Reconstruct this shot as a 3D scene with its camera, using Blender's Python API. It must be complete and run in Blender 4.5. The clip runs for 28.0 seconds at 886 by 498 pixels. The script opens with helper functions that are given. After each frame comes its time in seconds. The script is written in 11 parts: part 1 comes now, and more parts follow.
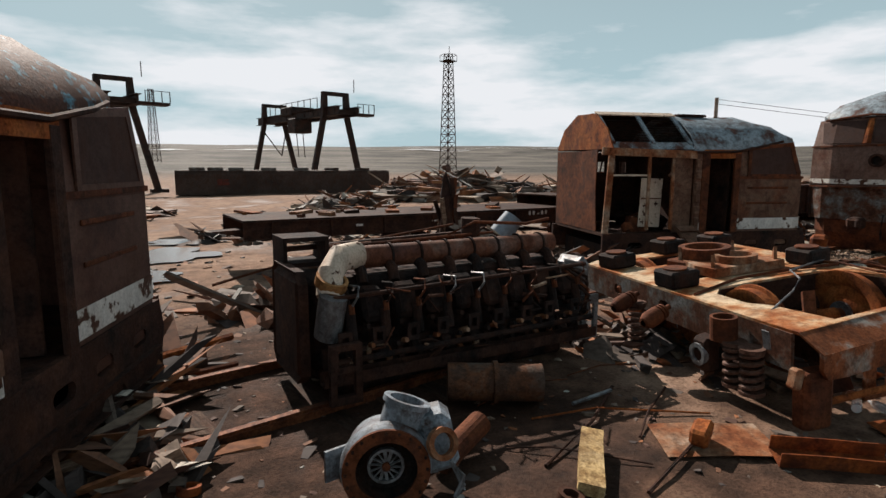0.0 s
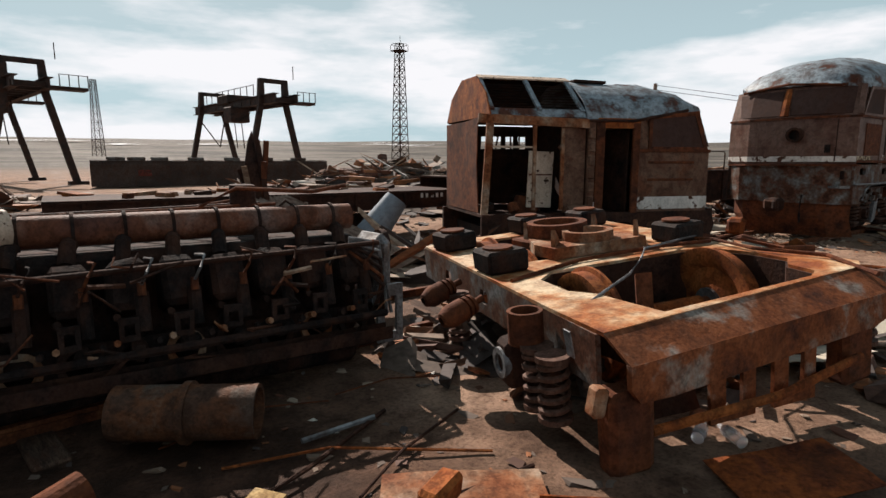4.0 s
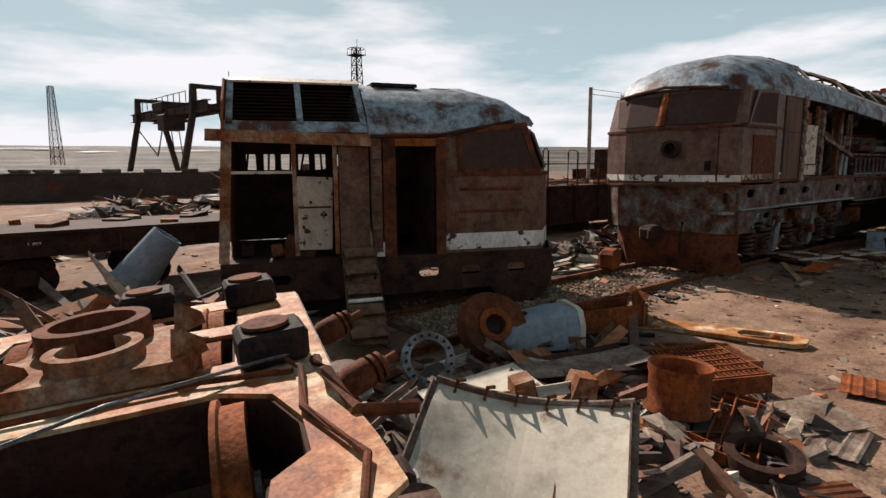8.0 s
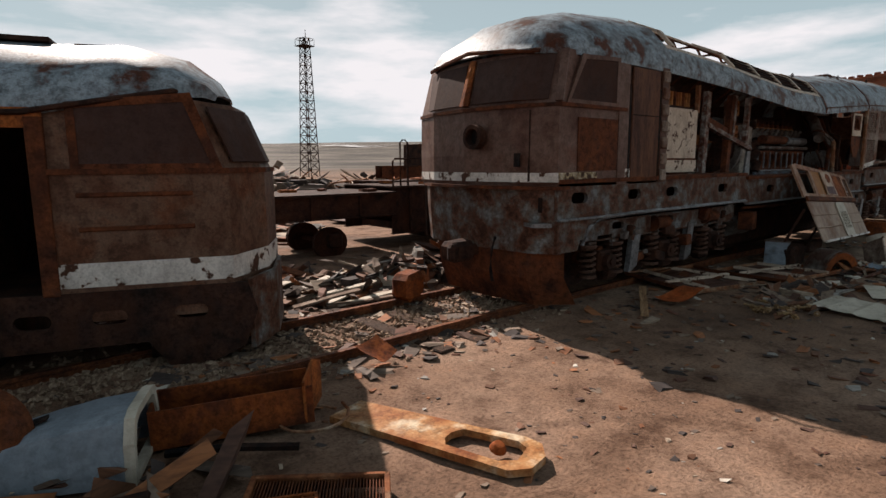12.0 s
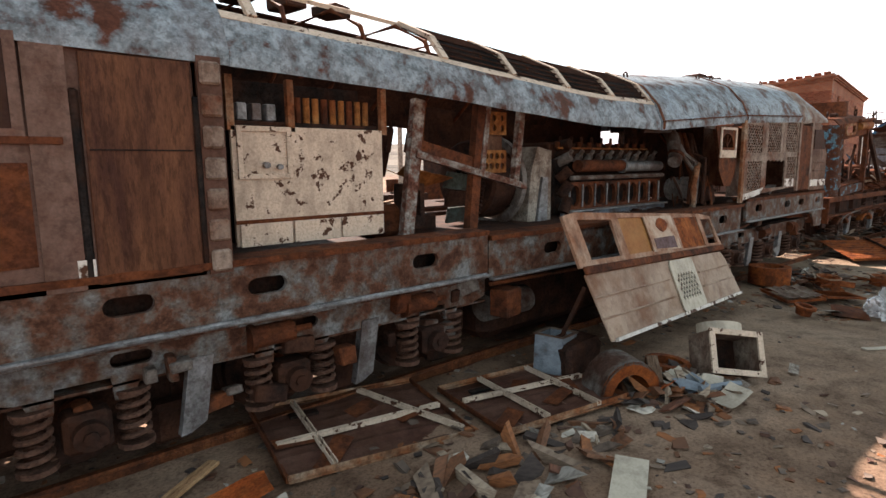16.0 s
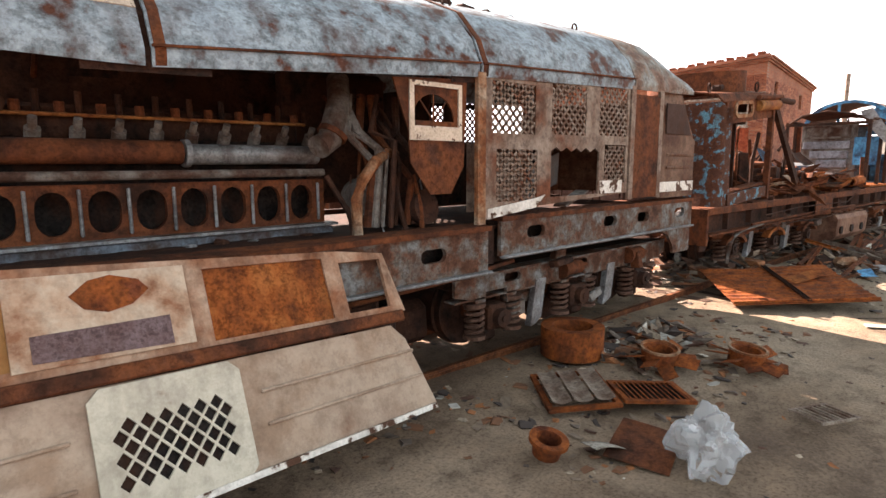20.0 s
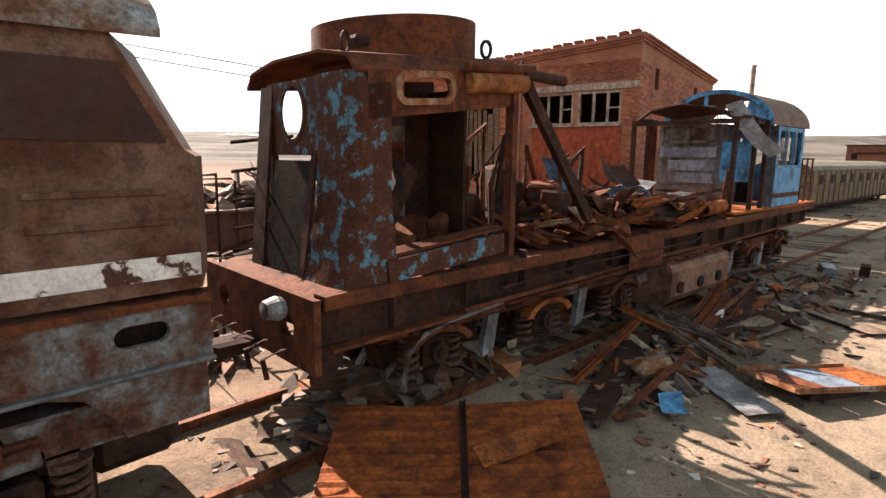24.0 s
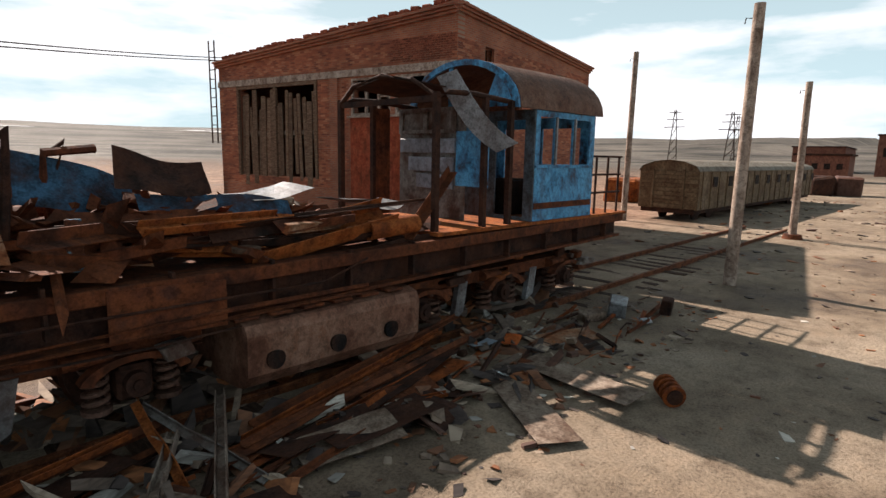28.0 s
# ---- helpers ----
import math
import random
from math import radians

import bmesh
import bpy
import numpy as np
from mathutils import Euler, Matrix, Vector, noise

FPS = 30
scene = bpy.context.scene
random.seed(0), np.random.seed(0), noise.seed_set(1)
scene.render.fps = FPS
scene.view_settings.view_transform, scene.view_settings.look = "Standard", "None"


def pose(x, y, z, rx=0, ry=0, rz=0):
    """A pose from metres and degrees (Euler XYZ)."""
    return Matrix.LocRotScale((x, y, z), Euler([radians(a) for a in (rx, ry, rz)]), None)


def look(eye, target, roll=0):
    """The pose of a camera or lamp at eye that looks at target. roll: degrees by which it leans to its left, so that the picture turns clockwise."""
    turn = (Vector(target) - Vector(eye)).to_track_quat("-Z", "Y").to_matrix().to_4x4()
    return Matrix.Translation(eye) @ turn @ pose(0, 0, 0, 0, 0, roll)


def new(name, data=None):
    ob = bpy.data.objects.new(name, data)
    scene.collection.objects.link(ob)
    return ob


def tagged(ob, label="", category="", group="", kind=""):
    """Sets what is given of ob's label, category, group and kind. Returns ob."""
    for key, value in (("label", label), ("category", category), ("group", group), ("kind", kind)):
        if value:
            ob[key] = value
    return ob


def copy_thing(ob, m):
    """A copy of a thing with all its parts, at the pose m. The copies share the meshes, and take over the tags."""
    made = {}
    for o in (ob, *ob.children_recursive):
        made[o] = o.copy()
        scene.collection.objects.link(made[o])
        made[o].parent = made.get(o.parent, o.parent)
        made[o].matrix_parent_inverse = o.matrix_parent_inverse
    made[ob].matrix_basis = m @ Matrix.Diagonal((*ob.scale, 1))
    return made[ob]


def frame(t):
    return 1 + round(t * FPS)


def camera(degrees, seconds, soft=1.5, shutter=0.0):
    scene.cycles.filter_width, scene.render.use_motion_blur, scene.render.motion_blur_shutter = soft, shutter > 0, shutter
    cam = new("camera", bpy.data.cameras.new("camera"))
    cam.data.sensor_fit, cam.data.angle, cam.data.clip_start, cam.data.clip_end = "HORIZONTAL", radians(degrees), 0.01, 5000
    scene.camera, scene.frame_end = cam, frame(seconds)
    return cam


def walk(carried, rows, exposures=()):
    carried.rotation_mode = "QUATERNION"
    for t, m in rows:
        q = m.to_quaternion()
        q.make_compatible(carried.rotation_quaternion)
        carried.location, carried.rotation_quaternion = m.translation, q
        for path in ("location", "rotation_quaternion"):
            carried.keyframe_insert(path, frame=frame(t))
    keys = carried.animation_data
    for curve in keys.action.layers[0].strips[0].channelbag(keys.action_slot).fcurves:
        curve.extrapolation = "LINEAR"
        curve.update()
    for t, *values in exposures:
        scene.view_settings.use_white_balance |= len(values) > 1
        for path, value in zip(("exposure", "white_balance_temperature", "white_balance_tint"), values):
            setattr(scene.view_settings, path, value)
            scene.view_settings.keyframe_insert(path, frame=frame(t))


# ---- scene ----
cam = camera(76.5, 28.0)
# seconds, place, yaw, pitch, roll
ROWS = [
    (0, -0.288, 0.406, 2.476, -31.65, -8.26, 0.19),
    (0.5, 0.175, 0.440, 2.428, -32.32, -8.16, 0.15),
    (1, 0.570, 0.409, 2.358, -32.85, -8.09, 0.06),
    (1.5, 0.887, 0.366, 2.275, -33.25, -8.20, 0.04),
    (2, 1.196, 0.369, 2.173, -33.48, -8.36, 0.09),
    (2.5, 1.466, 0.369, 2.116, -33.90, -8.45, 0.18),
    (4.5, 2.951, 1.043, 1.961, -35.43, -8.77, 0.02),
    (5, 3.530, 1.308, 1.898, -35.48, -8.79, -0.16),
    (5.5, 4.181, 1.411, 1.829, -35.71, -8.80, -0.35),
    (6, 4.847, 1.356, 1.755, -35.95, -8.73, -0.48),
    (6.5, 5.466, 1.240, 1.837, -36.32, -8.51, -0.42),
    (7, 6.042, 1.095, 2.127, -36.64, -8.40, -0.30),
    (7.5, 6.568, 0.997, 2.339, -36.81, -8.29, -0.41),
    (8, 7.068, 0.909, 2.374, -36.98, -8.28, -0.41),
    (8.5, 7.619, 0.843, 2.302, -37.16, -8.27, -0.33),
    (9, 8.147, 0.819, 2.213, -37.32, -8.17, -0.27),
    (9.5, 8.677, 0.773, 2.141, -37.56, -8.18, -0.26),
    (10, 9.224, 0.699, 2.129, -37.77, -8.20, -0.23),
    (10.5, 9.807, 0.648, 2.181, -38.01, -8.35, -0.27),
    (11, 10.414, 0.702, 2.221, -38.33, -8.44, -0.27),
    (11.5, 11.100, 0.850, 2.288, -38.98, -8.58, -0.36),
    (12, 11.913, 1.088, 2.328, -39.35, -8.68, -0.40),
    (12.5, 12.768, 1.272, 2.375, -39.69, -8.69, -0.47),
    (14.5, 16.409, 1.331, 2.654, -40.84, -8.52, -0.80),
    (15, 17.306, 1.205, 2.720, -41.01, -8.45, -0.74),
    (15.5, 18.190, 1.160, 2.794, -40.78, -8.42, -0.68),
    (16, 19.018, 1.134, 2.907, -40.79, -8.47, -0.59),
    (16.5, 19.887, 1.288, 2.813, -39.76, -8.44, -0.53),
    (17, 20.805, 1.447, 2.590, -38.84, -8.51, -0.46),
    (17.5, 21.779, 1.628, 2.369, -38.82, -8.53, -0.48),
    (18, 22.851, 1.667, 2.242, -39.69, -8.53, -0.43),
    (18.5, 23.898, 1.595, 2.339, -40.78, -8.52, -0.35),
    (19, 24.903, 1.542, 2.539, -41.84, -8.60, -0.28),
    (19.5, 25.933, 1.483, 2.662, -42.44, -8.67, -0.19),
    (20, 26.938, 1.517, 2.758, -42.44, -8.67, -0.22),
    (20.5, 27.911, 1.657, 2.767, -42.75, -8.73, -0.27),
    (21, 28.956, 1.741, 2.760, -43.40, -8.82, -0.18),
    (21.5, 30.106, 1.815, 2.721, -43.95, -8.82, -0.17),
    (22, 31.245, 1.852, 2.757, -44.61, -8.90, 0.01),
    (22.5, 32.444, 1.930, 2.853, -45.22, -8.99, 0.12),
    (24.5, 36.430, 1.872, 3.256, -47.47, -9.53, 0.85),
    (25, 37.283, 1.695, 3.313, -47.86, -9.62, 0.94),
    (25.5, 38.076, 1.560, 3.310, -48.24, -9.58, 0.95),
    (26, 38.862, 1.438, 3.255, -48.44, -9.59, 0.91),
    (26.5, 39.661, 1.186, 3.208, -48.85, -9.67, 1.04),
    (27, 40.513, 0.881, 3.192, -49.32, -9.61, 1.09),
    (27.5, 41.415, 0.544, 3.184, -49.79, -9.57, 1.11),
    (28, 42.308, 0.253, 3.168, -50.06, -9.49, 1.14),
]
EXPOSURES = [(0.0, 0.45, 6500, 14), (5.0, 0.62, 6650, 17), (8.0, 0.58, 6650, 18), (12.0, 0.5, 6800, 20), (15.0, 1.5, 6900, 21), (17.5, 2.5, 7300, 26), (22.0, 2.62, 7300, 26), (25.0, 1.42, 6900, 20), (27.0, 1.25, 6800, 19), (28.0, 1.02, 6700, 18)]
walk(cam, [(t, pose(x, y, z, 90 + pitch, 0, yaw) @ pose(0, 0, 0, 0, 0, roll)) for t, x, y, z, yaw, pitch, roll in ROWS], EXPOSURES)

# ---------------------------------------------------------------- world and light
SUN_DIR = Vector((0.12, 0.99, 0.77)).normalized()   # towards the sun
wd = bpy.data.worlds.new("sky")
scene.world = wd
wd.use_nodes = True
_n = wd.node_tree.nodes
_l = wd.node_tree.links
_sky = _n.new("ShaderNodeTexSky")
_sky.sky_type = "NISHITA"
_sky.sun_disc = False
_sky.sun_elevation = math.asin(SUN_DIR.z)
_sky.sun_rotation = math.atan2(SUN_DIR.x, SUN_DIR.y)
_sky.dust_density = 2.0
# thin haze and broken cloud over the clear sky
_tc = _n.new("ShaderNodeTexCoord")
_mp = _n.new("ShaderNodeMapping")
_mp.inputs["Scale"].default_value = (1.6, 1.6, 7.0)
_mp.inputs["Location"].default_value = (3.1, 0.4, 0.55)
_l.new(_tc.outputs["Generated"], _mp.inputs["Vector"])
_ns = _n.new("ShaderNodeTexNoise")
_ns.inputs["Scale"].default_value = 1.5
_ns.inputs["Detail"].default_value = 9.0
_ns.inputs["Roughness"].default_value = 0.55
_l.new(_mp.outputs[0], _ns.inputs["Vector"])
_sp = _n.new("ShaderNodeSeparateXYZ")
_l.new(_tc.outputs["Generated"], _sp.inputs[0])
_low = _n.new("ShaderNodeMapRange")
_low.inputs["From Min"].default_value, _low.inputs["From Max"].default_value = 0.0, 0.5
_low.inputs["To Min"].default_value, _low.inputs["To Max"].default_value = 0.2, -0.2
_l.new(_sp.outputs[2], _low.inputs["Value"])
_ad = _n.new("ShaderNodeMath")
_ad.operation = "ADD"
_l.new(_ns.outputs["Fac"], _ad.inputs[0])
_l.new(_low.outputs[0], _ad.inputs[1])
_cl = _n.new("ShaderNodeValToRGB")
_cl.color_ramp.elements[0].position, _cl.color_ramp.elements[0].color = 0.54, (0, 0, 0, 1)
_cl.color_ramp.elements[1].position, _cl.color_ramp.elements[1].color = 0.7, (1, 1, 1, 1)
_l.new(_ad.outputs[0], _cl.inputs[0])
_hz = _n.new("ShaderNodeMix")
_hz.data_type = "RGBA"
_hf = _n.new("ShaderNodeMapRange")
_hf.inputs["From Min"].default_value, _hf.inputs["From Max"].default_value = 0.12, 0.62
_hf.inputs["To Min"].default_value, _hf.inputs["To Max"].default_value = 0.88, 0.3
_l.new(_sp.outputs[2], _hf.inputs["Value"])
_l.new(_hf.outputs[0], _hz.inputs[0])
_hz.inputs[7].default_value = (6.6, 9.3, 10.0, 1)
_ds = _n.new("ShaderNodeHueSaturation")
_ds.inputs["Saturation"].default_value = 0.4
_ds.inputs["Value"].default_value = 0.45
_l.new(_sky.outputs[0], _ds.inputs["Color"])
_l.new(_ds.outputs[0], _hz.inputs[6])
_mc = _n.new("ShaderNodeMix")
_mc.data_type = "RGBA"
_mc.inputs[7].default_value = (12.0, 12.6, 12.8, 1)
_l.new(_cl.outputs[0], _mc.inputs[0])
_l.new(_hz.outputs[2], _mc.inputs[6])
_l.new(_mc.outputs[2], _n["Background"].inputs[0])
_n["Background"].inputs[1].default_value = 0.05
sun = new("sun", bpy.data.lights.new("sun", "SUN"))
sun.data.energy = 5.0
sun.data.angle = radians(0.53)
sun.data.color = (1.0, 0.93, 0.82)
sun.matrix_world = look((0, 0, 30), Vector((0, 0, 30)) - SUN_DIR)

# ---------------------------------------------------------------- materials


def tone(c):
    """Deepens warm colours a little: everything here is soaked in rust."""
    v = sum(c) / 3
    d = 0.76 if v < 0.3 else 0.88
    if c[0] <= c[2]:
        return tuple(x * d for x in c)
    r, g, b = ((v + (x - v) * 1.04) * d for x in c)
    k = (c[0] - c[2]) / c[0]
    return (r * 1.02, g * (1 - 0.15 * k * k), max(0.006, b * 0.98))


def mat(name, cols, scale=3.0, rough=0.75, metal=0.0, bump=0.4, fine=40.0, thresh=None, per=0.0, stretch=(1, 1, 1), finemix=0.3, stain=0.4, stain_col=(0.055, 0.02, 0.01)):
    """Procedural surface: cols are three or four (r, g, b) mixed by two sizes of noise; thresh hardens the edge between them (flaked paint)."""
    cols = [tone(c) for c in cols]
    m = bpy.data.materials.new(name)
    m.use_nodes = True
    nt = m.node_tree
    bs = nt.nodes["Principled BSDF"]
    tc = nt.nodes.new("ShaderNodeTexCoord")
    mp = nt.nodes.new("ShaderNodeMapping")
    mp.inputs["Scale"].default_value = stretch
    oi = nt.nodes.new("ShaderNodeObjectInfo")
    vm = nt.nodes.new("ShaderNodeVectorMath")
    vm.operation = "SCALE"
    vm.inputs["Scale"].default_value = 13.7
    comb = nt.nodes.new("ShaderNodeCombineXYZ")
    for k in range(3):
        nt.links.new(oi.outputs["Random"], comb.inputs[k])
    nt.links.new(comb.outputs[0], vm.inputs[0])
    nt.links.new(vm.outputs[0], mp.inputs["Location"])
    nt.links.new(tc.outputs["Object"], mp.inputs["Vector"])
    big = nt.nodes.new("ShaderNodeTexNoise")
    big.inputs["Scale"].default_value = scale
    big.inputs["Detail"].default_value = 9.0
    big.inputs["Roughness"].default_value = 0.62
    nt.links.new(mp.outputs[0], big.inputs["Vector"])
    small = nt.nodes.new("ShaderNodeTexNoise")
    small.inputs["Scale"].default_value = fine
    small.inputs["Detail"].default_value = 6.0
    nt.links.new(mp.outputs[0], small.inputs["Vector"])
    ramp = nt.nodes.new("ShaderNodeValToRGB")
    el = ramp.color_ramp.elements
    n = len(cols)
    lo, hi = thresh if thresh else (0.34, 0.66)
    el[0].position, el[0].color = lo, (*cols[0], 1)
    el[1].position, el[1].color = hi, (*cols[-1], 1)
    for k in range(1, n - 1):
        e = el.new(lo + (hi - lo) * k / (n - 1))
        e.color = (*cols[k], 1)
    nt.links.new(big.outputs["Fac"], ramp.inputs[0])
    mixn = nt.nodes.new("ShaderNodeMix")
    mixn.data_type = "RGBA"
    mixn.blend_type = "MULTIPLY"
    mixn.inputs[0].default_value = finemix
    r2 = nt.nodes.new("ShaderNodeValToRGB")
    r2.color_ramp.elements[0].position, r2.color_ramp.elements[0].color = 0.35, (0.35, 0.33, 0.32, 1)
    r2.color_ramp.elements[1].position, r2.color_ramp.elements[1].color = 0.62, (1.15, 1.12, 1.1, 1)
    nt.links.new(small.outputs["Fac"], r2.inputs[0])
    nt.links.new(ramp.outputs[0], mixn.inputs[6])
    nt.links.new(r2.outputs[0], mixn.inputs[7])
    out = mixn.outputs[2]
    # pits, chips and scale between the two sizes
    pit = nt.nodes.new("ShaderNodeTexNoise")
    pit.inputs["Scale"].default_value = max(9.0, scale * 5)
    pit.inputs["Detail"].default_value = 8.0
    pit.inputs["Roughness"].default_value = 0.75
    nt.links.new(mp.outputs[0], pit.inputs["Vector"])
    r3 = nt.nodes.new("ShaderNodeValToRGB")
    r3.color_ramp.elements[0].position, r3.color_ramp.elements[0].color = 0.4, (0.3, 0.26, 0.24, 1)
    r3.color_ramp.elements[1].position, r3.color_ramp.elements[1].color = 0.53, (1.06, 1.05, 1.04, 1)
    nt.links.new(pit.outputs["Fac"], r3.inputs[0])
    chip = nt.nodes.new("ShaderNodeMix")
    chip.data_type, chip.blend_type = "RGBA", "MULTIPLY"
    chip.inputs[0].default_value = min(0.75, finemix * 2.0)
    nt.links.new(out, chip.inputs[6])
    nt.links.new(r3.outputs[0], chip.inputs[7])
    out = chip.outputs[2]
    if stain:
        # run-down rust and soot: streaks along z broken up by a slow noise
        ms = nt.nodes.new("ShaderNodeMapping")
        ms.inputs["Scale"].default_value = (2.4, 2.4, 1.1)
        nt.links.new(mp.outputs[0], ms.inputs["Vector"])
        sn = nt.nodes.new("ShaderNodeTexNoise")
        sn.inputs["Scale"].default_value = 1.3
        sn.inputs["Detail"].default_value = 10.0
        sn.inputs["Roughness"].default_value = 0.7
        nt.links.new(ms.outputs[0], sn.inputs["Vector"])
        sr = nt.nodes.new("ShaderNodeMapRange")
        sr.inputs["From Min"].default_value, sr.inputs["From Max"].default_value = 0.46, 0.66
        sr.inputs["To Max"].default_value = min(1.0, stain * 1.6)
        nt.links.new(sn.outputs["Fac"], sr.inputs["Value"])
        sm = nt.nodes.new("ShaderNodeMix")
        sm.data_type = "RGBA"
        sm.inputs[7].default_value = (*stain_col, 1)
        nt.links.new(sr.outputs[0], sm.inputs[0])
        nt.links.new(out, sm.inputs[6])
        out = sm.outputs[2]
    if per:
        hs = nt.nodes.new("ShaderNodeHueSaturation")
        mr = nt.nodes.new("ShaderNodeMapRange")
        mr.inputs["To Min"].default_value, mr.inputs["To Max"].default_value = 1 - per, 1 + per
        nt.links.new(oi.outputs["Random"], mr.inputs["Value"])
        nt.links.new(mr.outputs[0], hs.inputs["Value"])
        nt.links.new(out, hs.inputs["Color"])
        out = hs.outputs[0]
    nt.links.new(out, bs.inputs["Base Color"])
    bs.inputs["Metallic"].default_value = metal
    bs.inputs["Specular IOR Level"].default_value = 0.12 if rough > 0.5 else 0.4
    rr = nt.nodes.new("ShaderNodeMapRange")
    rr.inputs["To Min"].default_value, rr.inputs["To Max"].default_value = min(1, rough + 0.12), max(0.05, rough - 0.15)
    nt.links.new(small.outputs["Fac"], rr.inputs["Value"])
    nt.links.new(rr.outputs[0], bs.inputs["Roughness"])
    if bump:
        add = nt.nodes.new("ShaderNodeMath")
        add.operation = "ADD"
        nt.links.new(big.outputs["Fac"], add.inputs[0])
        nt.links.new(small.outputs["Fac"], add.inputs[1])
        bp = nt.nodes.new("ShaderNodeBump")
        bp.inputs["Strength"].default_value = bump
        bp.inputs["Distance"].default_value = 0.012
        nt.links.new(add.outputs[0], bp.inputs["Height"])
        nt.links.new(bp.outputs[0], bs.inputs["Normal"])
    return m


def plain(name, col, rough=0.6, metal=0.0):
    m = bpy.data.materials.new(name)
    m.use_nodes = True
    b = m.node_tree.nodes["Principled BSDF"]
    b.inputs["Base Color"].default_value = (*col, 1)
    b.inputs["Roughness"].default_value = rough
    b.inputs["Metallic"].default_value = metal
    return m


RUST = mat("rust", [(0.045, 0.022, 0.014), (0.13, 0.05, 0.025), (0.2, 0.075, 0.03), (0.1, 0.045, 0.028)], 2.2, 0.85)
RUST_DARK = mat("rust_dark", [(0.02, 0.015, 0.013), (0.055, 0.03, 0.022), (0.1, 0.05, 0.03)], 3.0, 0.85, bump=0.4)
RUST_ORANGE = mat("rust_orange", [(0.13, 0.045, 0.018), (0.33, 0.105, 0.028), (0.42, 0.16, 0.045), (0.2, 0.07, 0.03)], 2.0, 0.85)
RUST_PALE = mat("rust_pale", [(0.22, 0.08, 0.03), (0.32, 0.14, 0.06), (0.4, 0.25, 0.15), (0.42, 0.34, 0.26)], 2.6, 0.8)
BROWN_PAINT = mat("brown_paint", [(0.06, 0.03, 0.022), (0.12, 0.062, 0.045), (0.15, 0.085, 0.062), (0.13, 0.07, 0.05)], 1.1, 0.6, bump=0.08, finemix=0.2)
TAN_PAINT = mat("tan_paint", [(0.1, 0.04, 0.02), (0.17, 0.095, 0.06), (0.22, 0.14, 0.095), (0.2, 0.09, 0.045)], 1.3, 0.65, bump=0.1)
CREAM_PAINT = mat("cream_paint", [(0.1, 0.05, 0.03), (0.62, 0.52, 0.42), (0.7, 0.6, 0.5), (0.66, 0.55, 0.44)], 8.0, 0.6, bump=0.08, thresh=(0.385, 0.43), finemix=0.12, stain=0.25)
WHITE_STRIPE = mat("white_stripe", [(0.1, 0.05, 0.03), (0.7, 0.66, 0.6), (0.75, 0.72, 0.68)], 4.0, 0.6, thresh=(0.42, 0.48), finemix=0.12, stain=0.25)
ROOF_BLUE = mat("roof_blue", [(0.12, 0.05, 0.03), (0.24, 0.3, 0.34), (0.33, 0.4, 0.45), (0.27, 0.33, 0.38)], 2.4, 0.55, thresh=(0.38, 0.62), bump=0.12)
FRAME_BLUE = mat("frame_blue", [(0.07, 0.034, 0.022), (0.15, 0.075, 0.045), (0.17, 0.15, 0.135), (0.26, 0.28, 0.29)], 3.4, 0.7, thresh=(0.36, 0.64), bump=0.2)
BRIGHT_BLUE = mat("bright_blue", [(0.06, 0.03, 0.025), (0.05, 0.22, 0.4), (0.08, 0.33, 0.6), (0.1, 0.38, 0.66)], 2.2, 0.55, thresh=(0.33, 0.55), bump=0.15)
BLUE_ON_RUST = mat("blue_on_rust", [(0.09, 0.04, 0.025), (0.14, 0.06, 0.03), (0.1, 0.05, 0.035), (0.13, 0.32, 0.43)], 5.0, 0.75, thresh=(0.45, 0.6), bump=0.3, stain=0.5)
GREY_STEEL = mat("grey_steel", [(0.12, 0.12, 0.125), (0.26, 0.27, 0.28), (0.34, 0.36, 0.38)], 3.0, 0.5, 0.3)
WOOD = mat("wood", [(0.1, 0.06, 0.04), (0.22, 0.15, 0.1), (0.32, 0.24, 0.17)], 3.0, 0.85, per=0.3, stretch=(1, 8, 8))
BRICK = mat("brick", [(0.2, 0.075, 0.045), (0.32, 0.12, 0.07), (0.38, 0.16, 0.09)], 9.0, 0.9, per=0.22)
MORTAR = mat("mortar", [(0.24, 0.15, 0.11), (0.34, 0.24, 0.19)], 6.0, 0.95)
CONCRETE = mat("concrete", [(0.3, 0.23, 0.18), (0.42, 0.34, 0.28), (0.5, 0.42, 0.35)], 2.0, 0.9)
# near-black: black parts, plus shade painted into holes, recesses and fillers
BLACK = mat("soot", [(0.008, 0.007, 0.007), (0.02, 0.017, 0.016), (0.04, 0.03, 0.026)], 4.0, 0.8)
PALE_PLASTIC = mat("pale_plastic", [(0.55, 0.52, 0.42), (0.68, 0.65, 0.54), (0.72, 0.7, 0.6)], 1.5, 0.5, bump=0.05, finemix=0.1, stain=0.1)


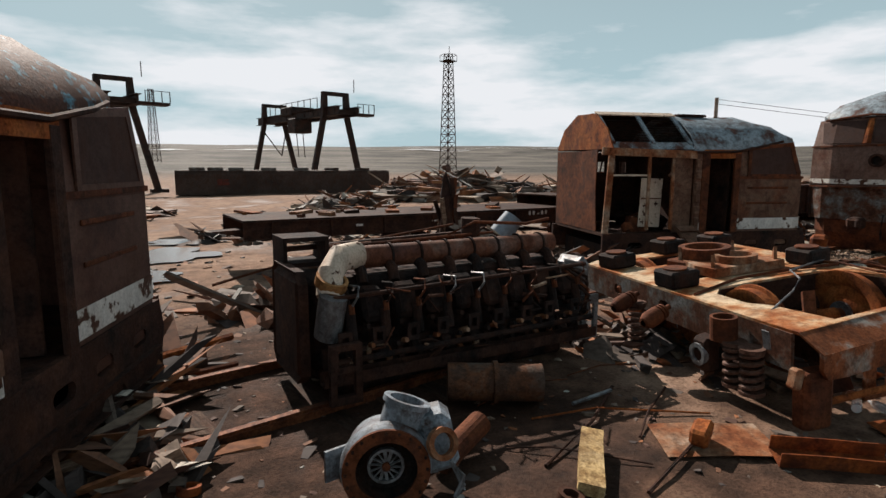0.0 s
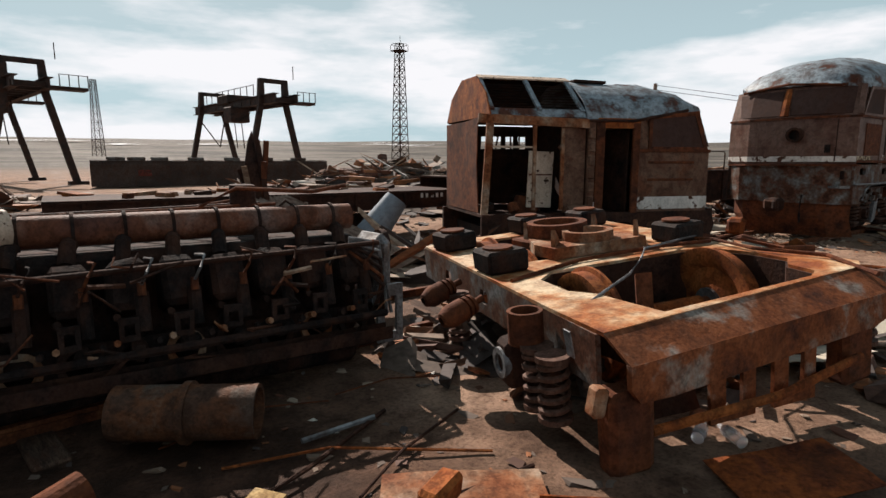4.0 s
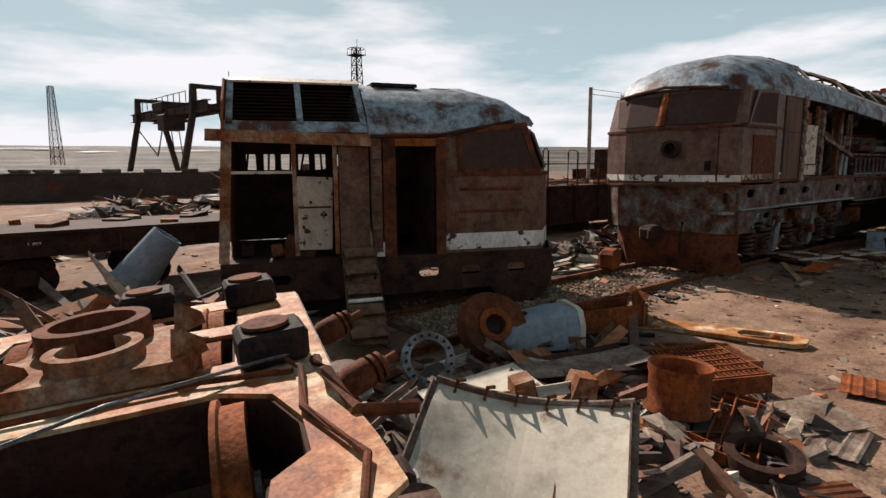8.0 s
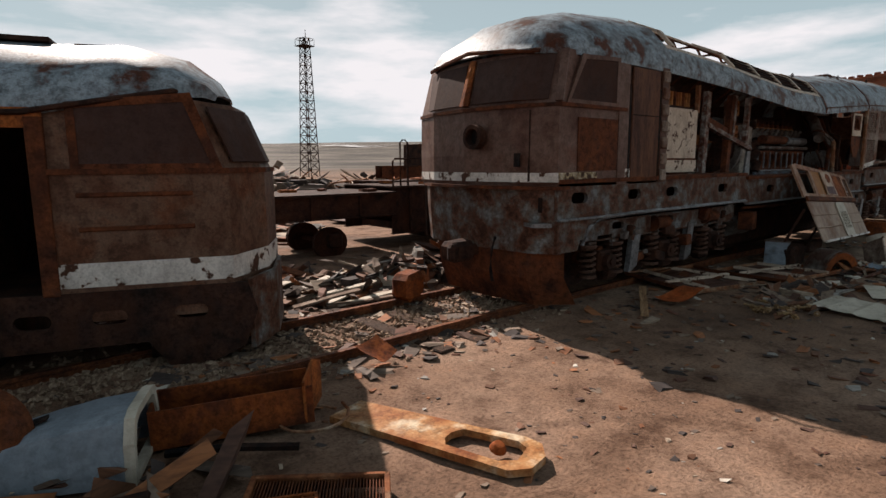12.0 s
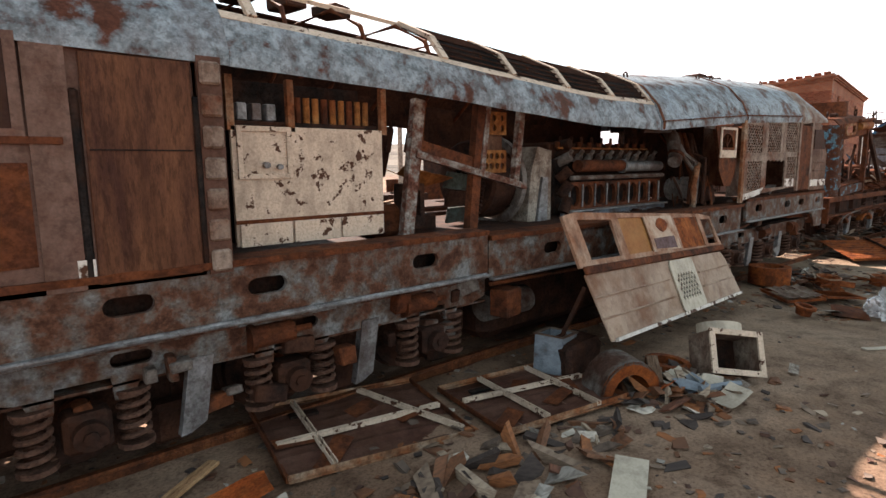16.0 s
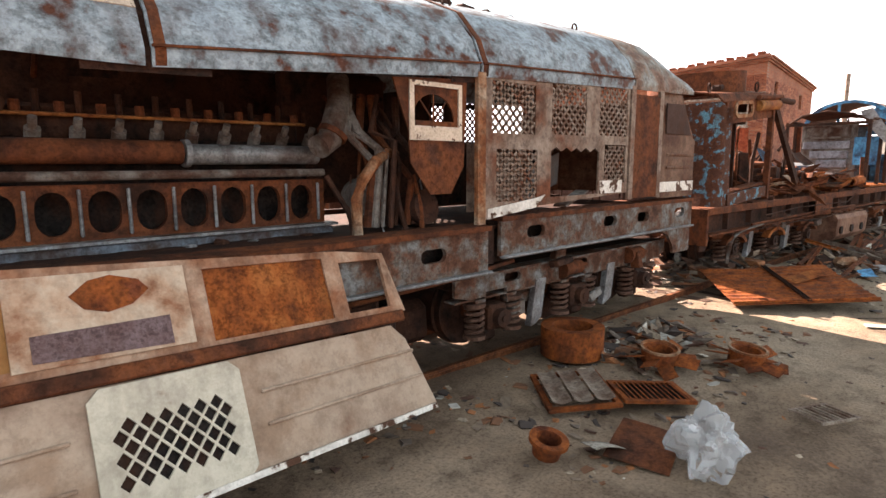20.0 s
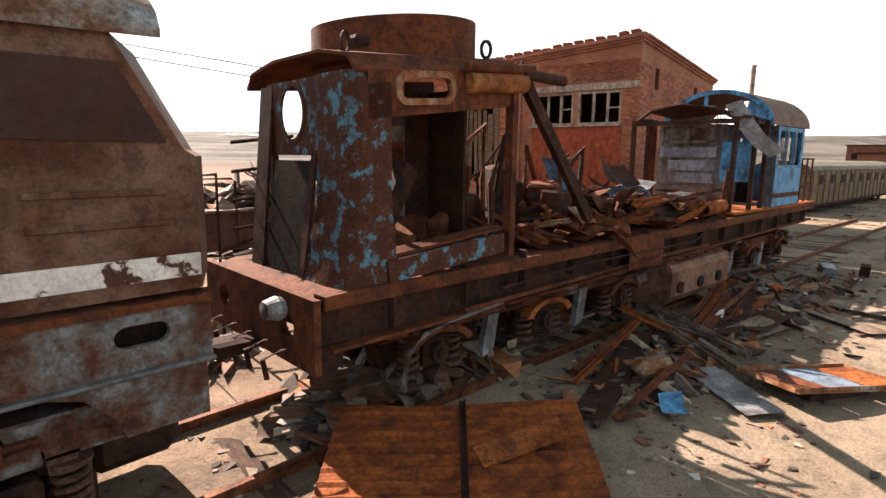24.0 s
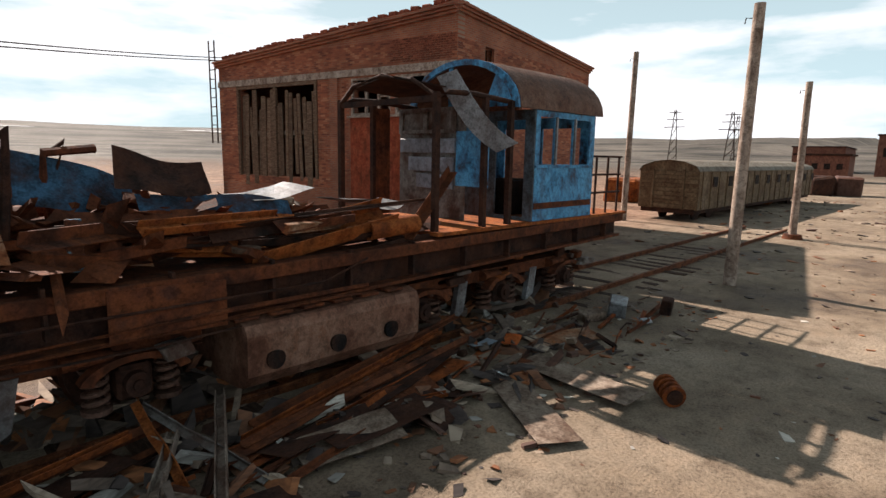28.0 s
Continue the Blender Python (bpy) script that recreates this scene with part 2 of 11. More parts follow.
def ground_material():
    """Trodden brown soil with damp patches, crumbs, old oil and painted engine shade; grey-olive tundra beyond the
    yard.
    """
    m = bpy.data.materials.new("yard_ground")
    m.use_nodes = True
    nt = m.node_tree
    bs = nt.nodes["Principled BSDF"]
    tc = nt.nodes.new("ShaderNodeTexCoord")

    def nz(scale, detail, rough=0.6):
        n = nt.nodes.new("ShaderNodeTexNoise")
        n.inputs["Scale"].default_value, n.inputs["Detail"].default_value, n.inputs["Roughness"].default_value = scale, detail, rough
        nt.links.new(tc.outputs["Object"], n.inputs["Vector"])
        return n.outputs["Fac"]

    def ramp(src, stops):
        r = nt.nodes.new("ShaderNodeValToRGB")
        el = r.color_ramp.elements
        el[0].position, el[0].color = stops[0][0], (*stops[0][1], 1)
        el[1].position, el[1].color = stops[-1][0], (*stops[-1][1], 1)
        for p, c in stops[1:-1]:
            el.new(p).color = (*c, 1)
        nt.links.new(src, r.inputs[0])
        return r.outputs[0]

    def mix(f, a, b, mode="MIX"):
        x = nt.nodes.new("ShaderNodeMix")
        x.data_type, x.blend_type = "RGBA", mode
        if isinstance(f, float):
            x.inputs[0].default_value = f
        else:
            nt.links.new(f, x.inputs[0])
        nt.links.new(a, x.inputs[6])
        nt.links.new(b, x.inputs[7])
        return x.outputs[2]

    big, mid, fin = nz(0.35, 8), nz(2.2, 10, 0.7), nz(30, 8, 0.7)
    base = ramp(big, [(0.36, (0.13, 0.08, 0.056)), (0.47, (0.2, 0.127, 0.09)), (0.56, (0.27, 0.182, 0.135)), (0.68, (0.31, 0.22, 0.166))])
    blot = ramp(mid, [(0.34, (0.42, 0.36, 0.33)), (0.5, (0.95, 0.92, 0.9)), (0.64, (1.15, 1.08, 1.02))])
    crumb = ramp(fin, [(0.33, (0.45, 0.4, 0.37)), (0.5, (1.0, 0.98, 0.96)), (0.67, (1.3, 1.25, 1.2))])
    col = mix(0.85, mix(0.9, base, blot, "MULTIPLY"), crumb, "MULTIPLY")
    # paler, greyer sand towards the workshop
    sx = nt.nodes.new("ShaderNodeSeparateXYZ")
    nt.links.new(tc.outputs["Object"], sx.inputs[0])
    pale = nt.nodes.new("ShaderNodeMapRange")
    pale.inputs["From Min"].default_value, pale.inputs["From Max"].default_value = 18, 42
    pale.inputs["To Max"].default_value = 0.85
    nt.links.new(sx.outputs[0], pale.inputs["Value"])
    near = nt.nodes.new("ShaderNodeMapRange")
    near.inputs["From Min"].default_value, near.inputs["From Max"].default_value = 12, 7
    nt.links.new(sx.outputs[1], near.inputs["Value"])
    both = nt.nodes.new("ShaderNodeMath")
    both.operation = "MULTIPLY"
    nt.links.new(pale.outputs[0], both.inputs[0])
    nt.links.new(near.outputs[0], both.inputs[1])
    sand = ramp(big, [(0.36, (0.13, 0.1, 0.075)), (0.5, (0.22, 0.18, 0.135)), (0.66, (0.29, 0.245, 0.19))])
    sand = mix(0.8, mix(0.6, sand, blot, "MULTIPLY"), crumb, "MULTIPLY")
    col = mix(both.outputs[0], col, sand)
    # oil-soaked soil round the engine, darkened further for the engine's shadow
    oil = nt.nodes.new("ShaderNodeMapRange")
    oil.inputs["From Min"].default_value, oil.inputs["From Max"].default_value = 7.0, 2.5
    oil.inputs["To Max"].default_value = 0.9
    ragged = nt.nodes.new("ShaderNodeMath")
    ragged.operation = "MULTIPLY_ADD"
    ragged.inputs[1].default_value = 14.0
    nt.links.new(big, ragged.inputs[0])
    off = nt.nodes.new("ShaderNodeMath")
    off.operation = "SUBTRACT"
    off.inputs[1].default_value = 7.0
    nt.links.new(sx.outputs[0], off.inputs[0])
    nt.links.new(off.outputs[0], ragged.inputs[2])
    nt.links.new(ragged.outputs[0], oil.inputs["Value"])
    nearer = nt.nodes.new("ShaderNodeMapRange")
    nearer.inputs["From Min"].default_value, nearer.inputs["From Max"].default_value = 12, 8.5
    nt.links.new(sx.outputs[1], nearer.inputs["Value"])
    oily = nt.nodes.new("ShaderNodeMath")
    oily.operation = "MULTIPLY"
    edge = nt.nodes.new("ShaderNodeMapRange")
    edge.inputs["From Min"].default_value, edge.inputs["From Max"].default_value = -1.5, 2.0
    nt.links.new(sx.outputs[1], edge.inputs["Value"])
    band = nt.nodes.new("ShaderNodeMath")
    band.operation = "MULTIPLY"
    nt.links.new(nearer.outputs[0], band.inputs[0])
    nt.links.new(edge.outputs[0], band.inputs[1])
    nt.links.new(oil.outputs[0], oily.inputs[0])
    nt.links.new(band.outputs[0], oily.inputs[1])
    # near-black tones: oil and the painted shadow together
    dark = ramp(mid, [(0.36, (0.014, 0.009, 0.007)), (0.5, (0.038, 0.02, 0.014)), (0.66, (0.085, 0.044, 0.03))])
    col = mix(oily.outputs[0], col, mix(0.8, dark, crumb, "MULTIPLY"))
    hill = ramp(nz(0.012, 9, 0.65), [(0.38, (0.035, 0.032, 0.028)), (0.48, (0.075, 0.066, 0.056)), (0.6, (0.13, 0.112, 0.095))])
    ln = nt.nodes.new("ShaderNodeVectorMath")
    ln.operation = "LENGTH"
    nt.links.new(tc.outputs["Object"], ln.inputs[0])
    far = nt.nodes.new("ShaderNodeMapRange")
    far.inputs["From Min"].default_value, far.inputs["From Max"].default_value = 90, 240
    nt.links.new(ln.outputs["Value"], far.inputs["Value"])
    nt.links.new(mix(far.outputs[0], col, hill), bs.inputs["Base Color"])
    bs.inputs["Specular IOR Level"].default_value = 0.08
    wet = nt.nodes.new("ShaderNodeMapRange")
    wet.inputs["From Min"].default_value, wet.inputs["From Max"].default_value = 0.36, 0.5
    wet.inputs["To Min"].default_value, wet.inputs["To Max"].default_value = 0.62, 0.95
    nt.links.new(big, wet.inputs["Value"])
    nt.links.new(wet.outputs[0], bs.inputs["Roughness"])
    ad = nt.nodes.new("ShaderNodeMath")
    ad.operation = "ADD"
    nt.links.new(mid, ad.inputs[0])
    nt.links.new(fin, ad.inputs[1])
    bp = nt.nodes.new("ShaderNodeBump")
    bp.inputs["Strength"].default_value = 0.7
    bp.inputs["Distance"].default_value = 0.03
    nt.links.new(ad.outputs[0], bp.inputs["Height"])
    nt.links.new(bp.outputs[0], bs.inputs["Normal"])
    return m


GROUND_MAT = ground_material()

# ---------------------------------------------------------------- mesh helpers


def thing(name, m, label, category, group="", kind=""):
    e = new(name)
    e.empty_display_size = 0.2
    e.matrix_world = m
    return tagged(e, label, category, group, kind)


def part(name, bm, material, parent=None, label="", smooth=False):
    me = bpy.data.meshes.new(name)
    bmesh.ops.recalc_face_normals(bm, faces=bm.faces)
    if smooth:
        for f in bm.faces:
            f.smooth = True
        for e in bm.edges:
            if len(e.link_faces) == 2 and e.calc_face_angle(0) > 0.6:
                e.smooth = False
    bm.to_mesh(me)
    bm.free()
    me.materials.append(material)
    ob = new(name, me)
    if parent:
        ob.parent = parent
    if label:
        ob["label"] = label
    return ob


def again(ob, m, parent=None):
    """Another object on the same mesh."""
    o = new(ob.name.split(".")[0], ob.data)
    o.parent = parent or ob.parent
    o.matrix_basis = m
    return o


def add_box(bm, c, s, rot=(0, 0, 0), bev=0.0):
    r = bmesh.ops.create_cube(bm, size=1.0, matrix=pose(*c, *rot) @ Matrix.Diagonal((*s, 1)))
    if bev:
        es = list({e for v in r["verts"] for e in v.link_edges})
        bmesh.ops.bevel(bm, geom=es, offset=bev, segments=1, affect="EDGES")
    return bm


def box(c, s, rot=(0, 0, 0), bev=0.0):
    return add_box(bmesh.new(), c, s, rot, bev)


def add_cyl(bm, c, r, h, rot=(0, 0, 0), seg=20, r2=None, caps=True):
    bmesh.ops.create_cone(bm, cap_ends=caps, segments=seg, radius1=r, radius2=r if r2 is None else r2, depth=h, matrix=pose(*c, *rot))
    return bm


def cyl(c, r, h, rot=(0, 0, 0), seg=20, r2=None, caps=True):
    return add_cyl(bmesh.new(), c, r, h, rot, seg, r2, caps)


def add_lathe(bm, prof, m=None, seg=28, arc=360):
    """Turn (radius, height) points about z. A profile that closes on itself gives a solid ring."""
    m = m or Matrix()
    full = arc >= 360
    cols = []
    for k in range(seg if full else seg + 1):
        a = radians(arc) * k / seg
        cols.append([bm.verts.new(m @ Vector((r * math.cos(a), r * math.sin(a), z))) for r, z in prof])
    for k in range(seg):
        a, b = cols[k], cols[(k + 1) % len(cols)]
        for i in range(len(prof) - 1):
            try:
                bm.faces.new((a[i], b[i], b[i + 1], a[i + 1]))
            except ValueError:
                pass
    return bm


def lathe(prof, m=None, seg=28, arc=360):
    bm = add_lathe(bmesh.new(), prof, m, seg, arc)
    bmesh.ops.remove_doubles(bm, verts=bm.verts, dist=1e-5)
    return bm


def ring(R, r, h, m=None, seg=28):
    return lathe([(r, 0), (R, 0), (R, h), (r, h), (r, 0)], m, seg)


def add_prism(bm, pts, d, m=None):
    """Polygon pts (x, z) in the plane y = 0, made d deep towards +y."""
    m = m or Matrix()
    a = [bm.verts.new(m @ Vector((x, 0, z))) for x, z in pts]
    b = [bm.verts.new(m @ Vector((x, d, z))) for x, z in pts]
    n = len(pts)
    bm.faces.new(a)
    bm.faces.new(b[::-1])
    for i in range(n):
        bm.faces.new((a[i], b[i], b[(i + 1) % n], a[(i + 1) % n]))
    return bm


def prism(pts, d, m=None):
    return add_prism(bmesh.new(), pts, d, m)


def holed(outer, holes, d, m=None):
    """A plate in the xz plane with holes, d thick."""
    m = m or Matrix()
    bm = bmesh.new()
    es = []
    for loop in (outer, *holes):
        vs = [bm.verts.new((x, 0, z)) for x, z in loop]
        es += [bm.edges.new((vs[i], vs[(i + 1) % len(vs)])) for i in range(len(vs))]
    bmesh.ops.triangle_fill(bm, use_beauty=True, use_dissolve=False, edges=es)
    r = bmesh.ops.extrude_face_region(bm, geom=list(bm.faces))
    bmesh.ops.translate(bm, vec=(0, d, 0), verts=[v for v in r["geom"] if isinstance(v, bmesh.types.BMVert)])
    bmesh.ops.transform(bm, matrix=m, verts=bm.verts)
    return bm


def oval(cx, cz, w, h, n=6):
    """A slot with round ends."""
    r = min(w, h) / 2
    pts = []
    for sx, sz, a0 in ((1, 1, 0), (-1, 1, 90), (-1, -1, 180), (1, -1, 270)):
        for k in range(n):
            a = radians(a0 + 90 * k / (n - 1))
            pts.append((cx + sx * (w / 2 - r) + r * math.cos(a), cz + sz * (h / 2 - r) + r * math.sin(a)))
    out = []
    for p in pts:
        if not out or abs(p[0] - out[-1][0]) + abs(p[1] - out[-1][1]) > 1e-4:
            out.append(p)
    if abs(out[0][0] - out[-1][0]) + abs(out[0][1] - out[-1][1]) < 1e-4:
        out.pop()
    return out


def rect(x0, z0, x1, z1):
    return [(x0, z0), (x1, z0), (x1, z1), (x0, z1)]


def add_pipe(bm, pts, r, seg=8, caps=True):
    pts = [Vector(p) for p in pts]
    rings = []
    for i, p in enumerate(pts):
        d = (pts[min(i + 1, len(pts) - 1)] - pts[max(i - 1, 0)]).normalized()
        q = d.to_track_quat("Z", "X").to_matrix()
        rings.append([bm.verts.new(p + q @ Vector((r * math.cos(2 * math.pi * k / seg), r * math.sin(2 * math.pi * k / seg), 0))) for k in range(seg)])
    for a, b in zip(rings, rings[1:]):
        # keep the rings from twisting
        off = min(range(seg), key=lambda s: (a[0].co - b[s].co).length)
        for k in range(seg):
            bm.faces.new((a[k], a[(k + 1) % seg], b[(k + 1 + off) % seg], b[(k + off) % seg]))
    if caps:
        bm.faces.new(rings[0][::-1])
        bm.faces.new(rings[-1])
    return bm


def pipe(pts, r, seg=8):
    return add_pipe(bmesh.new(), pts, r, seg)


def spring(bm, c, R, r, h, turns=5, seg=14):
    n = turns * seg
    return add_pipe(bm, [(c[0] + R * math.cos(2 * math.pi * k / seg), c[1] + R * math.sin(2 * math.pi * k / seg), c[2] + h * k / n) for k in range(n + 1)], r, 6)


def dent(bm, amount, scale=1.5, seed=0.0):
    for v in bm.verts:
        p = v.co * scale + Vector((seed, seed * 0.7, -seed))
        v.co += noise.noise_vector(p) * amount
    return bm


def grid(nx, ny, sx, sy, d=0.004):
    """A thin sheet, subdivided, centred on the origin."""
    bm = bmesh.new()
    bmesh.ops.create_grid(bm, x_segments=nx, y_segments=ny, size=0.5, matrix=Matrix.Diagonal((sx, sy, 1, 1)))
    r = bmesh.ops.extrude_face_region(bm, geom=list(bm.faces))
    bmesh.ops.translate(bm, vec=(0, 0, d), verts=[v for v in r["geom"] if isinstance(v, bmesh.types.BMVert)])
    return bm


def lone(name, bm, material, m, label, category, group="", kind="", smooth=False):
    """A thing that is one mesh."""
    ob = part(name, bm, material, None, label, smooth)
    ob.matrix_world = m
    return tagged(ob, label, category, group, kind)


def add_loft(bm, rows, close=False, caps=False):
    """Faces between rows of points of the same count."""
    vs = [[bm.verts.new(p) for p in row] for row in rows]
    n = len(rows[0])
    for a, b in zip(vs, vs[1:]):
        for i in range(n if close else n - 1):
            bm.faces.new((a[i], a[(i + 1) % n], b[(i + 1) % n], b[i]))
    if caps:
        bm.faces.new(vs[0][::-1])
        bm.faces.new(vs[-1])
    return bm


def thick(bm, d):
    """Gives an open sheet thickness d along its normals."""
    bmesh.ops.recalc_face_normals(bm, faces=bm.faces)
    bmesh.ops.solidify(bm, geom=list(bm.faces), thickness=d)
    return bm


def add_beam(bm, a, b, w, h, t=0.012, shape="U"):
    """A rolled section from a to b: U (channel), L (angle), I, or B (solid bar)."""
    a, b = Vector(a), Vector(b)
    d = b - a
    z = Vector((0, 0, 1)) if abs(d.normalized().z) < 0.95 else Vector((0, 1, 0))
    x = d.normalized()
    y = z.cross(x).normalized()
    z = x.cross(y)
    m = Matrix((x, y, z)).transposed().to_4x4()
    m.translation = (a + b) / 2
    L = d.length
    w2, h2 = w / 2, h / 2
    sec = {"B": [(-w2, -h2), (w2, -h2), (w2, h2), (-w2, h2)],
           "U": [(-w2, -h2), (w2, -h2), (w2, h2), (w2 - t, h2), (w2 - t, t - h2), (t - w2, t - h2), (t - w2, h2), (-w2, h2)],
           "L": [(-w2, -h2), (w2, -h2), (w2, h2), (w2 - t, h2), (w2 - t, t - h2), (-w2, t - h2)],
           "I": [(-w2, -h2), (w2, -h2), (w2, t - h2), (t / 2, t - h2), (t / 2, h2 - t), (w2, h2 - t), (w2, h2), (-w2, h2), (-w2, h2 - t), (-t / 2, h2 - t), (-t / 2, t - h2), (-w2, t - h2)]}[shape]
    add_loft(bm, [[m @ Vector((x, y, z)) for y, z in sec] for x in (-L / 2, L / 2)], True, True)
    return bm


def beam(a, b, w, h, t=0.012, shape="U"):
    return add_beam(bmesh.new(), a, b, w, h, t, shape)


def bent_sheet(sx, sy, nx=8, ny=6, wave=0.0, curl=0.0, ribs=0, rib_h=0.015, seed=0.0, d=0.004):
    """A worn metal sheet: waviness, a curl along x, and pressed ribs across y."""
    bm = bmesh.new()
    ny2 = max(ny, ribs * 4) if ribs else ny
    bmesh.ops.create_grid(bm, x_segments=nx, y_segments=ny2, size=0.5, matrix=Matrix.Diagonal((sx, sy, 1, 1)))
    for v in bm.verts:
        x, y = v.co.x, v.co.y
        z = wave * noise.noise(Vector((x * 1.7 + seed, y * 1.7, seed * 3))) + curl * (x / sx * 2) ** 2
        if ribs:
            z += rib_h * (1 if math.sin((y / sy + 0.5) * ribs * 2 * math.pi) > 0.2 else 0)
        v.co.z = z
    return thick(bm, d)


CURVE_RAIL = [(-9, 3.6), (-0.4, 5.35), (0.9, 5.55), (5.65, 6.25), (10.0, 6.5), (14.5, 6.62), (17.3, 6.72), (25, 6.8), (33, 6.72), (37, 6.5), (45, 5.95), (60, 4.9), (95, 2.5)]


def rail_y(x):
    for (x0, y0), (x1, y1) in zip(CURVE_RAIL, CURVE_RAIL[1:]):
        if x0 <= x <= x1:
            return y0 + (y1 - y0) * (x - x0) / (x1 - x0)
    return CURVE_RAIL[-1][1]


def lift(x):
    """The yard rises a little towards the far end."""
    k = min(1, max(0, (x - 33) / 12))
    return 0.28 * k * k * (3 - 2 * k)


def bank(x):
    """The track bed stands a little proud beside the long locomotive."""
    k = min(1, max(0, (x - 8) / 5)) * min(1, max(0, (31 - x) / 6))
    return 0.1 * k


def drift(x):
    """How far the loose things lie off the straight grid at x."""
    knots = ((-2, -0.05, 0.9), (1, -0.05, 0.9), (5, 0.0, 0.7), (9.5, 0.05, 0.2), (12, 0.12, 0.22), (15, 0.2, 0.33), (20, 0.1, 0.15), (23, 0.0, 0.1), (25.5, 0.0, 0.0), (27, -0.45, 0.0), (31, -0.3, -0.05), (34, -0.12, -0.1), (35.5, -0.4, -0.5), (40, -1.0, -0.6), (44, -0.55, -0.25), (50, -0.9, -0.3), (60, -0.9, -0.3))
    for (x0, a0, b0), (x1, a1, b1) in zip(knots, knots[1:]):
        if x0 <= x <= x1:
            k = (x - x0) / (x1 - x0)
            return a0 + (a1 - a0) * k, b0 + (b1 - b0) * k
    return knots[0][1:] if x < -2 else knots[-1][1:]


def site(x, y, z, rx=0, ry=0, rz=0):
    """A pose on the yard, for a thing named by its place on the straight grid."""
    dx, dy = drift(x)
    return pose(x + dx, y + dy, z + bank(x), rx, ry, rz)


def spot(x, y):
    dx, dy = drift(x)
    return x + dx, y + dy


def ground_z(x, y):
    z = lift(x) + bank(x) + 0.05 * noise.noise(Vector((x * 0.35, y * 0.35, 0))) + 0.02 * noise.noise(Vector((x * 1.6, y * 1.6, 4)))
    d = math.hypot(x - 20, y)
    if d > 140:
        a = math.atan2(y, x - 20)
        hgt = 0.036 + 0.012 * noise.noise(Vector((math.cos(a) * 2.3, math.sin(a) * 2.3, 7))) + 0.004 * noise.noise(Vector((math.cos(a) * 14, math.sin(a) * 14, 2)))
        if x > 60 and y < 140:
            hgt *= 0.75
        k = min(1.0, (d - 140) / 900)
        z += hgt * (d - 140) * k
    return z - 0.015


# ---------------------------------------------------------------- ground, water, rails


def graded(lo, hi, step, far):
    a, s = [lo], step
    out = []
    v = hi
    while v < far:
        s *= 1.35
        v += s
        out.append(v)
    s, v, pre = step, lo, []
    while v > -far:
        s *= 1.35
        v -= s
        pre.append(v)
    mid = [lo + step * k for k in range(int((hi - lo) / step) + 1)]
    return pre[::-1] + mid + out


xs, ys = graded(-6, 62, 0.3, 2600), graded(-3, 12, 0.3, 2600)
bm = bmesh.new()
gv = [[bm.verts.new((x, y, ground_z(x, y))) for x in xs] for y in ys]
for a, b in zip(gv, gv[1:]):
    for i in range(len(xs) - 1):
        bm.faces.new((a[i], a[i + 1], b[i + 1], b[i]))
ground = part("ground", bm, GROUND_MAT, None, "", True)
tagged(ground, "brown bare yard soil rising to distant hills", "ground", kind="structure")

WATER = mat("puddle_water", [(0.03, 0.026, 0.022), (0.05, 0.042, 0.035), (0.09, 0.07, 0.055)], 1.2, 0.2, bump=0.04)
for px, py, sx, sy in ((0.3, 14.2, 0.9, 1.3), (1.1, 17.5, 1.5, 1.2), (-1.3, 20.0, 1.8, 1.4), (2.2, 20.5, 1.2, 0.9)):
    bm = bmesh.new()
    bmesh.ops.create_circle(bm, cap_ends=True, segments=48, radius=1)
    for v in bm.verts:
        k = 1 + 0.8 * noise.noise(v.co * 2.3 + Vector((px, py, 0)))
        v.co = Vector((v.co.x * sx * k, v.co.y * sy * k, 0))
    lone("water", bm, WATER, pose(px, py, 0.04), "shallow rain puddle on muddy yard ground", "puddle", kind="structure")

RAIL_MAT = mat("rail_rust", [(0.07, 0.03, 0.018), (0.2, 0.08, 0.035), (0.3, 0.13, 0.055)], 5.0, 0.7, 0.2)


def rail_line(off):
    bm = bmesh.new()
    rows = []
    prof = [(-0.065, -0.06), (-0.065, -0.045), (-0.012, -0.03), (-0.012, 0.06), (-0.036, 0.075), (-0.036, 0.11), (0.036, 0.11), (0.036, 0.075), (0.012, 0.06), (0.012, -0.03), (0.065, -0.045), (0.065, -0.06)]
    x = -8.5
    while x < 70:
        y = rail_y(x) + off
        rows.append([(x, y + py, lift(x) + bank(x) + pz) for py, pz in prof])
        x += 0.75
    return add_loft(bm, rows, True, True)


for off in (0.0, 1.56):
    tagged(part("rail", rail_line(off), RAIL_MAT), "rusty steel running rail lying on old sleepers", "rail", "rails of the siding", "structure")

SLEEPER = mat("sleeper_wood", [(0.035, 0.025, 0.02), (0.08, 0.055, 0.04), (0.13, 0.09, 0.065)], 4.0, 0.9, per=0.3, stretch=(6, 1, 6))
sl = None
for k in range(118):
    x = -6 + k * 0.58
    y = rail_y(x) + 0.78
    ang = math.degrees(math.atan2(rail_y(x + 0.3) - rail_y(x - 0.3), 0.6)) + random.uniform(-2, 2)
    m = pose(x, y, lift(x) + bank(x) - (0.13 if 17 < x < 38 else 0.09) + random.uniform(-0.02, 0.02), 0, 0, ang)
    if sl is None:
        sl = lone("sleeper", box((0, 0, 0), (0.24, 2.7, 0.14), bev=0.015), SLEEPER, m, "weathered dark timber railway sleeper half buried", "sleeper", "sleepers of the siding", "structure")
    else:
        o = copy_thing(sl, m)


# ---------------------------------------------------------------- running gear shared by the locomotives


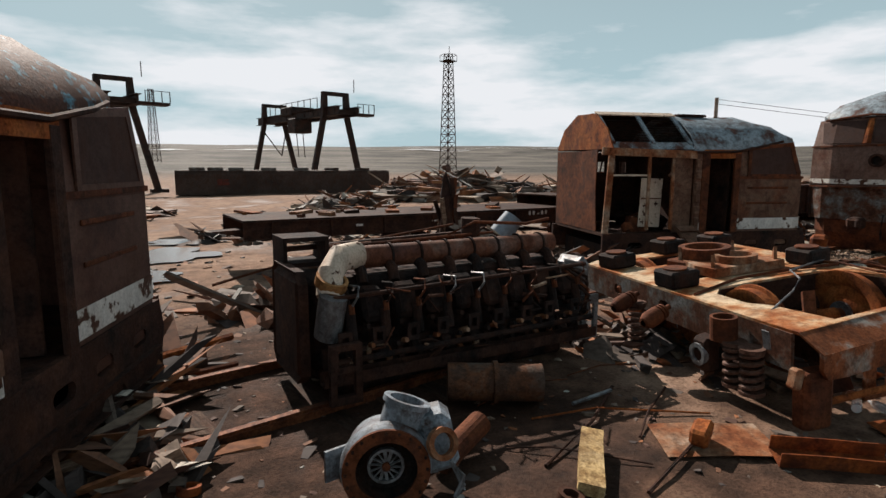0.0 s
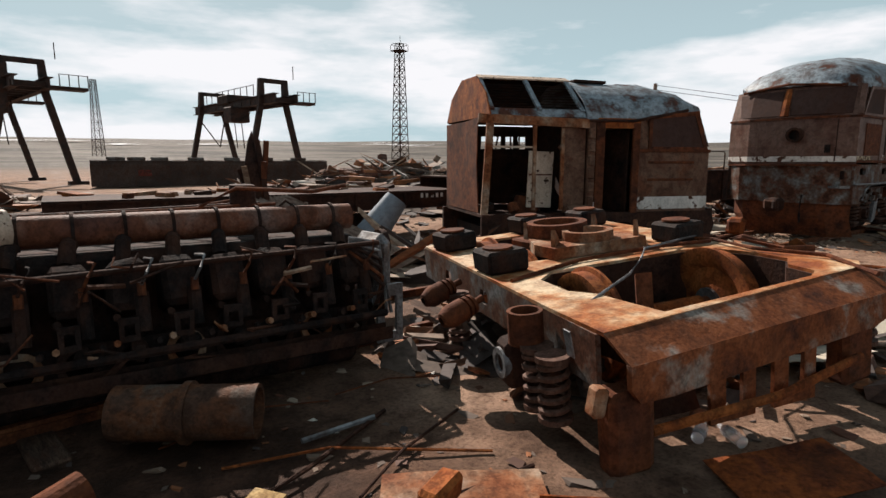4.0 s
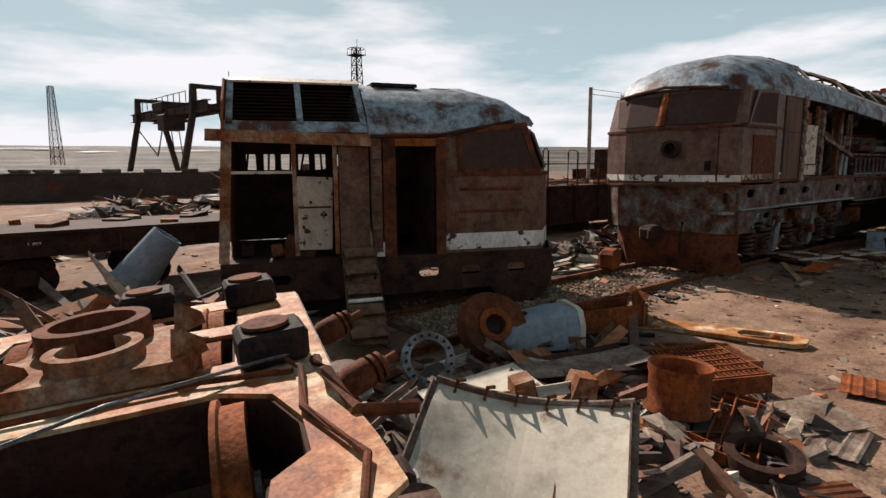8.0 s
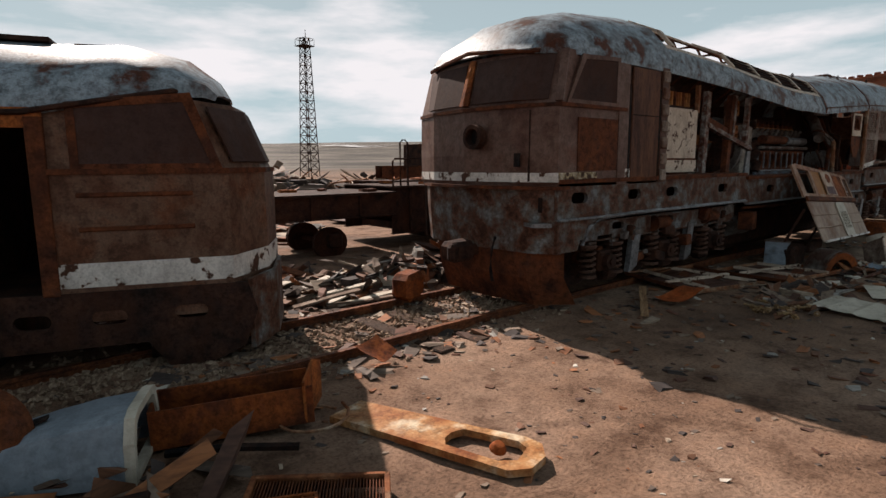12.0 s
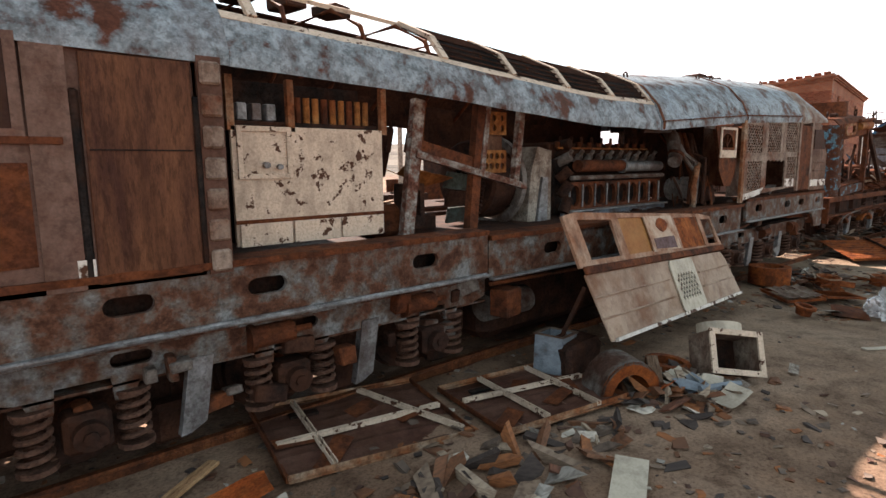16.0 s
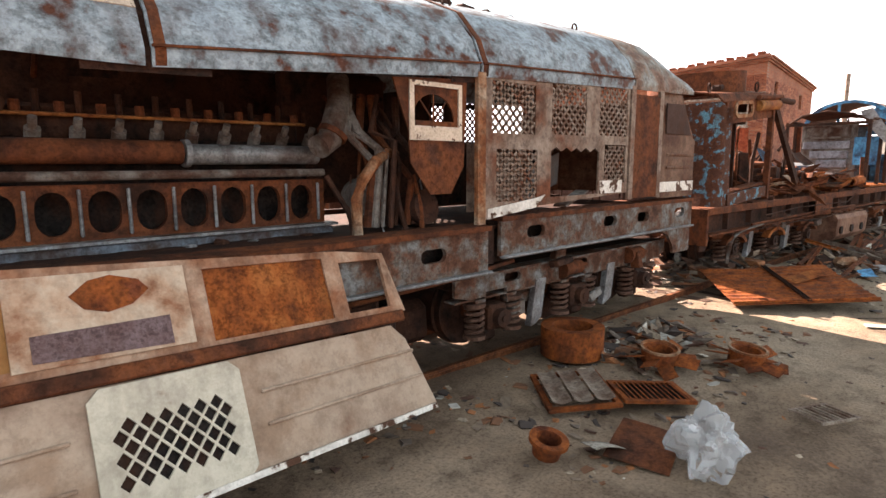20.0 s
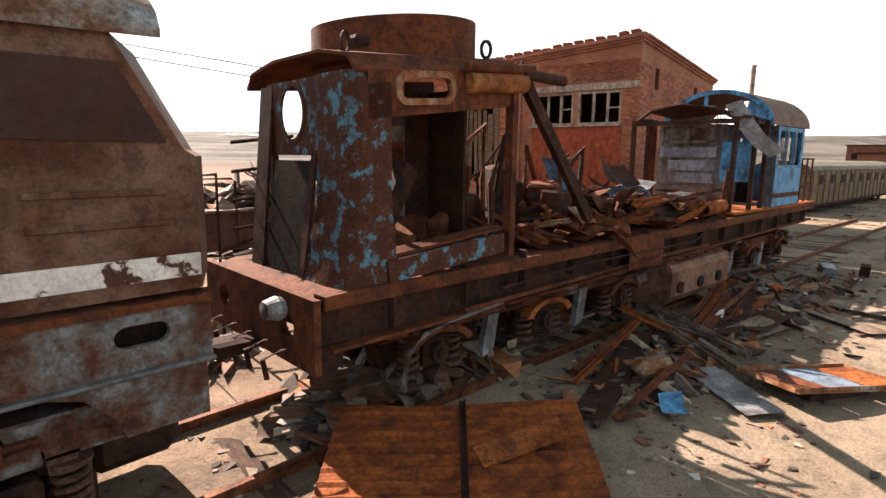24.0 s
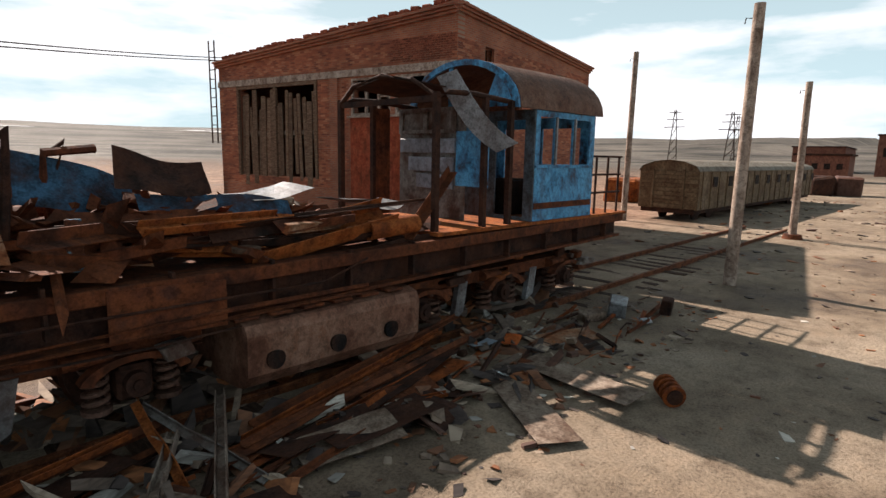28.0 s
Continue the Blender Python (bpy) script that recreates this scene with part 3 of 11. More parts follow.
def truck(parent, axles, x0, x1, near, far, zs, rise, beam_mat, arcs=False):
    """A three-axle bogie: side frames near and far, wheels, axle boxes, springs, brake gear."""
    rz = rise + 0.11 + 0.525
    for side, y in (("near", near), ("far", far)):
        sgn = 1 if side == "near" else -1
        holes = [oval(x0 + (x1 - x0) * k, zs + 0.02, 0.34, 0.13) for k in (0.2, 0.5, 0.8)]
        pts = [(x0, zs - 0.12), (x0 + 0.25, zs - 0.19)]
        for a in axles:
            pts += [(a - 0.42, zs - 0.19), (a - 0.36, zs - 0.34), (a - 0.22, zs - 0.34), (a - 0.2, zs - 0.12), (a + 0.2, zs - 0.12), (a + 0.22, zs - 0.34), (a + 0.36, zs - 0.34), (a + 0.42, zs - 0.19)]
        pts += [(x1 - 0.25, zs - 0.19), (x1, zs - 0.12), (x1, zs + 0.14), (x0, zs + 0.14)]
        fr = part("side_frame", holed(pts, holes, 0.05 * sgn, Matrix.Translation((0, y, 0))), beam_mat, parent)
        bm = beam((x0, y + 0.1 * sgn, zs + 0.13), (x1, y + 0.1 * sgn, zs + 0.13), 0.24, 0.025, shape="B")
        add_beam(bm, (x0, y + 0.1 * sgn, zs - 0.2), (x1, y + 0.1 * sgn, zs - 0.2), 0.2, 0.025, shape="B")
        part("flange", bm, beam_mat, fr)
        for a in axles:
            bm = box((a, y + 0.1 * sgn, rz), (0.36, 0.3, 0.36), bev=0.04)
            add_cyl(bm, (a, y - 0.09 * sgn, rz), 0.13, 0.12, (90, 0, 0), 16)
            add_cyl(bm, (a, y - 0.15 * sgn, rz), 0.06, 0.05, (90, 0, 0), 8)
            part("axle_box", bm, RUST_DARK, fr)
            for d in (-0.36, 0.36):
                bm = bmesh.new()
                spring(bm, (a + d, y + 0.06 * sgn, rz - 0.2), 0.115, 0.026, zs - 0.26 - rz + 0.2 - 0.02, 5, 12)
                add_cyl(bm, (a + d, y + 0.06 * sgn, rz - 0.23), 0.15, 0.05, seg=14)
                add_cyl(bm, (a + d, y + 0.06 * sgn, zs - 0.28), 0.15, 0.04, seg=14)
                part("spring", bm, SPRING_RUST, fr)
            if arcs and side == "near":
                part("brake_shoe", lathe([(0.44, -0.08), (0.57, -0.08), (0.57, 0.08), (0.44, 0.08), (0.44, -0.08)], pose(a, y - 0.1, rz - 0.02, 90, 0, 0) @ pose(0, 0, 0, 0, 0, 15), 18, 150), RUST_ORANGE if a > 3.5 and a < 5 else RUST, fr)
    for a in axles:
        w = None
        for y in (near + 0.62, far - 0.62):
            s = 1 if y < (near + far) / 2 else -1
            prof = [(0.08, -0.07), (0.36, -0.03), (0.44, -0.06), (0.525, -0.065), (0.525, 0.05), (0.56, 0.06), (0.56, 0.085), (0.44, 0.08), (0.36, 0.03), (0.08, 0.07)]
            w = part("wheel", lathe([(r, z * s) for r, z in prof], pose(a, y, rz, -90, 0, 0), 32), RUST_DARK, parent)
            part("hub", cyl((a, y - 0.06 * s, rz), 0.14, 0.16, (90, 0, 0), 16), RUST, w)
        part("axle", cyl((a, (near + far) / 2, rz), 0.085, far - near - 0.9, (90, 0, 0), 12), RUST_DARK, parent)
    for x in ((axles[0] + axles[1]) / 2, (axles[1] + axles[2]) / 2):
        bm = prism([(x - 0.1, zs - 0.1), (x + 0.12, zs - 0.1), (x + 0.02, rz - 0.2), (x - 0.12, rz - 0.28), (x - 0.22, rz - 0.3), (x - 0.2, rz - 0.2)], 0.1, Matrix.Translation((0, near - 0.02, 0)))
        part("brake_hanger", bm, GREY_STEEL, parent)
        bm = cyl((x + 0.7, near - 0.02, zs - 0.02), 0.12, 0.42, (0, 90, 0), 16)
        add_cyl(bm, (x + 0.47, near - 0.02, zs - 0.02), 0.15, 0.05, (0, 90, 0), 16)
        add_cyl(bm, (x + 1.0, near - 0.02, zs - 0.02), 0.035, 0.25, (0, 90, 0), 8)
        part("brake_cylinder", bm, RUST, parent)
    part("cross_beam", box(((x0 + x1) / 2, (near + far) / 2, zs), (x1 - x0 - 0.3, far - near - 0.5, 0.22), bev=0.03), RUST_DARK, parent)


SPRING_RUST = mat("spring_rust", [(0.07, 0.04, 0.03), (0.15, 0.09, 0.065), (0.2, 0.12, 0.09)], 6.0, 0.7)
LATTICE = mat("lattice_paint", [(0.2, 0.08, 0.04), (0.26, 0.17, 0.125), (0.3, 0.23, 0.185), (0.36, 0.29, 0.24)], 1.6, 0.7, thresh=(0.36, 0.6), bump=0.12)
GREY_PRIMER = mat("grey_primer", [(0.1, 0.06, 0.045), (0.19, 0.17, 0.155), (0.25, 0.24, 0.23)], 1.5, 0.7, thresh=(0.4, 0.56))
DARK_BOARD = mat("dark_board", [(0.055, 0.032, 0.026), (0.075, 0.045, 0.037), (0.095, 0.06, 0.05)], 0.8, 0.8, bump=0.05, finemix=0.15)
YELLOW_RUST = mat("yellow_rust", [(0.28, 0.1, 0.035), (0.42, 0.2, 0.06), (0.48, 0.28, 0.11)], 1.5, 0.7)
SKIN = mat("cab_skin", [(0.08, 0.038, 0.026), (0.17, 0.1, 0.076), (0.22, 0.145, 0.115), (0.18, 0.09, 0.06)], 0.9, 0.55, bump=0.08, finemix=0.22)


def eave(x):
    """Height of the roof's edge along the locomotive: it sags over the burnt-out bays."""
    pts = [(0, 4.08), (3.8, 4.05), (6, 3.95), (9.5, 3.72), (11.2, 3.73), (11.25, 3.72), (14.7, 4.0), (18.2, 4.16), (20.4, 4.22)]
    for (x0, y0), (x1, y1) in zip(pts, pts[1:]):
        if x0 <= x <= x1:
            return y0 + (y1 - y0) * (x - x0) / (x1 - x0)
    return pts[-1][1]


def roof_row(x, prof):
    e = eave(x)
    return [(x, y, e + z) for y, z in prof]


ROOF = [(-0.02, -0.03), (-0.03, 0.1), (0.1, 0.42), (0.42, 0.8), (1.05, 1.1), (1.95, 1.1), (2.58, 0.8), (2.9, 0.42), (3.03, 0.1), (3.02, -0.03)]


def locomotive():
    T = thing("wrecked_locomotive", pose(17, 6.1, 0) @ Matrix.Diagonal((1, 1, 0.938, 1)), "stripped rusty diesel locomotive with boarded cab windows and open engine bay", "locomotive")
    # --- main frame with slots, broken in the middle
    slots = [1.57, 2.98, 4.14, 6.04]
    f1 = part("frame_beam", holed(rect(0.95, 1.63, 7.05, 2.2), [oval(x, 1.94, 0.38, 0.17) for x in slots], 0.06), FRAME_BLUE, T, "flaking grey-blue slotted frame beam")
    f2 = part("frame_beam", holed(rect(7.1, 1.56, 14.9, 2.12), [oval(x, 1.85, 0.38, 0.17) for x in (8.4, 10.2, 12.1, 14.02)], 0.06, Matrix.Translation((0, 0.03, 0))), FRAME_BLUE, T, "flaking grey-blue slotted frame beam")
    f3 = part("frame_beam", holed(rect(15.1, 1.72, 20.4, 2.22), [oval(x, 2.0, 0.38, 0.17) for x in (15.79, 17.6, 18.6, 19.9)], 0.06), FRAME_BLUE, T, "flaking grey-blue slotted frame beam")
    for f, a, b, z0, z1 in ((f1, 0.95, 7.05, 1.62, 2.2), (f2, 7.1, 14.9, 1.55, 2.12), (f3, 15.1, 20.4, 1.71, 2.22)):
        part("lower_lip", box(((a + b) / 2, -0.02, z0), (b - a, 0.1, 0.035), bev=0.012), GREY_STEEL, f)
        bm = bmesh.new()
        n = 40
        add_loft(bm, [[(a + (b - a) * k / n, -0.035 - 0.01 * noise.noise((k * 0.7, 1, a)), z1 + 0.03 + 0.02 * noise.noise((k * 0.9, 0, a))), (a + (b - a) * k / n, 0.3, z1 + 0.04), (a + (b - a) * k / n, 0.3, z1 - 0.03), (a + (b - a) * k / n, -0.03, z1 - 0.035)] for k in range(n + 1)], True, True)
        part("deck_edge", bm, RUST, f, "ragged rusty deck edge")
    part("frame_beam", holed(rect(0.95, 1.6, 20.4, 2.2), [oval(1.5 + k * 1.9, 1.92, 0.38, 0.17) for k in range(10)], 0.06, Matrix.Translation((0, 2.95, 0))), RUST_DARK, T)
    part("deck", box((10.7, 1.52, 2.1), (19.0, 2.8, 0.05)), RUST_DARK, T, "dirty rusted deck plate")
    for x in (3.4, 7.05, 14.95):
        part("cross_member", box((x, 1.5, 1.85), (0.2, 2.85, 0.45)), RUST_DARK, T)
    # --- nose: plan outline swept back at the windows
    def ring_pts(z, back, tuck, x1=3.6):
        return [(x1, tuck, z), (0.95 + back, tuck, z), (0.5 + back, 0.62, z), (0.34 + back, 1.5, z), (0.5 + back, 2.38, z), (0.85 + back, 3 - tuck, z), (x1, 3 - tuck, z)]
    bm = add_loft(bmesh.new(), [ring_pts(z, b, t) for z, b, t in ((2.12, 0.04, 0.0), (2.2, 0.0, 0), (2.6, -0.02, 0), (3.3, 0.0, 0), (3.36, 0.03, 0.0), (4.12, 0.32, 0.05))])
    nose = part("cab_shell", thick(bm, 0.03), SKIN, T, "dull brown sheet-steel cab")
    # belt rail and white stripe follow the nose
    bm = add_loft(bmesh.new(), [[(x - 0.04 if 0.1 < y < 2.9 else x, y + (-0.035 if y < 0.1 else 0.035 if y > 2.9 else 0), z) for x, y, z in ring_pts(z0, 0, 0, 2.65)] for z0 in (3.29, 3.345)])
    part("belt_rail", thick(bm, 0.03), RUST, T)
    bm = add_loft(bmesh.new(), [[(x - 0.012 if 0.1 < y < 2.9 else x, y + (-0.006 if y < 0.1 else 0.006 if y > 2.9 else 0), z) for x, y, z in ring_pts(z0, -0.005, 0, 2.7)[1:6]] for z0 in (2.19, 2.33)])
    part("stripe", bm, WHITE_STRIPE, T, "chipped white stripe")
    part("stripe", box((1.45, -0.008, 2.26), (1.0, 0.01, 0.14)), mat("yellowed_stripe", [(0.08, 0.045, 0.03), (0.5, 0.42, 0.25), (0.6, 0.55, 0.42)], 6.0, 0.6, thresh=(0.44, 0.56)), T, "yellowed flaking stripe")
    part("stripe", box((2.72, -0.012, 2.27), (0.12, 0.012, 0.2)), WHITE_STRIPE, T)
    # boarded windscreen halves, pillar, side window
    for s in (0, 1):
        y0, y1 = (0.14, 1.38) if s == 0 else (1.62, 2.86)
        def px(y, z):
            d = abs(y - 1.5)
            x = 0.34 + (0.16 * d / 0.88 if d < 0.88 else 0.16 + (d - 0.88) / 0.62 * 0.45)
            return x + 0.03 + (z - 3.36) / 0.76 * 0.29
        bm = add_loft(bmesh.new(), [[(px(y, z) - 0.05, y, z) for y in (y0, 0.62 + s * 1.76, y1)] for z in (3.4, 4.05)])
        part("window_board", thick(bm, 0.02), DARK_BOARD, nose, "dark brown sheet covering the windscreen")
    bm = add_loft(bmesh.new(), [[(0.31, 1.4, 3.38), (0.29, 1.5, 3.38), (0.31, 1.6, 3.38)], [(0.6, 1.43, 4.1), (0.58, 1.5, 4.1), (0.6, 1.57, 4.1)]])
    part("window_pillar", thick(bm, 0.03), RUST_ORANGE, nose, "orange rusty centre pillar")
    part("corner_pillar", beam((0.93, -0.005, 3.36), (1.2, 0.04, 4.1), 0.12, 0.06, shape="B"), SKIN, nose)
    bm = prism([(1.27, 3.4), (2.36, 3.4), (2.36, 4.04), (1.6, 3.99)], 0.02, pose(0, -0.02, 0))
    part("window_board", bm, DARK_BOARD, nose, "dark brown sheet covering the side window")
    bm = holed([(1.14, 3.34), (2.43, 3.34), (2.43, 4.1), (1.53, 4.06)], [[(1.27, 3.4), (2.36, 3.4), (2.36, 4.04), (1.6, 3.99)]], 0.025, pose(0, -0.03, 0))
    part("window_frame", bm, SKIN, nose)
    # headlamp, marker lamps, hatch seam
    part("headlamp_ring", lathe([(0.13, 0), (0.19, 0), (0.19, 0.12), (0.13, 0.12), (0.13, 0)], pose(0.3, 1.18, 2.88, 0, -90, 0) @ pose(0, 0, 0), 24), RUST_DARK, nose, "empty headlamp socket")
    part("headlamp_well", cyl((0.33, 1.18, 2.88), 0.135, 0.06, (0, 90, 0), 20), BLACK, nose)
    part("hatch", box((0.52, 0.55, 2.52), (0.04, 0.2, 0.2), (0, 0, -20)), BLACK, nose)
    part("hatch_seam", beam((0.66, 0.38, 2.2), (0.68, 0.38, 3.25), 0.03, 0.03, shape="B"), RUST_DARK, nose)
    part("rust_patch", box((1.95, -0.012, 2.75), (0.95, 0.012, 0.8)), RUST, nose, "burnt rusty patch on the side")
    # cab roof with visor
    rows = []
    for x, k, w in ((0.46, 0.08, 0.42), (0.6, 0.2, 0.36), (0.95, 0.42, 0.2), (1.5, 0.65, 0.06), (2.4, 0.86, 0.0), (3.9, 1.0, 0.0)):
        f = 1.0 if x < 0.7 else 0.4 if x < 1.2 else 0.0
        rows.append([(x + f * 0.26 * abs(y - 1.5), min(max(y, w - 0.03), 3.03 - w), eave(x) + z * k) for y, z in ROOF])
    cr = part("cab_roof", thick(add_loft(bmesh.new(), rows), 0.03), ROOF_BLUE, T, "pale blue flaking roof plate", True)
    part("visor_edge", pipe([(r[0], r[1], r[2]) for r in ((0.84, 0.3, 4.1), (0.66, 0.8, 4.15), (0.44, 1.5, 4.2), (0.66, 2.2, 4.15), (0.84, 2.7, 4.1))], 0.035, 6), RUST, cr)
    # --- door, ladder strip, corner post
    d = part("cab_door", box((3.18, -0.005, 3.08), (0.78, 0.04, 1.86), bev=0.01), mat("door_rust", [(0.07, 0.03, 0.02), (0.14, 0.065, 0.035), (0.19, 0.09, 0.045)], 1.4, 0.6, bump=0.08, stretch=(3, 3, 0.6)), T, "rust-streaked brown cab door")
    part("door_seam", box((3.18, -0.03, 3.25), (0.74, 0.008, 0.012)), BLACK, d)
    for x in (2.74, 3.6):
        part("grab_recess", box((x, -0.008, 2.95), (0.07, 0.03, 1.55), bev=0.02), BLACK, T)
    part("side_post", box((2.58, -0.002, 3.1), (0.26, 0.03, 1.95)), SKIN, T)
    lad = part("step_strip", box((3.72, -0.01, 3.1), (0.2, 0.04, 1.95)), BROWN_PAINT, T)
    for k in range(7):
        part("step", box((3.72, -0.045, 2.25 + k * 0.28), (0.17, 0.05, 0.2), bev=0.02), LATTICE, lad)
    # --- cream equipment panel and relay shelf
    p = part("equipment_panel", box((4.72, 0.0, 2.9), (1.74, 0.05, 1.25), bev=0.006), CREAM_PAINT, T, "cream painted equipment panel with scratches")
    bm = holed(rect(3.9, 2.98, 4.46, 3.52), [rect(3.95, 3.03, 4.41, 3.47)], 0.03, pose(0, -0.05, 0))
    part("hatch_frame", bm, CREAM_PAINT, p)
    part("hatch_knob", cyl((4.18, -0.05, 3.12), 0.035, 0.05, (90, 0, 0), 12), GREY_STEEL, p)
    part("hatch_knob", cyl((4.32, -0.05, 3.1), 0.03, 0.05, (90, 0, 0), 12), GREY_STEEL, p)
    for x in (4.15, 4.72, 5.28):
        part("kick_plate", box((x, -0.05, 2.39), (0.54, 0.02, 0.24), (0, 0, random.uniform(-1, 1)), 0.004), CREAM_PAINT, p)
    part("trim_strip", box((4.72, -0.03, 2.53), (1.74, 0.02, 0.04)), RUST, p)
    for x in (3.86, 4.48, 5.62):
        part("bay_post", box((x, 0.01, 3.75), (0.07, 0.07, 0.55)), RUST_PALE, T, "peeling painted post")
    sh = part("relay_shelf", box((4.75, 0.25, 3.56), (1.7, 0.4, 0.04)), RUST_DARK, T)
    for k in range(9):
        part("relay", cyl((4.62 + k * 0.105, 0.12, 3.72), 0.036, 0.28, seg=10), YELLOW_RUST if k % 3 else RUST, sh)
    for k in range(3):
        part("relay", box((4.02 + k * 0.15, 0.15, 3.68), (0.1, 0.12, 0.18), bev=0.01), GREY_STEEL, sh)
    # black sheet paints the shaded depth behind the relays
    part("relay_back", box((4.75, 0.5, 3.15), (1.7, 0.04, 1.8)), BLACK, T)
    # --- collapsed frame in the open bay
    FLAKED = mat("flaked_primer", [(0.1, 0.04, 0.025), (0.2, 0.1, 0.07), (0.27, 0.25, 0.23), (0.4, 0.385, 0.37)], 7.0, 0.75, thresh=(0.36, 0.62), bump=0.4)
    bay = part("bay_frame", beam((5.72, 0.0, 2.2), (6.02, 0.1, 3.95), 0.16, 0.1, shape="B"), FLAKED, T, "buckled bay post with flaked grey paint")
    part("bay_post", beam((5.86, 0.12, 2.2), (6.16, 0.2, 3.95), 0.1, 0.08, shape="B"), RUST, bay, "red-brown inner post")
    part("bay_rail", dent(beam((5.9, 0.02, 3.25), (7.9, 0.0, 2.76), 0.1, 0.09, shape="B"), 0.008, 4), FLAKED, bay)
    part("bay_rail", beam((5.95, 0.08, 3.38), (7.0, 0.08, 3.12), 0.06, 0.14, shape="B"), RUST, bay)
    part("bay_post", beam((6.85, 0.05, 2.15), (7.08, 0.1, 3.95), 0.15, 0.12, shape="B"), RUST, bay, "red-brown bay post")
    part("bay_post", beam((7.02, 0.03, 2.95), (7.2, 0.08, 3.95), 0.08, 0.1, shape="B"), FLAKED, bay)
    part("bay_post", beam((7.72, 0.05, 2.78), (7.92, 0.1, 3.95), 0.1, 0.1, shape="B"), FLAKED, bay)
    part("hung_sheet", thick(dent(add_loft(bmesh.new(), [[(5.95, 0.3, 3.1), (5.98, 0.5, 3.0), (6.0, 0.8, 3.05)], [(6.4, 0.3, 3.0), (6.45, 0.5, 2.82), (6.45, 0.8, 2.9)], [(6.75, 0.3, 2.93), (6.78, 0.5, 2.86), (6.8, 0.8, 2.85)]]), 0.03, 3), 0.012), YELLOW_RUST, bay, "torn orange-brown sheet hanging in the bay")
    part("window_box", holed(rect(6.02, 2.25, 6.3, 2.85), [rect(6.09, 2.4, 6.23, 2.75)], 0.3, pose(0, 0.35, 0)), RUST_DARK, bay)
    TEAL = mat("teal_grime", [(0.04, 0.035, 0.03), (0.08, 0.1, 0.09), (0.11, 0.17, 0.16)], 3, 0.6)
    for k, mt in enumerate((TEAL, RUST_DARK, TEAL)):
        part("leaning_panel", dent(box((7.3 + 0.1 * k, 0.75 + 0.1 * k, 2.3 + 0.27 * (2 - k)), (0.62, 0.06, 0.26), (14, 7 - 4 * k, 6), 0.01), 0.012, 3), mt, bay, "dented dark panel leaning in the bay")
    for k in range(11):
        part("panel_rivet", cyl((7.62 + 0.015 * k, 0.7, 2.2 + 0.062 * k), 0.022, 0.05, (90, 0, 0), 8), RUST_DARK, bay)
    for z0, n in ((3.55, 3), (2.98, 4)):
        bm = holed(rect(7.22, z0, 7.72, z0 + 0.34), [oval(7.31 + 0.33 * i / (n - 1), z0 + 0.1 + 0.15 * j, 0.085, 0.095, 4) for i in range(n) for j in (0, 1)], 0.03, pose(0, 0.2, 0))
        part("resistor_plate", bm, YELLOW_RUST, bay, "yellow perforated resistor plate")
    part("resistor_back", box((7.47, 0.3, 3.42), (0.5, 0.02, 0.9)), TAN_PAINT, bay)
    for x in (6.15, 6.45):
        bm = pipe([(x, 0.9, 3.95), (x + 0.05, 0.92, 3.6), (x - 0.03, 0.9, 3.3)], 0.035, 6)
        part("hanging_bracket", bm, RUST_DARK, bay)
    for k in range(4):
        part("burnt_panel", dent(box((6.3 + k * 0.25, 1.9 + 0.15 * k, 3.35), (0.3, 0.03, 0.9), (8, 4 * k - 6, 10)), 0.03), RUST_DARK, bay)
    # generator: grille drum, ring and grey end casting
    g = part("generator", lathe([(0.25, 0), (0.62, 0), (0.66, 0.05), (0.66, 0.5), (0.3, 0.55)], pose(8.1, 1.35, 2.95, 0, 90, 0), 32), RUST_DARK, T)
    part("generator_ring", lathe([(0.66, 0), (0.78, 0), (0.78, 0.1), (0.66, 0.1), (0.66, 0)], pose(8.55, 1.3, 2.92, 0, 90, 0), 36), GREY_PRIMER, g)
    for k in range(14):
        part("commutator_bar", box((8.6, 1.3, 2.5 + k * 0.065), (0.1, 0.9, 0.03)), BLACK, g)
    bm = prism([(8.75, 2.15), (9.35, 2.15), (9.35, 3.55), (9.0, 3.62), (8.85, 3.2), (8.8, 2.8)], 1.3, pose(0, 0.75, 0))
    part("end_casting", bm, mat("cast_cream", [(0.14, 0.09, 0.06), (0.3, 0.26, 0.22), (0.4, 0.37, 0.32)], 2.5, 0.7, thresh=(0.34, 0.6)), T, "grey cast generator end housing")
    part("end_casting_rib", prism([(8.95, 2.3), (9.2, 2.3), (9.22, 3.1), (9.08, 3.1)], 0.06, pose(0, 0.7, 0)), GREY_STEEL, T)
    part("blower_foot", box((7.1, 1.5, 2.25), (0.8, 0.8, 0.3), bev=0.03), RUST_DARK, T)
    part("floor_motor", dent(box((6.2, 1.2, 2.35), (0.5, 0.5, 0.45), bev=0.08), 0.03), RUST, T)
    # --- diesel engine
    holes = [oval(9.75 + k * 0.44, 2.66, 0.3, 0.4, 5) for k in range(8)]
    e = part("crankcase_cover", holed(rect(9.5, 2.4, 13.15, 2.92), holes, 0.07, pose(0, 0.55, 0)), RUST, T, "rusty crankcase side with oval openings")
    for k in range(9):
        part("cover_bolt_strip", box((9.53 + k * 0.44, 0.53, 2.66), (0.035, 0.03, 0.44), bev=0.01), GREY_STEEL, e)
    # black so that the oval openings look shaded inside
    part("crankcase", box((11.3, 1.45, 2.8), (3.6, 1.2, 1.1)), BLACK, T)
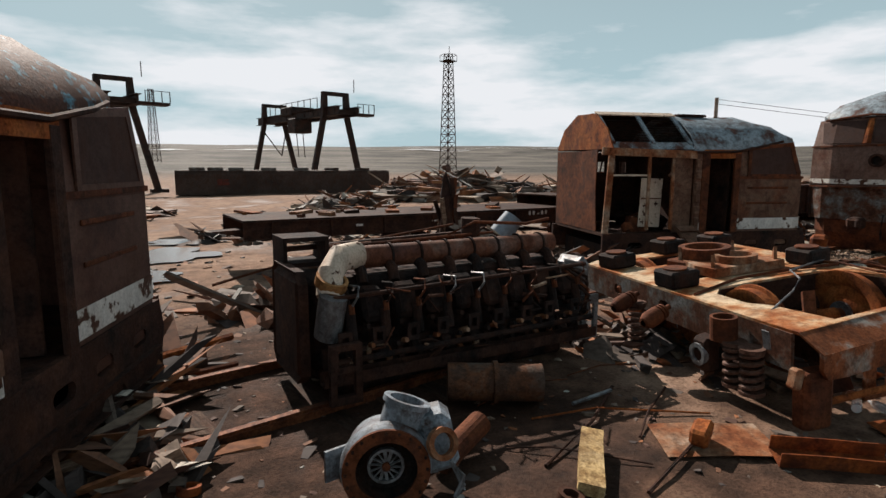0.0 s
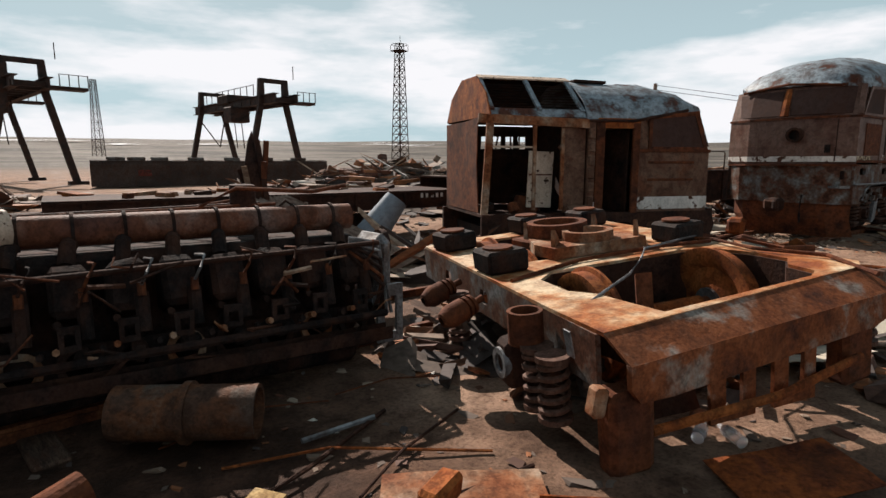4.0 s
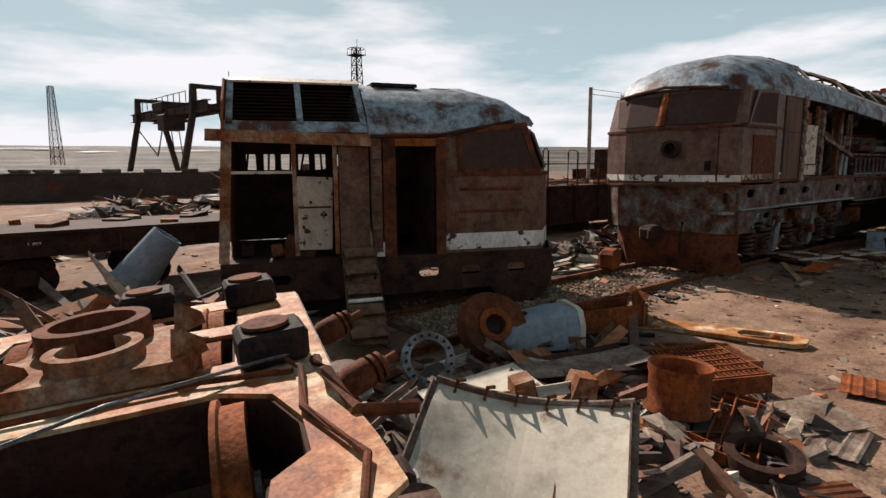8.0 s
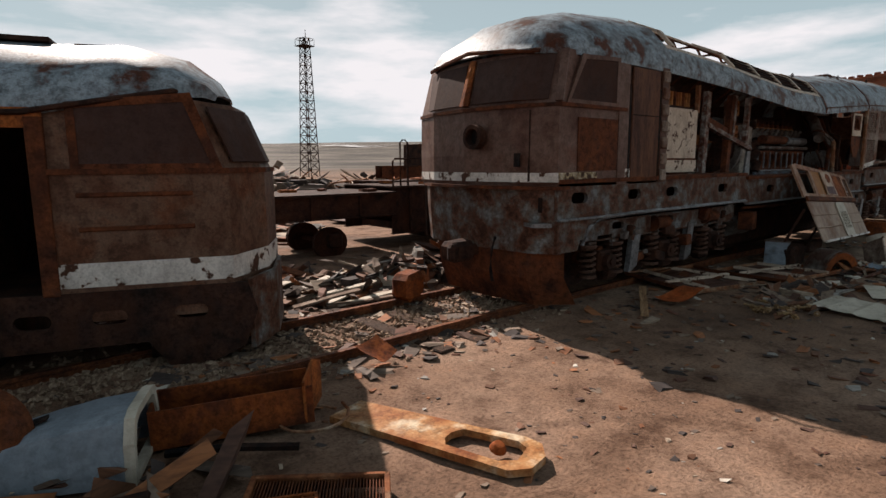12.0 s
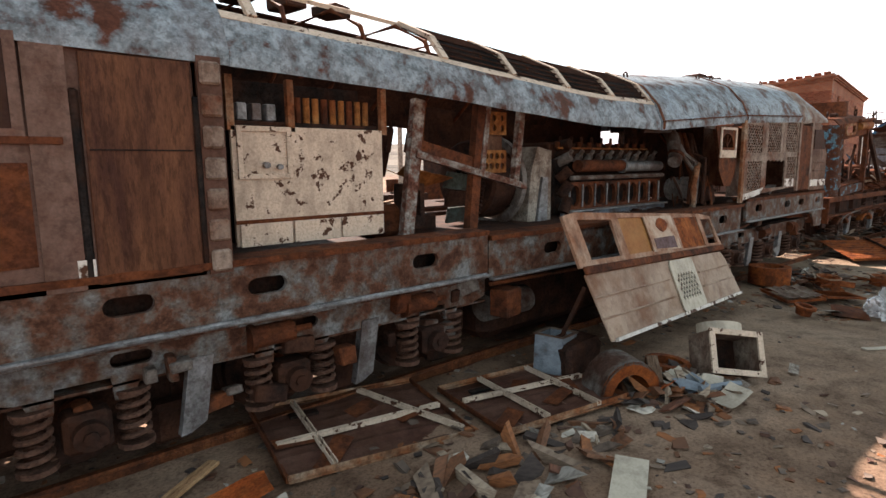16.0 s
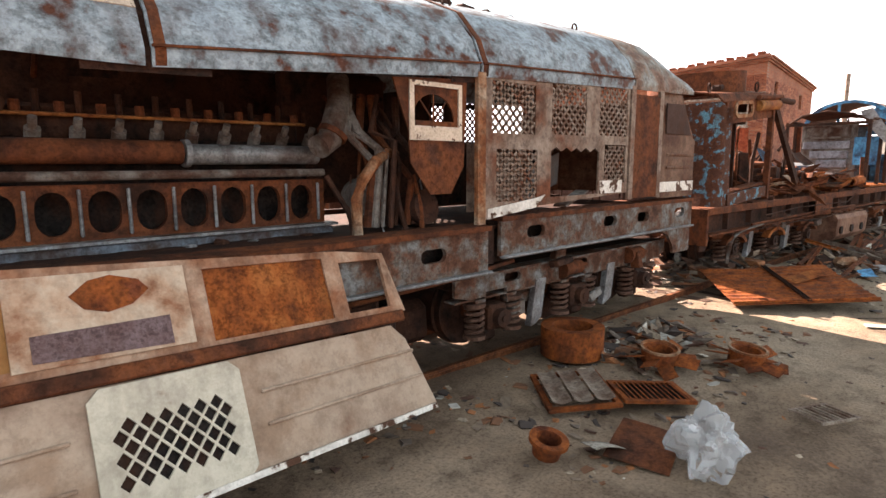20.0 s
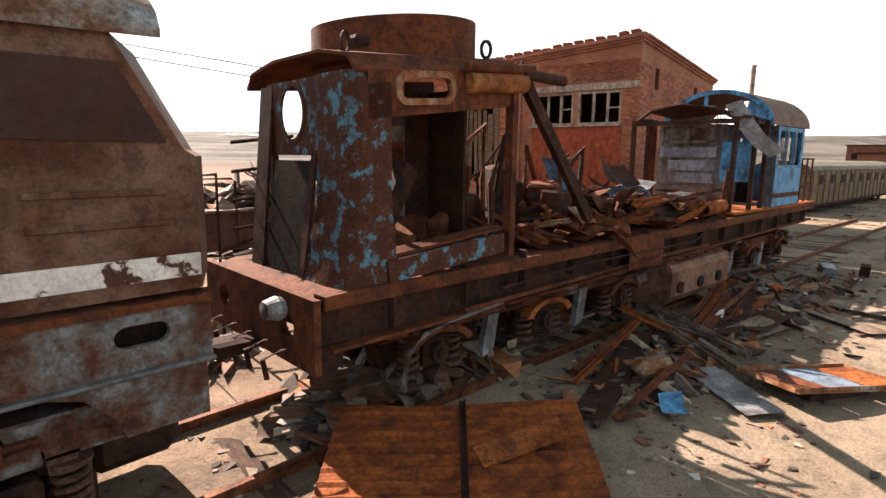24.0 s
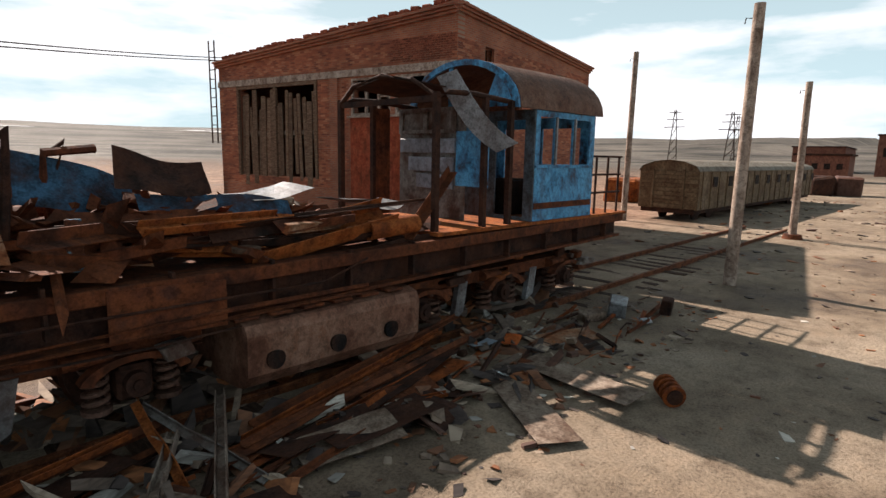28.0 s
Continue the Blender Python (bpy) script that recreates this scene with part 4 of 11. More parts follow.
    part("engine_base", holed(rect(9.2, 2.12, 13.2, 2.36), [oval(9.5 + 0.42 * k, 2.23, 0.24, 0.12) for k in range(9)], 0.06, pose(0, 0.45, 0)), mat("engine_blue", [(0.08, 0.06, 0.05), (0.16, 0.19, 0.23), (0.2, 0.26, 0.33)], 2.5, 0.6), T, "blue-grey engine bedplate")
    part("ledge", box((11.3, 0.5, 2.39), (3.9, 0.2, 0.03)), GREY_STEEL, T)
    part("engine_top", box((11.3, 1.45, 3.5), (3.6, 0.9, 0.35), bev=0.04), RUST_DARK, T)
    part("exhaust_manifold", cyl((10.6, 0.55, 3.22), 0.115, 1.6, (0, 90, 0), 20), RUST, T, "rusty exhaust manifold", True)
    part("exhaust_manifold", cyl((12.25, 0.55, 3.2), 0.105, 1.6, (0, 90, 0), 20), GREY_STEEL, T, "blue-grey manifold pipe", True)
    part("manifold_clamp", ring(0.14, 0.1, 0.06, pose(11.42, 0.55, 3.21, 0, 90, 0), 18), GREY_STEEL, T)
    part("fuel_rail", cyl((11.3, 0.48, 3.0), 0.045, 3.6, (0, 90, 0), 10), GREY_PRIMER, T)
    for k in range(10):
        x = 9.75 + k * 0.37
        bm = cyl((x, 0.75, 3.36), 0.07, 0.16, (35, 0, 0), 10)
        add_cyl(bm, (x, 0.68, 3.46), 0.04, 0.14, (35, 0, 0), 8)
        part("intake_elbow", bm, GREY_PRIMER, T)
        part("injector", cyl((x + 0.08, 0.95, 3.68), 0.035, 0.22, seg=8), RUST_DARK, T)
        part("injector_cap", cyl((x - 0.1, 0.9, 3.62), 0.05, 0.12, seg=8), RUST, T)
    part("rocker_rail", pipe([(9.6, 0.85, 3.56), (13.1, 0.85, 3.57)], 0.018, 6), YELLOW_RUST, T)
    for k in range(12):
        x = 13.2 + random.uniform(0, 0.9)
        y = random.uniform(0.3, 0.9)
        part("pipe_run", pipe([(x, y, 2.2), (x + 0.08, y, 2.7 + 0.05 * k), (x + random.uniform(-0.3, 0.3), y + 0.2, 3.3), (x + random.uniform(-0.2, 0.3), y + 0.4, 3.75)], random.choice((0.02, 0.03, 0.045, 0.055)), 8), random.choice((RUST_DARK, GREY_PRIMER, RUST)), T)
    for k in range(5):
        part("pump", cyl((9.35 + k * 0.12, 0.5 + 0.1 * k, 2.5 + 0.28 * k), 0.1, 0.3, (20 * k, 30, 0), 12), random.choice((RUST_DARK, GREY_PRIMER)), T)
    for k in range(6):
        part("fitting", dent(box((11 + k * 0.35, 0.36, 2.2), (0.12, 0.14, random.uniform(0.12, 0.3)), (0, 0, 20 * k), 0.02), 0.02, 5), random.choice((RUST_DARK, GREY_STEEL)), T)
    # --- turbo end of the engine: big elbow, blower and dark casing behind
    part("blower_casing", dent(box((13.85, 1.75, 3.28), (1.5, 0.3, 1.75), bev=0.08), 0.05, 3), RUST_DARK, T, "dark blower casing behind the pipes")
    part("riser_duct", pipe([(12.95, 0.6, 3.12), (13.12, 0.66, 3.2), (13.4, 0.9, 3.65), (13.55, 1.15, 3.95)], 0.13, 14), GREY_PRIMER, T, "grey slanting air duct", True)
    part("duct_collar", ring(0.165, 0.12, 0.06, pose(13.16, 0.69, 3.25, 0, 35, 0), 18), RUST, T)
    part("bent_pipe", pipe([(13.2, 0.3, 2.12), (13.2, 0.3, 2.55), (13.3, 0.34, 2.75), (13.55, 0.42, 2.98), (13.75, 0.5, 3.06), (14.0, 0.7, 3.06)], 0.062, 10), RUST_PALE, T, "thick bent rusty pipe", True)
    part("blower_drum", cyl((14.2, 0.55, 2.38), 0.22, 0.34, (80, 0, 10), 20), RUST_DARK, T, "", True)
    part("blower_drum", cyl((13.72, 0.85, 2.52), 0.26, 0.4, (85, 0, -10), 20), GREY_PRIMER, T, "", True)
    for k in range(7):
        x, y = 13.3 + 0.2 * k, random.uniform(0.25, 0.9)
        part("pipe_run", pipe([(x, y, 2.1), (x + random.uniform(-0.1, 0.1), y + 0.05, 2.4), (x + random.uniform(-0.25, 0.25), y + 0.15, 2.8)], random.choice((0.012, 0.02, 0.03)), 6), random.choice((RUST_DARK, RUST, GREY_STEEL)), T)
    # --- hopper-shaped rusty cowl with a fan-shaped window
    fan = [(14.05 + 0.3 * math.cos(radians(a)), 3.42 + 0.3 * math.sin(radians(a))) for a in range(0, 181, 15)]
    cw = part("cowl_panel", holed([(13.72, 2.95), (14.0, 2.58), (14.3, 2.58), (14.5, 2.9), (14.55, 3.93), (13.5, 3.86), (13.7, 3.3)], [fan], 0.02, pose(0, 0.05, 0)), RUST, T, "rusty cowl panel with a fan-shaped opening")
    part("cowl_frame", holed([(13.7, 3.2), (14.45, 3.2), (14.45, 3.85), (13.7, 3.85)], [[(13.76, 3.36), (14.4, 3.36), (14.4, 3.8), (13.76, 3.8)]], 0.02, pose(0, 0.025, 0)), CREAM_PAINT, cw)
    for a in (50, 90, 130):
        part("fan_bar", beam((14.05, 0.06, 3.42), (14.05 + 0.3 * math.cos(radians(a)), 0.06, 3.42 + 0.3 * math.sin(radians(a))), 0.015, 0.015, shape="B"), RUST, cw)
    # --- lattice bay
    part("lattice_post", box((14.72, 0.0, 3.1), (0.13, 0.06, 1.85)), RUST_PALE, T, "peeling corner post")
    wins = [(14.9, 15.75, 3.3, 3.98), (16.05, 16.88, 3.32, 4.06), (17.18, 17.98, 3.34, 4.12), (14.98, 15.8, 2.42, 3.14)]
    rag = [(16.07, 2.46)] + [(16.07 + 1.15 * k / 10, 3.1 + (0.06 if k % 2 else 0.0)) for k in range(11)] + [(17.22, 2.46)]
    low = rect(17.36, 2.62, 17.95, 3.22)
    lp = part("lattice_panel", holed([(14.79, 2.22), (15.2, 2.32), (18.02, 2.45), (18.02, 4.16), (14.79, 3.98)], [rect(a + 0.02, c + 0.02, b - 0.02, d2 - 0.02) for a, b, c, d2 in wins] + [rag, low], 0.03), LATTICE, T, "grey-brown panel with diamond lattice windows")
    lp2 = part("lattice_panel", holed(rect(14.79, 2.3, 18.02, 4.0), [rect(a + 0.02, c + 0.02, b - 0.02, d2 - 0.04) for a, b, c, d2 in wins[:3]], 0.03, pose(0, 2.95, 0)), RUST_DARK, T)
    for host, yy, ws in ((lp, 0.012, wins + [(17.36, 17.95, 2.62, 3.22)]), (lp2, 2.96, wins[:3])):
        for a, b, c, d2 in ws:
            a, b, c, d2 = a + 0.02, b - 0.02, c + 0.02, d2 - 0.02
            for s in (1, -1):
                k = -12
                while k < 24:
                    o = k * 0.13
                    pts = []
                    # a line x - a = o + s * (z - c), cut to the window
                    for z in np.linspace(c, d2, 30):
                        x = a + o + s * (z - c)
                        if a <= x <= b:
                            pts.append((x, z))
                    if len(pts) > 3:
                        part("lattice_bar", beam((pts[0][0], yy, pts[0][1]), (pts[-1][0], yy, pts[-1][1]), 0.016, 0.032, shape="B"), LATTICE if host is lp else RUST_DARK, host)
                    k += 1
    part("stripe", prism([(14.85, 2.23), (15.75, 2.33), (15.95, 2.5), (15.75, 2.46), (14.85, 2.36)], 0.01, pose(0, -0.012, 0)), WHITE_STRIPE, T, "torn white stripe")
    part("stripe", box((17.55, -0.01, 2.56), (0.6, 0.01, 0.2)), WHITE_STRIPE, T)
    # core in near-black, painting the shaded depth behind the lower lattice
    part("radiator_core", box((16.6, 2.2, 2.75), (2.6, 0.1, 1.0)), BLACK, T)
    part("inner_sheet", box((15.35, 0.35, 2.75), (1.0, 0.02, 0.9)), LATTICE, T, "tan inner sheet behind the lattice")
    part("tilted_plate", box((16.35, 0.35, 2.75), (0.9, 0.02, 0.5), (10, -14, 8)), mat("slate_plate", [(0.06, 0.065, 0.07), (0.09, 0.1, 0.11)], 1.5, 0.5), T, "loose slate-grey plate inside")
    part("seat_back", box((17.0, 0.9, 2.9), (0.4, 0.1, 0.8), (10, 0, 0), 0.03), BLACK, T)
    part("loose_board", beam((16.5, 0.15, 2.3), (17.2, 0.25, 2.5), 0.2, 0.03, shape="B"), GREY_PRIMER, T)
    # --- rear cab
    part("rear_door", box((18.55, -0.006, 3.2), (0.8, 0.03, 1.72), bev=0.01), RUST, T, "rust-brown rear cab door")
    for x in (18.1, 19.0):
        part("rear_jamb", box((x, 0.0, 3.25), (0.12, 0.05, 1.85)), LATTICE, T)
    rows = []
    for z, b, t in ((2.3, 0.0, 0.0), (3.35, 0.0, 0.0), (3.4, -0.08, 0.0), (4.2, -0.5, 0.05)):
        rows.append([(19.05, t, z), (20.35 + b, t, z), (20.75 + b, 0.8, z), (20.9 + b, 1.5, z), (20.75 + b, 2.2, z), (20.35 + b, 3 - t, z), (19.05, 3 - t, z)])
    rc = part("rear_cab_shell", thick(add_loft(bmesh.new(), rows), 0.03), TAN_PAINT, T, "faded tan rear cab side")
    part("window_board", prism([(19.22, 3.45), (20.15, 3.45), (19.85, 4.0), (19.22, 3.98)], 0.02, pose(0, -0.015, 0)), DARK_BOARD, rc)
    for z in (2.85, 3.08):
        part("pressed_rib", box((19.7, -0.012, z), (0.85, 0.02, 0.05), bev=0.008), TAN_PAINT, rc)
    part("stripe", box((19.7, -0.01, 2.5), (1.28, 0.01, 0.18)), WHITE_STRIPE, rc)
    # --- roof sections
    rb = part("roof_band", thick(dent(add_loft(bmesh.new(), [roof_row(x, ROOF[:3]) for x in np.linspace(3.9, 11.2, 26)]), 0.02, 1.2), 0.025), ROOF_BLUE, T, "buckled flaking blue-white roof edge", True)
    part("roof_top", thick(add_loft(bmesh.new(), [roof_row(x, ROOF[5:]) for x in np.linspace(3.9, 11.2, 8)]), 0.025), RUST_DARK, T)
    bm = add_loft(bmesh.new(), [roof_row(x, [(0.1, 0.42), (0.17, 0.5)]) for x in np.linspace(3.9, 11.2, 12)])
    part("roof_rail", thick(bm, 0.05), CREAM_PAINT, T, "pale roof rail")
    part("roof_rail", thick(add_loft(bmesh.new(), [roof_row(x, [(0.98, 1.07), (1.08, 1.11)]) for x in np.linspace(3.9, 11.2, 12)]), 0.05), CREAM_PAINT, T)
    edges = [4.2, 6.5, 7.7, 8.85, 10.0, 11.1]
    for k, x in enumerate(edges):
        a, mid, b = roof_row(x, [(0.16, 0.49), (0.42, 0.8), (1.02, 1.09)])
        part("roof_bar", add_beam(beam(a, mid, 0.09, 0.05, shape="B"), mid, b, 0.09, 0.05, shape="B"), CREAM_PAINT, T)
    for x0, x1 in zip(edges[1:], edges[2:]):
        lv = part("roof_louvre", thick(add_loft(bmesh.new(), [roof_row(x, [(0.17, 0.45), (0.42, 0.75), (1.0, 1.03)]) for x in (x0, x1)]), 0.01), BLACK, T, "dark louvred roof panel")
        for j in range(12):
            u = 0.05 + 0.9 * j / 11
            a = roof_row(x0 + 0.05, [(0.17 + 0.83 * u, 0.5 + 1.2 * 0.83 * u if u < 0.3 else 0.8 + 0.4 * (u - 0.3))])[0]
            b = roof_row(x1 - 0.05, [(0.17 + 0.83 * u, 0.5 + 1.2 * 0.83 * u if u < 0.3 else 0.8 + 0.4 * (u - 0.3))])[0]
            part("slat", beam(a, b, 0.035, 0.012, shape="B"), RUST_DARK, lv)
    for x0, x1, mt in ((11.25, 14.68, ROOF_BLUE), (14.72, 18.1, ROOF_BLUE)):
        rp = part("roof_plate", thick(add_loft(bmesh.new(), [roof_row(x, ROOF) for x in np.linspace(x0, x1, 6)]), 0.025), mt, T, "pale blue roof plate with rusty edge", True)
        part("roof_seam", thick(add_loft(bmesh.new(), [[(x, y - 0.006 if y < 1.5 else y + 0.006, z + 0.01) for x, y, z in roof_row(xx, ROOF)] for xx in (x0 + 0.02, x0 + 0.1)]), 0.015), RUST, rp)
        part("gutter", beam((x0, -0.045, eave(x0) + 0.13), (x1, -0.045, eave(x1) + 0.13), 0.03, 0.02, shape="B"), RUST, rp)
        for x in (x0 + 0.3, x1 - 0.3):
            part("lifting_eye", lathe([(0.05, -0.012), (0.075, -0.012), (0.075, 0.012), (0.05, 0.012), (0.05, -0.012)], pose(x, 0.9, eave(x) + 1.06, 90, 0, 0), 12), RUST_DARK, rp)
    rows = [roof_row(x, ROOF) for x in (18.12, 19.0)]
    for x, k in ((19.6, 0.8), (20.15, 0.45)):
        rows.append([(x + (0.35 - 0.23 * abs(y - 1.5) if x > 20 else 0), y, eave(x) + z * k) for y, z in ROOF])
    part("rear_roof", thick(add_loft(bmesh.new(), rows), 0.025), mat("roof_rusting", [(0.16, 0.08, 0.045), (0.25, 0.16, 0.11), (0.3, 0.3, 0.28), (0.36, 0.4, 0.42)], 2, 0.6, thresh=(0.36, 0.62)), T, "rust-stained rear cab roof", True)
    for k in range(5):
        part("roof_vent", dent(box((15.2 + k * 0.45, 1.4, eave(15) + 1.14), (0.35, 0.5, 0.16), (0, 0, 12 * k), 0.03), 0.03), RUST_DARK, T)
    for k in range(3):
        part("roof_vent", dent(box((4.6 + k * 0.6, 1.5, eave(5) + 1.12), (0.3, 0.4, 0.14), (0, 0, 9 * k), 0.02), 0.03), RUST_DARK, T)
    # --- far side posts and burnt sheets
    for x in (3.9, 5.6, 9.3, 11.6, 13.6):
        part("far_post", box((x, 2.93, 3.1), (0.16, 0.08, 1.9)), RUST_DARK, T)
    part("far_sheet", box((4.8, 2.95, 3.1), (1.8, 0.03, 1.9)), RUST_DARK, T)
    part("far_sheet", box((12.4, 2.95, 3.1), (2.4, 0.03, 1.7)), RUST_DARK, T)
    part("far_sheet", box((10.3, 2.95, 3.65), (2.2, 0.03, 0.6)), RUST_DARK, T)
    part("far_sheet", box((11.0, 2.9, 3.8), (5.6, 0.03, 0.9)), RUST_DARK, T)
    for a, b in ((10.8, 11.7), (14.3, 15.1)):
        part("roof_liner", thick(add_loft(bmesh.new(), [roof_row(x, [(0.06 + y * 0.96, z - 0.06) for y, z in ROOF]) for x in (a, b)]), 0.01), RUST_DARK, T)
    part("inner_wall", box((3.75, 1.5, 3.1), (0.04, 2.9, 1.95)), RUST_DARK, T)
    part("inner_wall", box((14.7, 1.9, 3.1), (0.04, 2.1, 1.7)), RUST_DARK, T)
    for x in np.arange(4.6, 11.2, 0.9):
        part("roof_rib", pipe([(x, 0.05, eave(x) - 0.02), (x, 0.4, eave(x) + 0.72), (x, 1.0, eave(x) + 1.02), (x, 1.9, eave(x) + 1.02), (x, 2.9, eave(x) + 0.2)], 0.03, 6), RUST, T)
    # --- pilot, fender and coupler
    bm = add_loft(bmesh.new(), [[(1.0 + b, 0.0, z), (0.62 + b, 0.4, z), (0.5 + b, 1.5, z), (0.62 + b, 2.6, z), (1.0 + b, 3.0, z)] for z, b in ((2.12, 0.0), (1.75, 0.02), (1.1, 0.1))])
    part("buffer_beam", thick(bm, 0.05), FRAME_BLUE, T, "battered grey-brown buffer beam")
    bm = add_loft(bmesh.new(), [[(1.35 + b, 0.1, z), (0.8 + b, 0.5, z), (0.62 + b, 1.5, z), (0.8 + b, 2.5, z), (1.35 + b, 2.92, z)] for z, b in ((1.12, 0.0), (0.7, 0.05), (0.22, 0.35))])
    part("pilot_plough", thick(dent(bm, 0.04, 2), 0.03), RUST, T, "bent rusted snow plough")
    part("front_ledge", prism([(0.95, -0.04), (1.3, -0.04), (1.3, 3.04), (0.95, 3.04), (0.42, 2.4), (0.26, 1.5), (0.42, 0.6)], 0.05, Matrix(((1, 0, 0, 0), (0, 0, 1, 0), (0, 1, 0, 2.08), (0, 0, 0, 1)))), RUST, T)
    pts = [(0.95, 1.12), (1.55, 1.12), (1.62, 1.3), (1.8, 1.5), (2.05, 1.58), (2.3, 1.6), (2.3, 1.625), (0.95, 1.625)]
    part("fender_plate", prism(pts, 0.05), FRAME_BLUE, T, "grey-blue curved fender plate")
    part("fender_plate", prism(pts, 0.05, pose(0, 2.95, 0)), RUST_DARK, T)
    part("fender_pipe", pipe([(1.62, -0.03, 1.2), (1.8, -0.03, 1.48), (2.1, -0.03, 1.6), (3, -0.03, 1.63), (7.0, -0.03, 1.63)], 0.03, 8), GREY_STEEL, T)
    part("fender_plate", prism([(21.3 - x, z + 0.1) for x, z in pts][::-1], 0.05), FRAME_BLUE, T)
    part("step_box", box((0.75, 0.25, 1.55), (0.35, 0.3, 0.06), (0, 0, -25)), GREY_STEEL, T)
    part("step_box", box((0.8, 0.28, 1.85), (0.02, 0.3, 0.22), (0, 0, -35)), BLACK, T)
    c = part("coupler", dent(box((0.2, 1.5, 1.05), (0.5, 0.34, 0.34), bev=0.07), 0.03, 3), RUST_DARK, T, "open knuckle coupler")
    part("coupler_shank", box((0.55, 1.5, 1.05), (0.5, 0.2, 0.2), bev=0.03), RUST_DARK, c)
    part("coupler_jaw", dent(box((0.0, 1.38, 1.05), (0.25, 0.14, 0.28), (0, 0, 20), 0.05), 0.02), RUST_DARK, c)
    part("hose", pipe([(0.6, 1.0, 1.3), (0.45, 0.98, 1.1), (0.4, 0.97, 0.8), (0.45, 0.96, 0.6)], 0.03, 8), BLACK, T)
    truck(T, (2.65, 4.5, 6.38), 1.95, 7.3, 0.3, 2.72, 1.36, 0.16, FRAME_BLUE)
    truck(T, (15.36, 17.2, 19.1), 14.6, 20.0, 0.3, 2.7, 1.3, 0.16, FRAME_BLUE)
    # black box added along the middle to stand for shade under the deck
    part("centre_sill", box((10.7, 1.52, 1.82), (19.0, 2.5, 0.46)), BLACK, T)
    # dark motor-like boxes added to close the see-through running gear
    for x in (3.2, 5.05, 6.6, 15.35, 17.5, 19.3):
        part("traction_motor", dent(box((x, 1.5, 0.72), (0.75, 1.15, 0.62), bev=0.12), 0.03, 2), RUST_DARK, T)
        part("motor_casing", box((x + 0.2, 0.75, 0.5), (0.4, 0.25, 0.42), bev=0.06), RUST_DARK, T)
    for k in range(26):
        x = random.choice((random.uniform(1.8, 7.2), random.uniform(14, 20)))
        part("hanging_gear", dent(box((x, random.uniform(0.15, 0.5), random.uniform(0.7, 1.5)), (random.uniform(0.08, 0.35), random.uniform(0.08, 0.2), random.uniform(0.08, 0.3)), (random.uniform(-15, 15), random.uniform(-15, 15), 0), 0.015), 0.02, 4), random.choice((RUST_DARK, RUST, FRAME_BLUE, GREY_PRIMER)), T)
    # --- boxes, tank and pipes under the frame
    part("battery_box", box((13.2, 0.25, 0.95), (0.6, 0.4, 0.55), bev=0.02), RUST_DARK, T, "dark latched battery box")
    # tank enlarged to block the sunlit ground behind
    part("fuel_tank", box((10.7, 1.65, 0.86), (6.2, 2.0, 0.98), bev=0.14), RUST_DARK, T, "dark rusty fuel tank")
    # more dark filler boxes added against the bright view under the frame
    for x in (2.0, 3.6, 5.5, 7.2, 14.4, 16.3, 18.2, 20.1):
        part("traction_motor", dent(box((x, 1.5, 0.72), (0.8, 1.1, 0.62), bev=0.12), 0.03, 2), RUST_DARK, T)
    part("air_tank", cyl((8.0, 0.6, 0.95), 0.22, 0.9, (0, 90, 0), 18), GREY_PRIMER, T)
    part("air_pipe", pipe([(7.2, 0.1, 1.45), (9, 0.08, 1.42), (12, 0.1, 1.4), (14.6, 0.08, 1.52), (15.4, 0.06, 1.62)], 0.03, 8), RUST, T)
    part("strut", beam((12.4, 0.15, 0.45), (12.9, 0.1, 1.45), 0.1, 0.1, shape="U"), RUST, T)
    part("junction_box", box((7.5, 0.1, 1.15), (0.35, 0.3, 0.4), (0, 0, 10), 0.02), RUST, T)
    # the gutted bays stand back from the frame's edge, and the nose is blunt
    bays = {"equipment_panel": (0.2, 0.48, 0), "bay_post": (0.2, 0.48, 0), "relay_shelf": (0.2, 0.48, 0), "relay_back": (0.2, 0.48, 0), "bay_frame": (0.42, 0.5, 0), "generator": (0.1, 0.3, -0.1), "end_casting": (0.15, 0.2, -0.22), "end_casting_rib": (0.15, 0.2, -0.22), "blower": (-0.1, 0.3, -0.1), "blower_foot": (-0.1, 0.3, -0.05)}
    engine = {"crankcase_cover", "crankcase", "engine_base", "ledge", "engine_top", "exhaust_manifold", "manifold_clamp", "fuel_rail", "intake_elbow", "injector", "injector_cap", "rocker_rail", "pump", "fitting"}
    for ob in T.children:
        kind = ob.name.split(".")[0]
        if kind in bays:
            ob.location = bays[kind]
        elif kind in engine:
            ob.matrix_basis = Matrix.Translation((10.1 - 9.5 * 0.865, 0.5, -0.16)) @ Matrix.Diagonal((0.865, 1, 1, 1))
    for ob in T.children_recursive:
        for v in ob.data.vertices:
            if v.co.x < 1.3:
                v.co.x += 0.36 * min(1, (1.3 - v.co.x) / 0.96)
    return T


locomotive()


# ---------------------------------------------------------------- cab wrecks beside the track


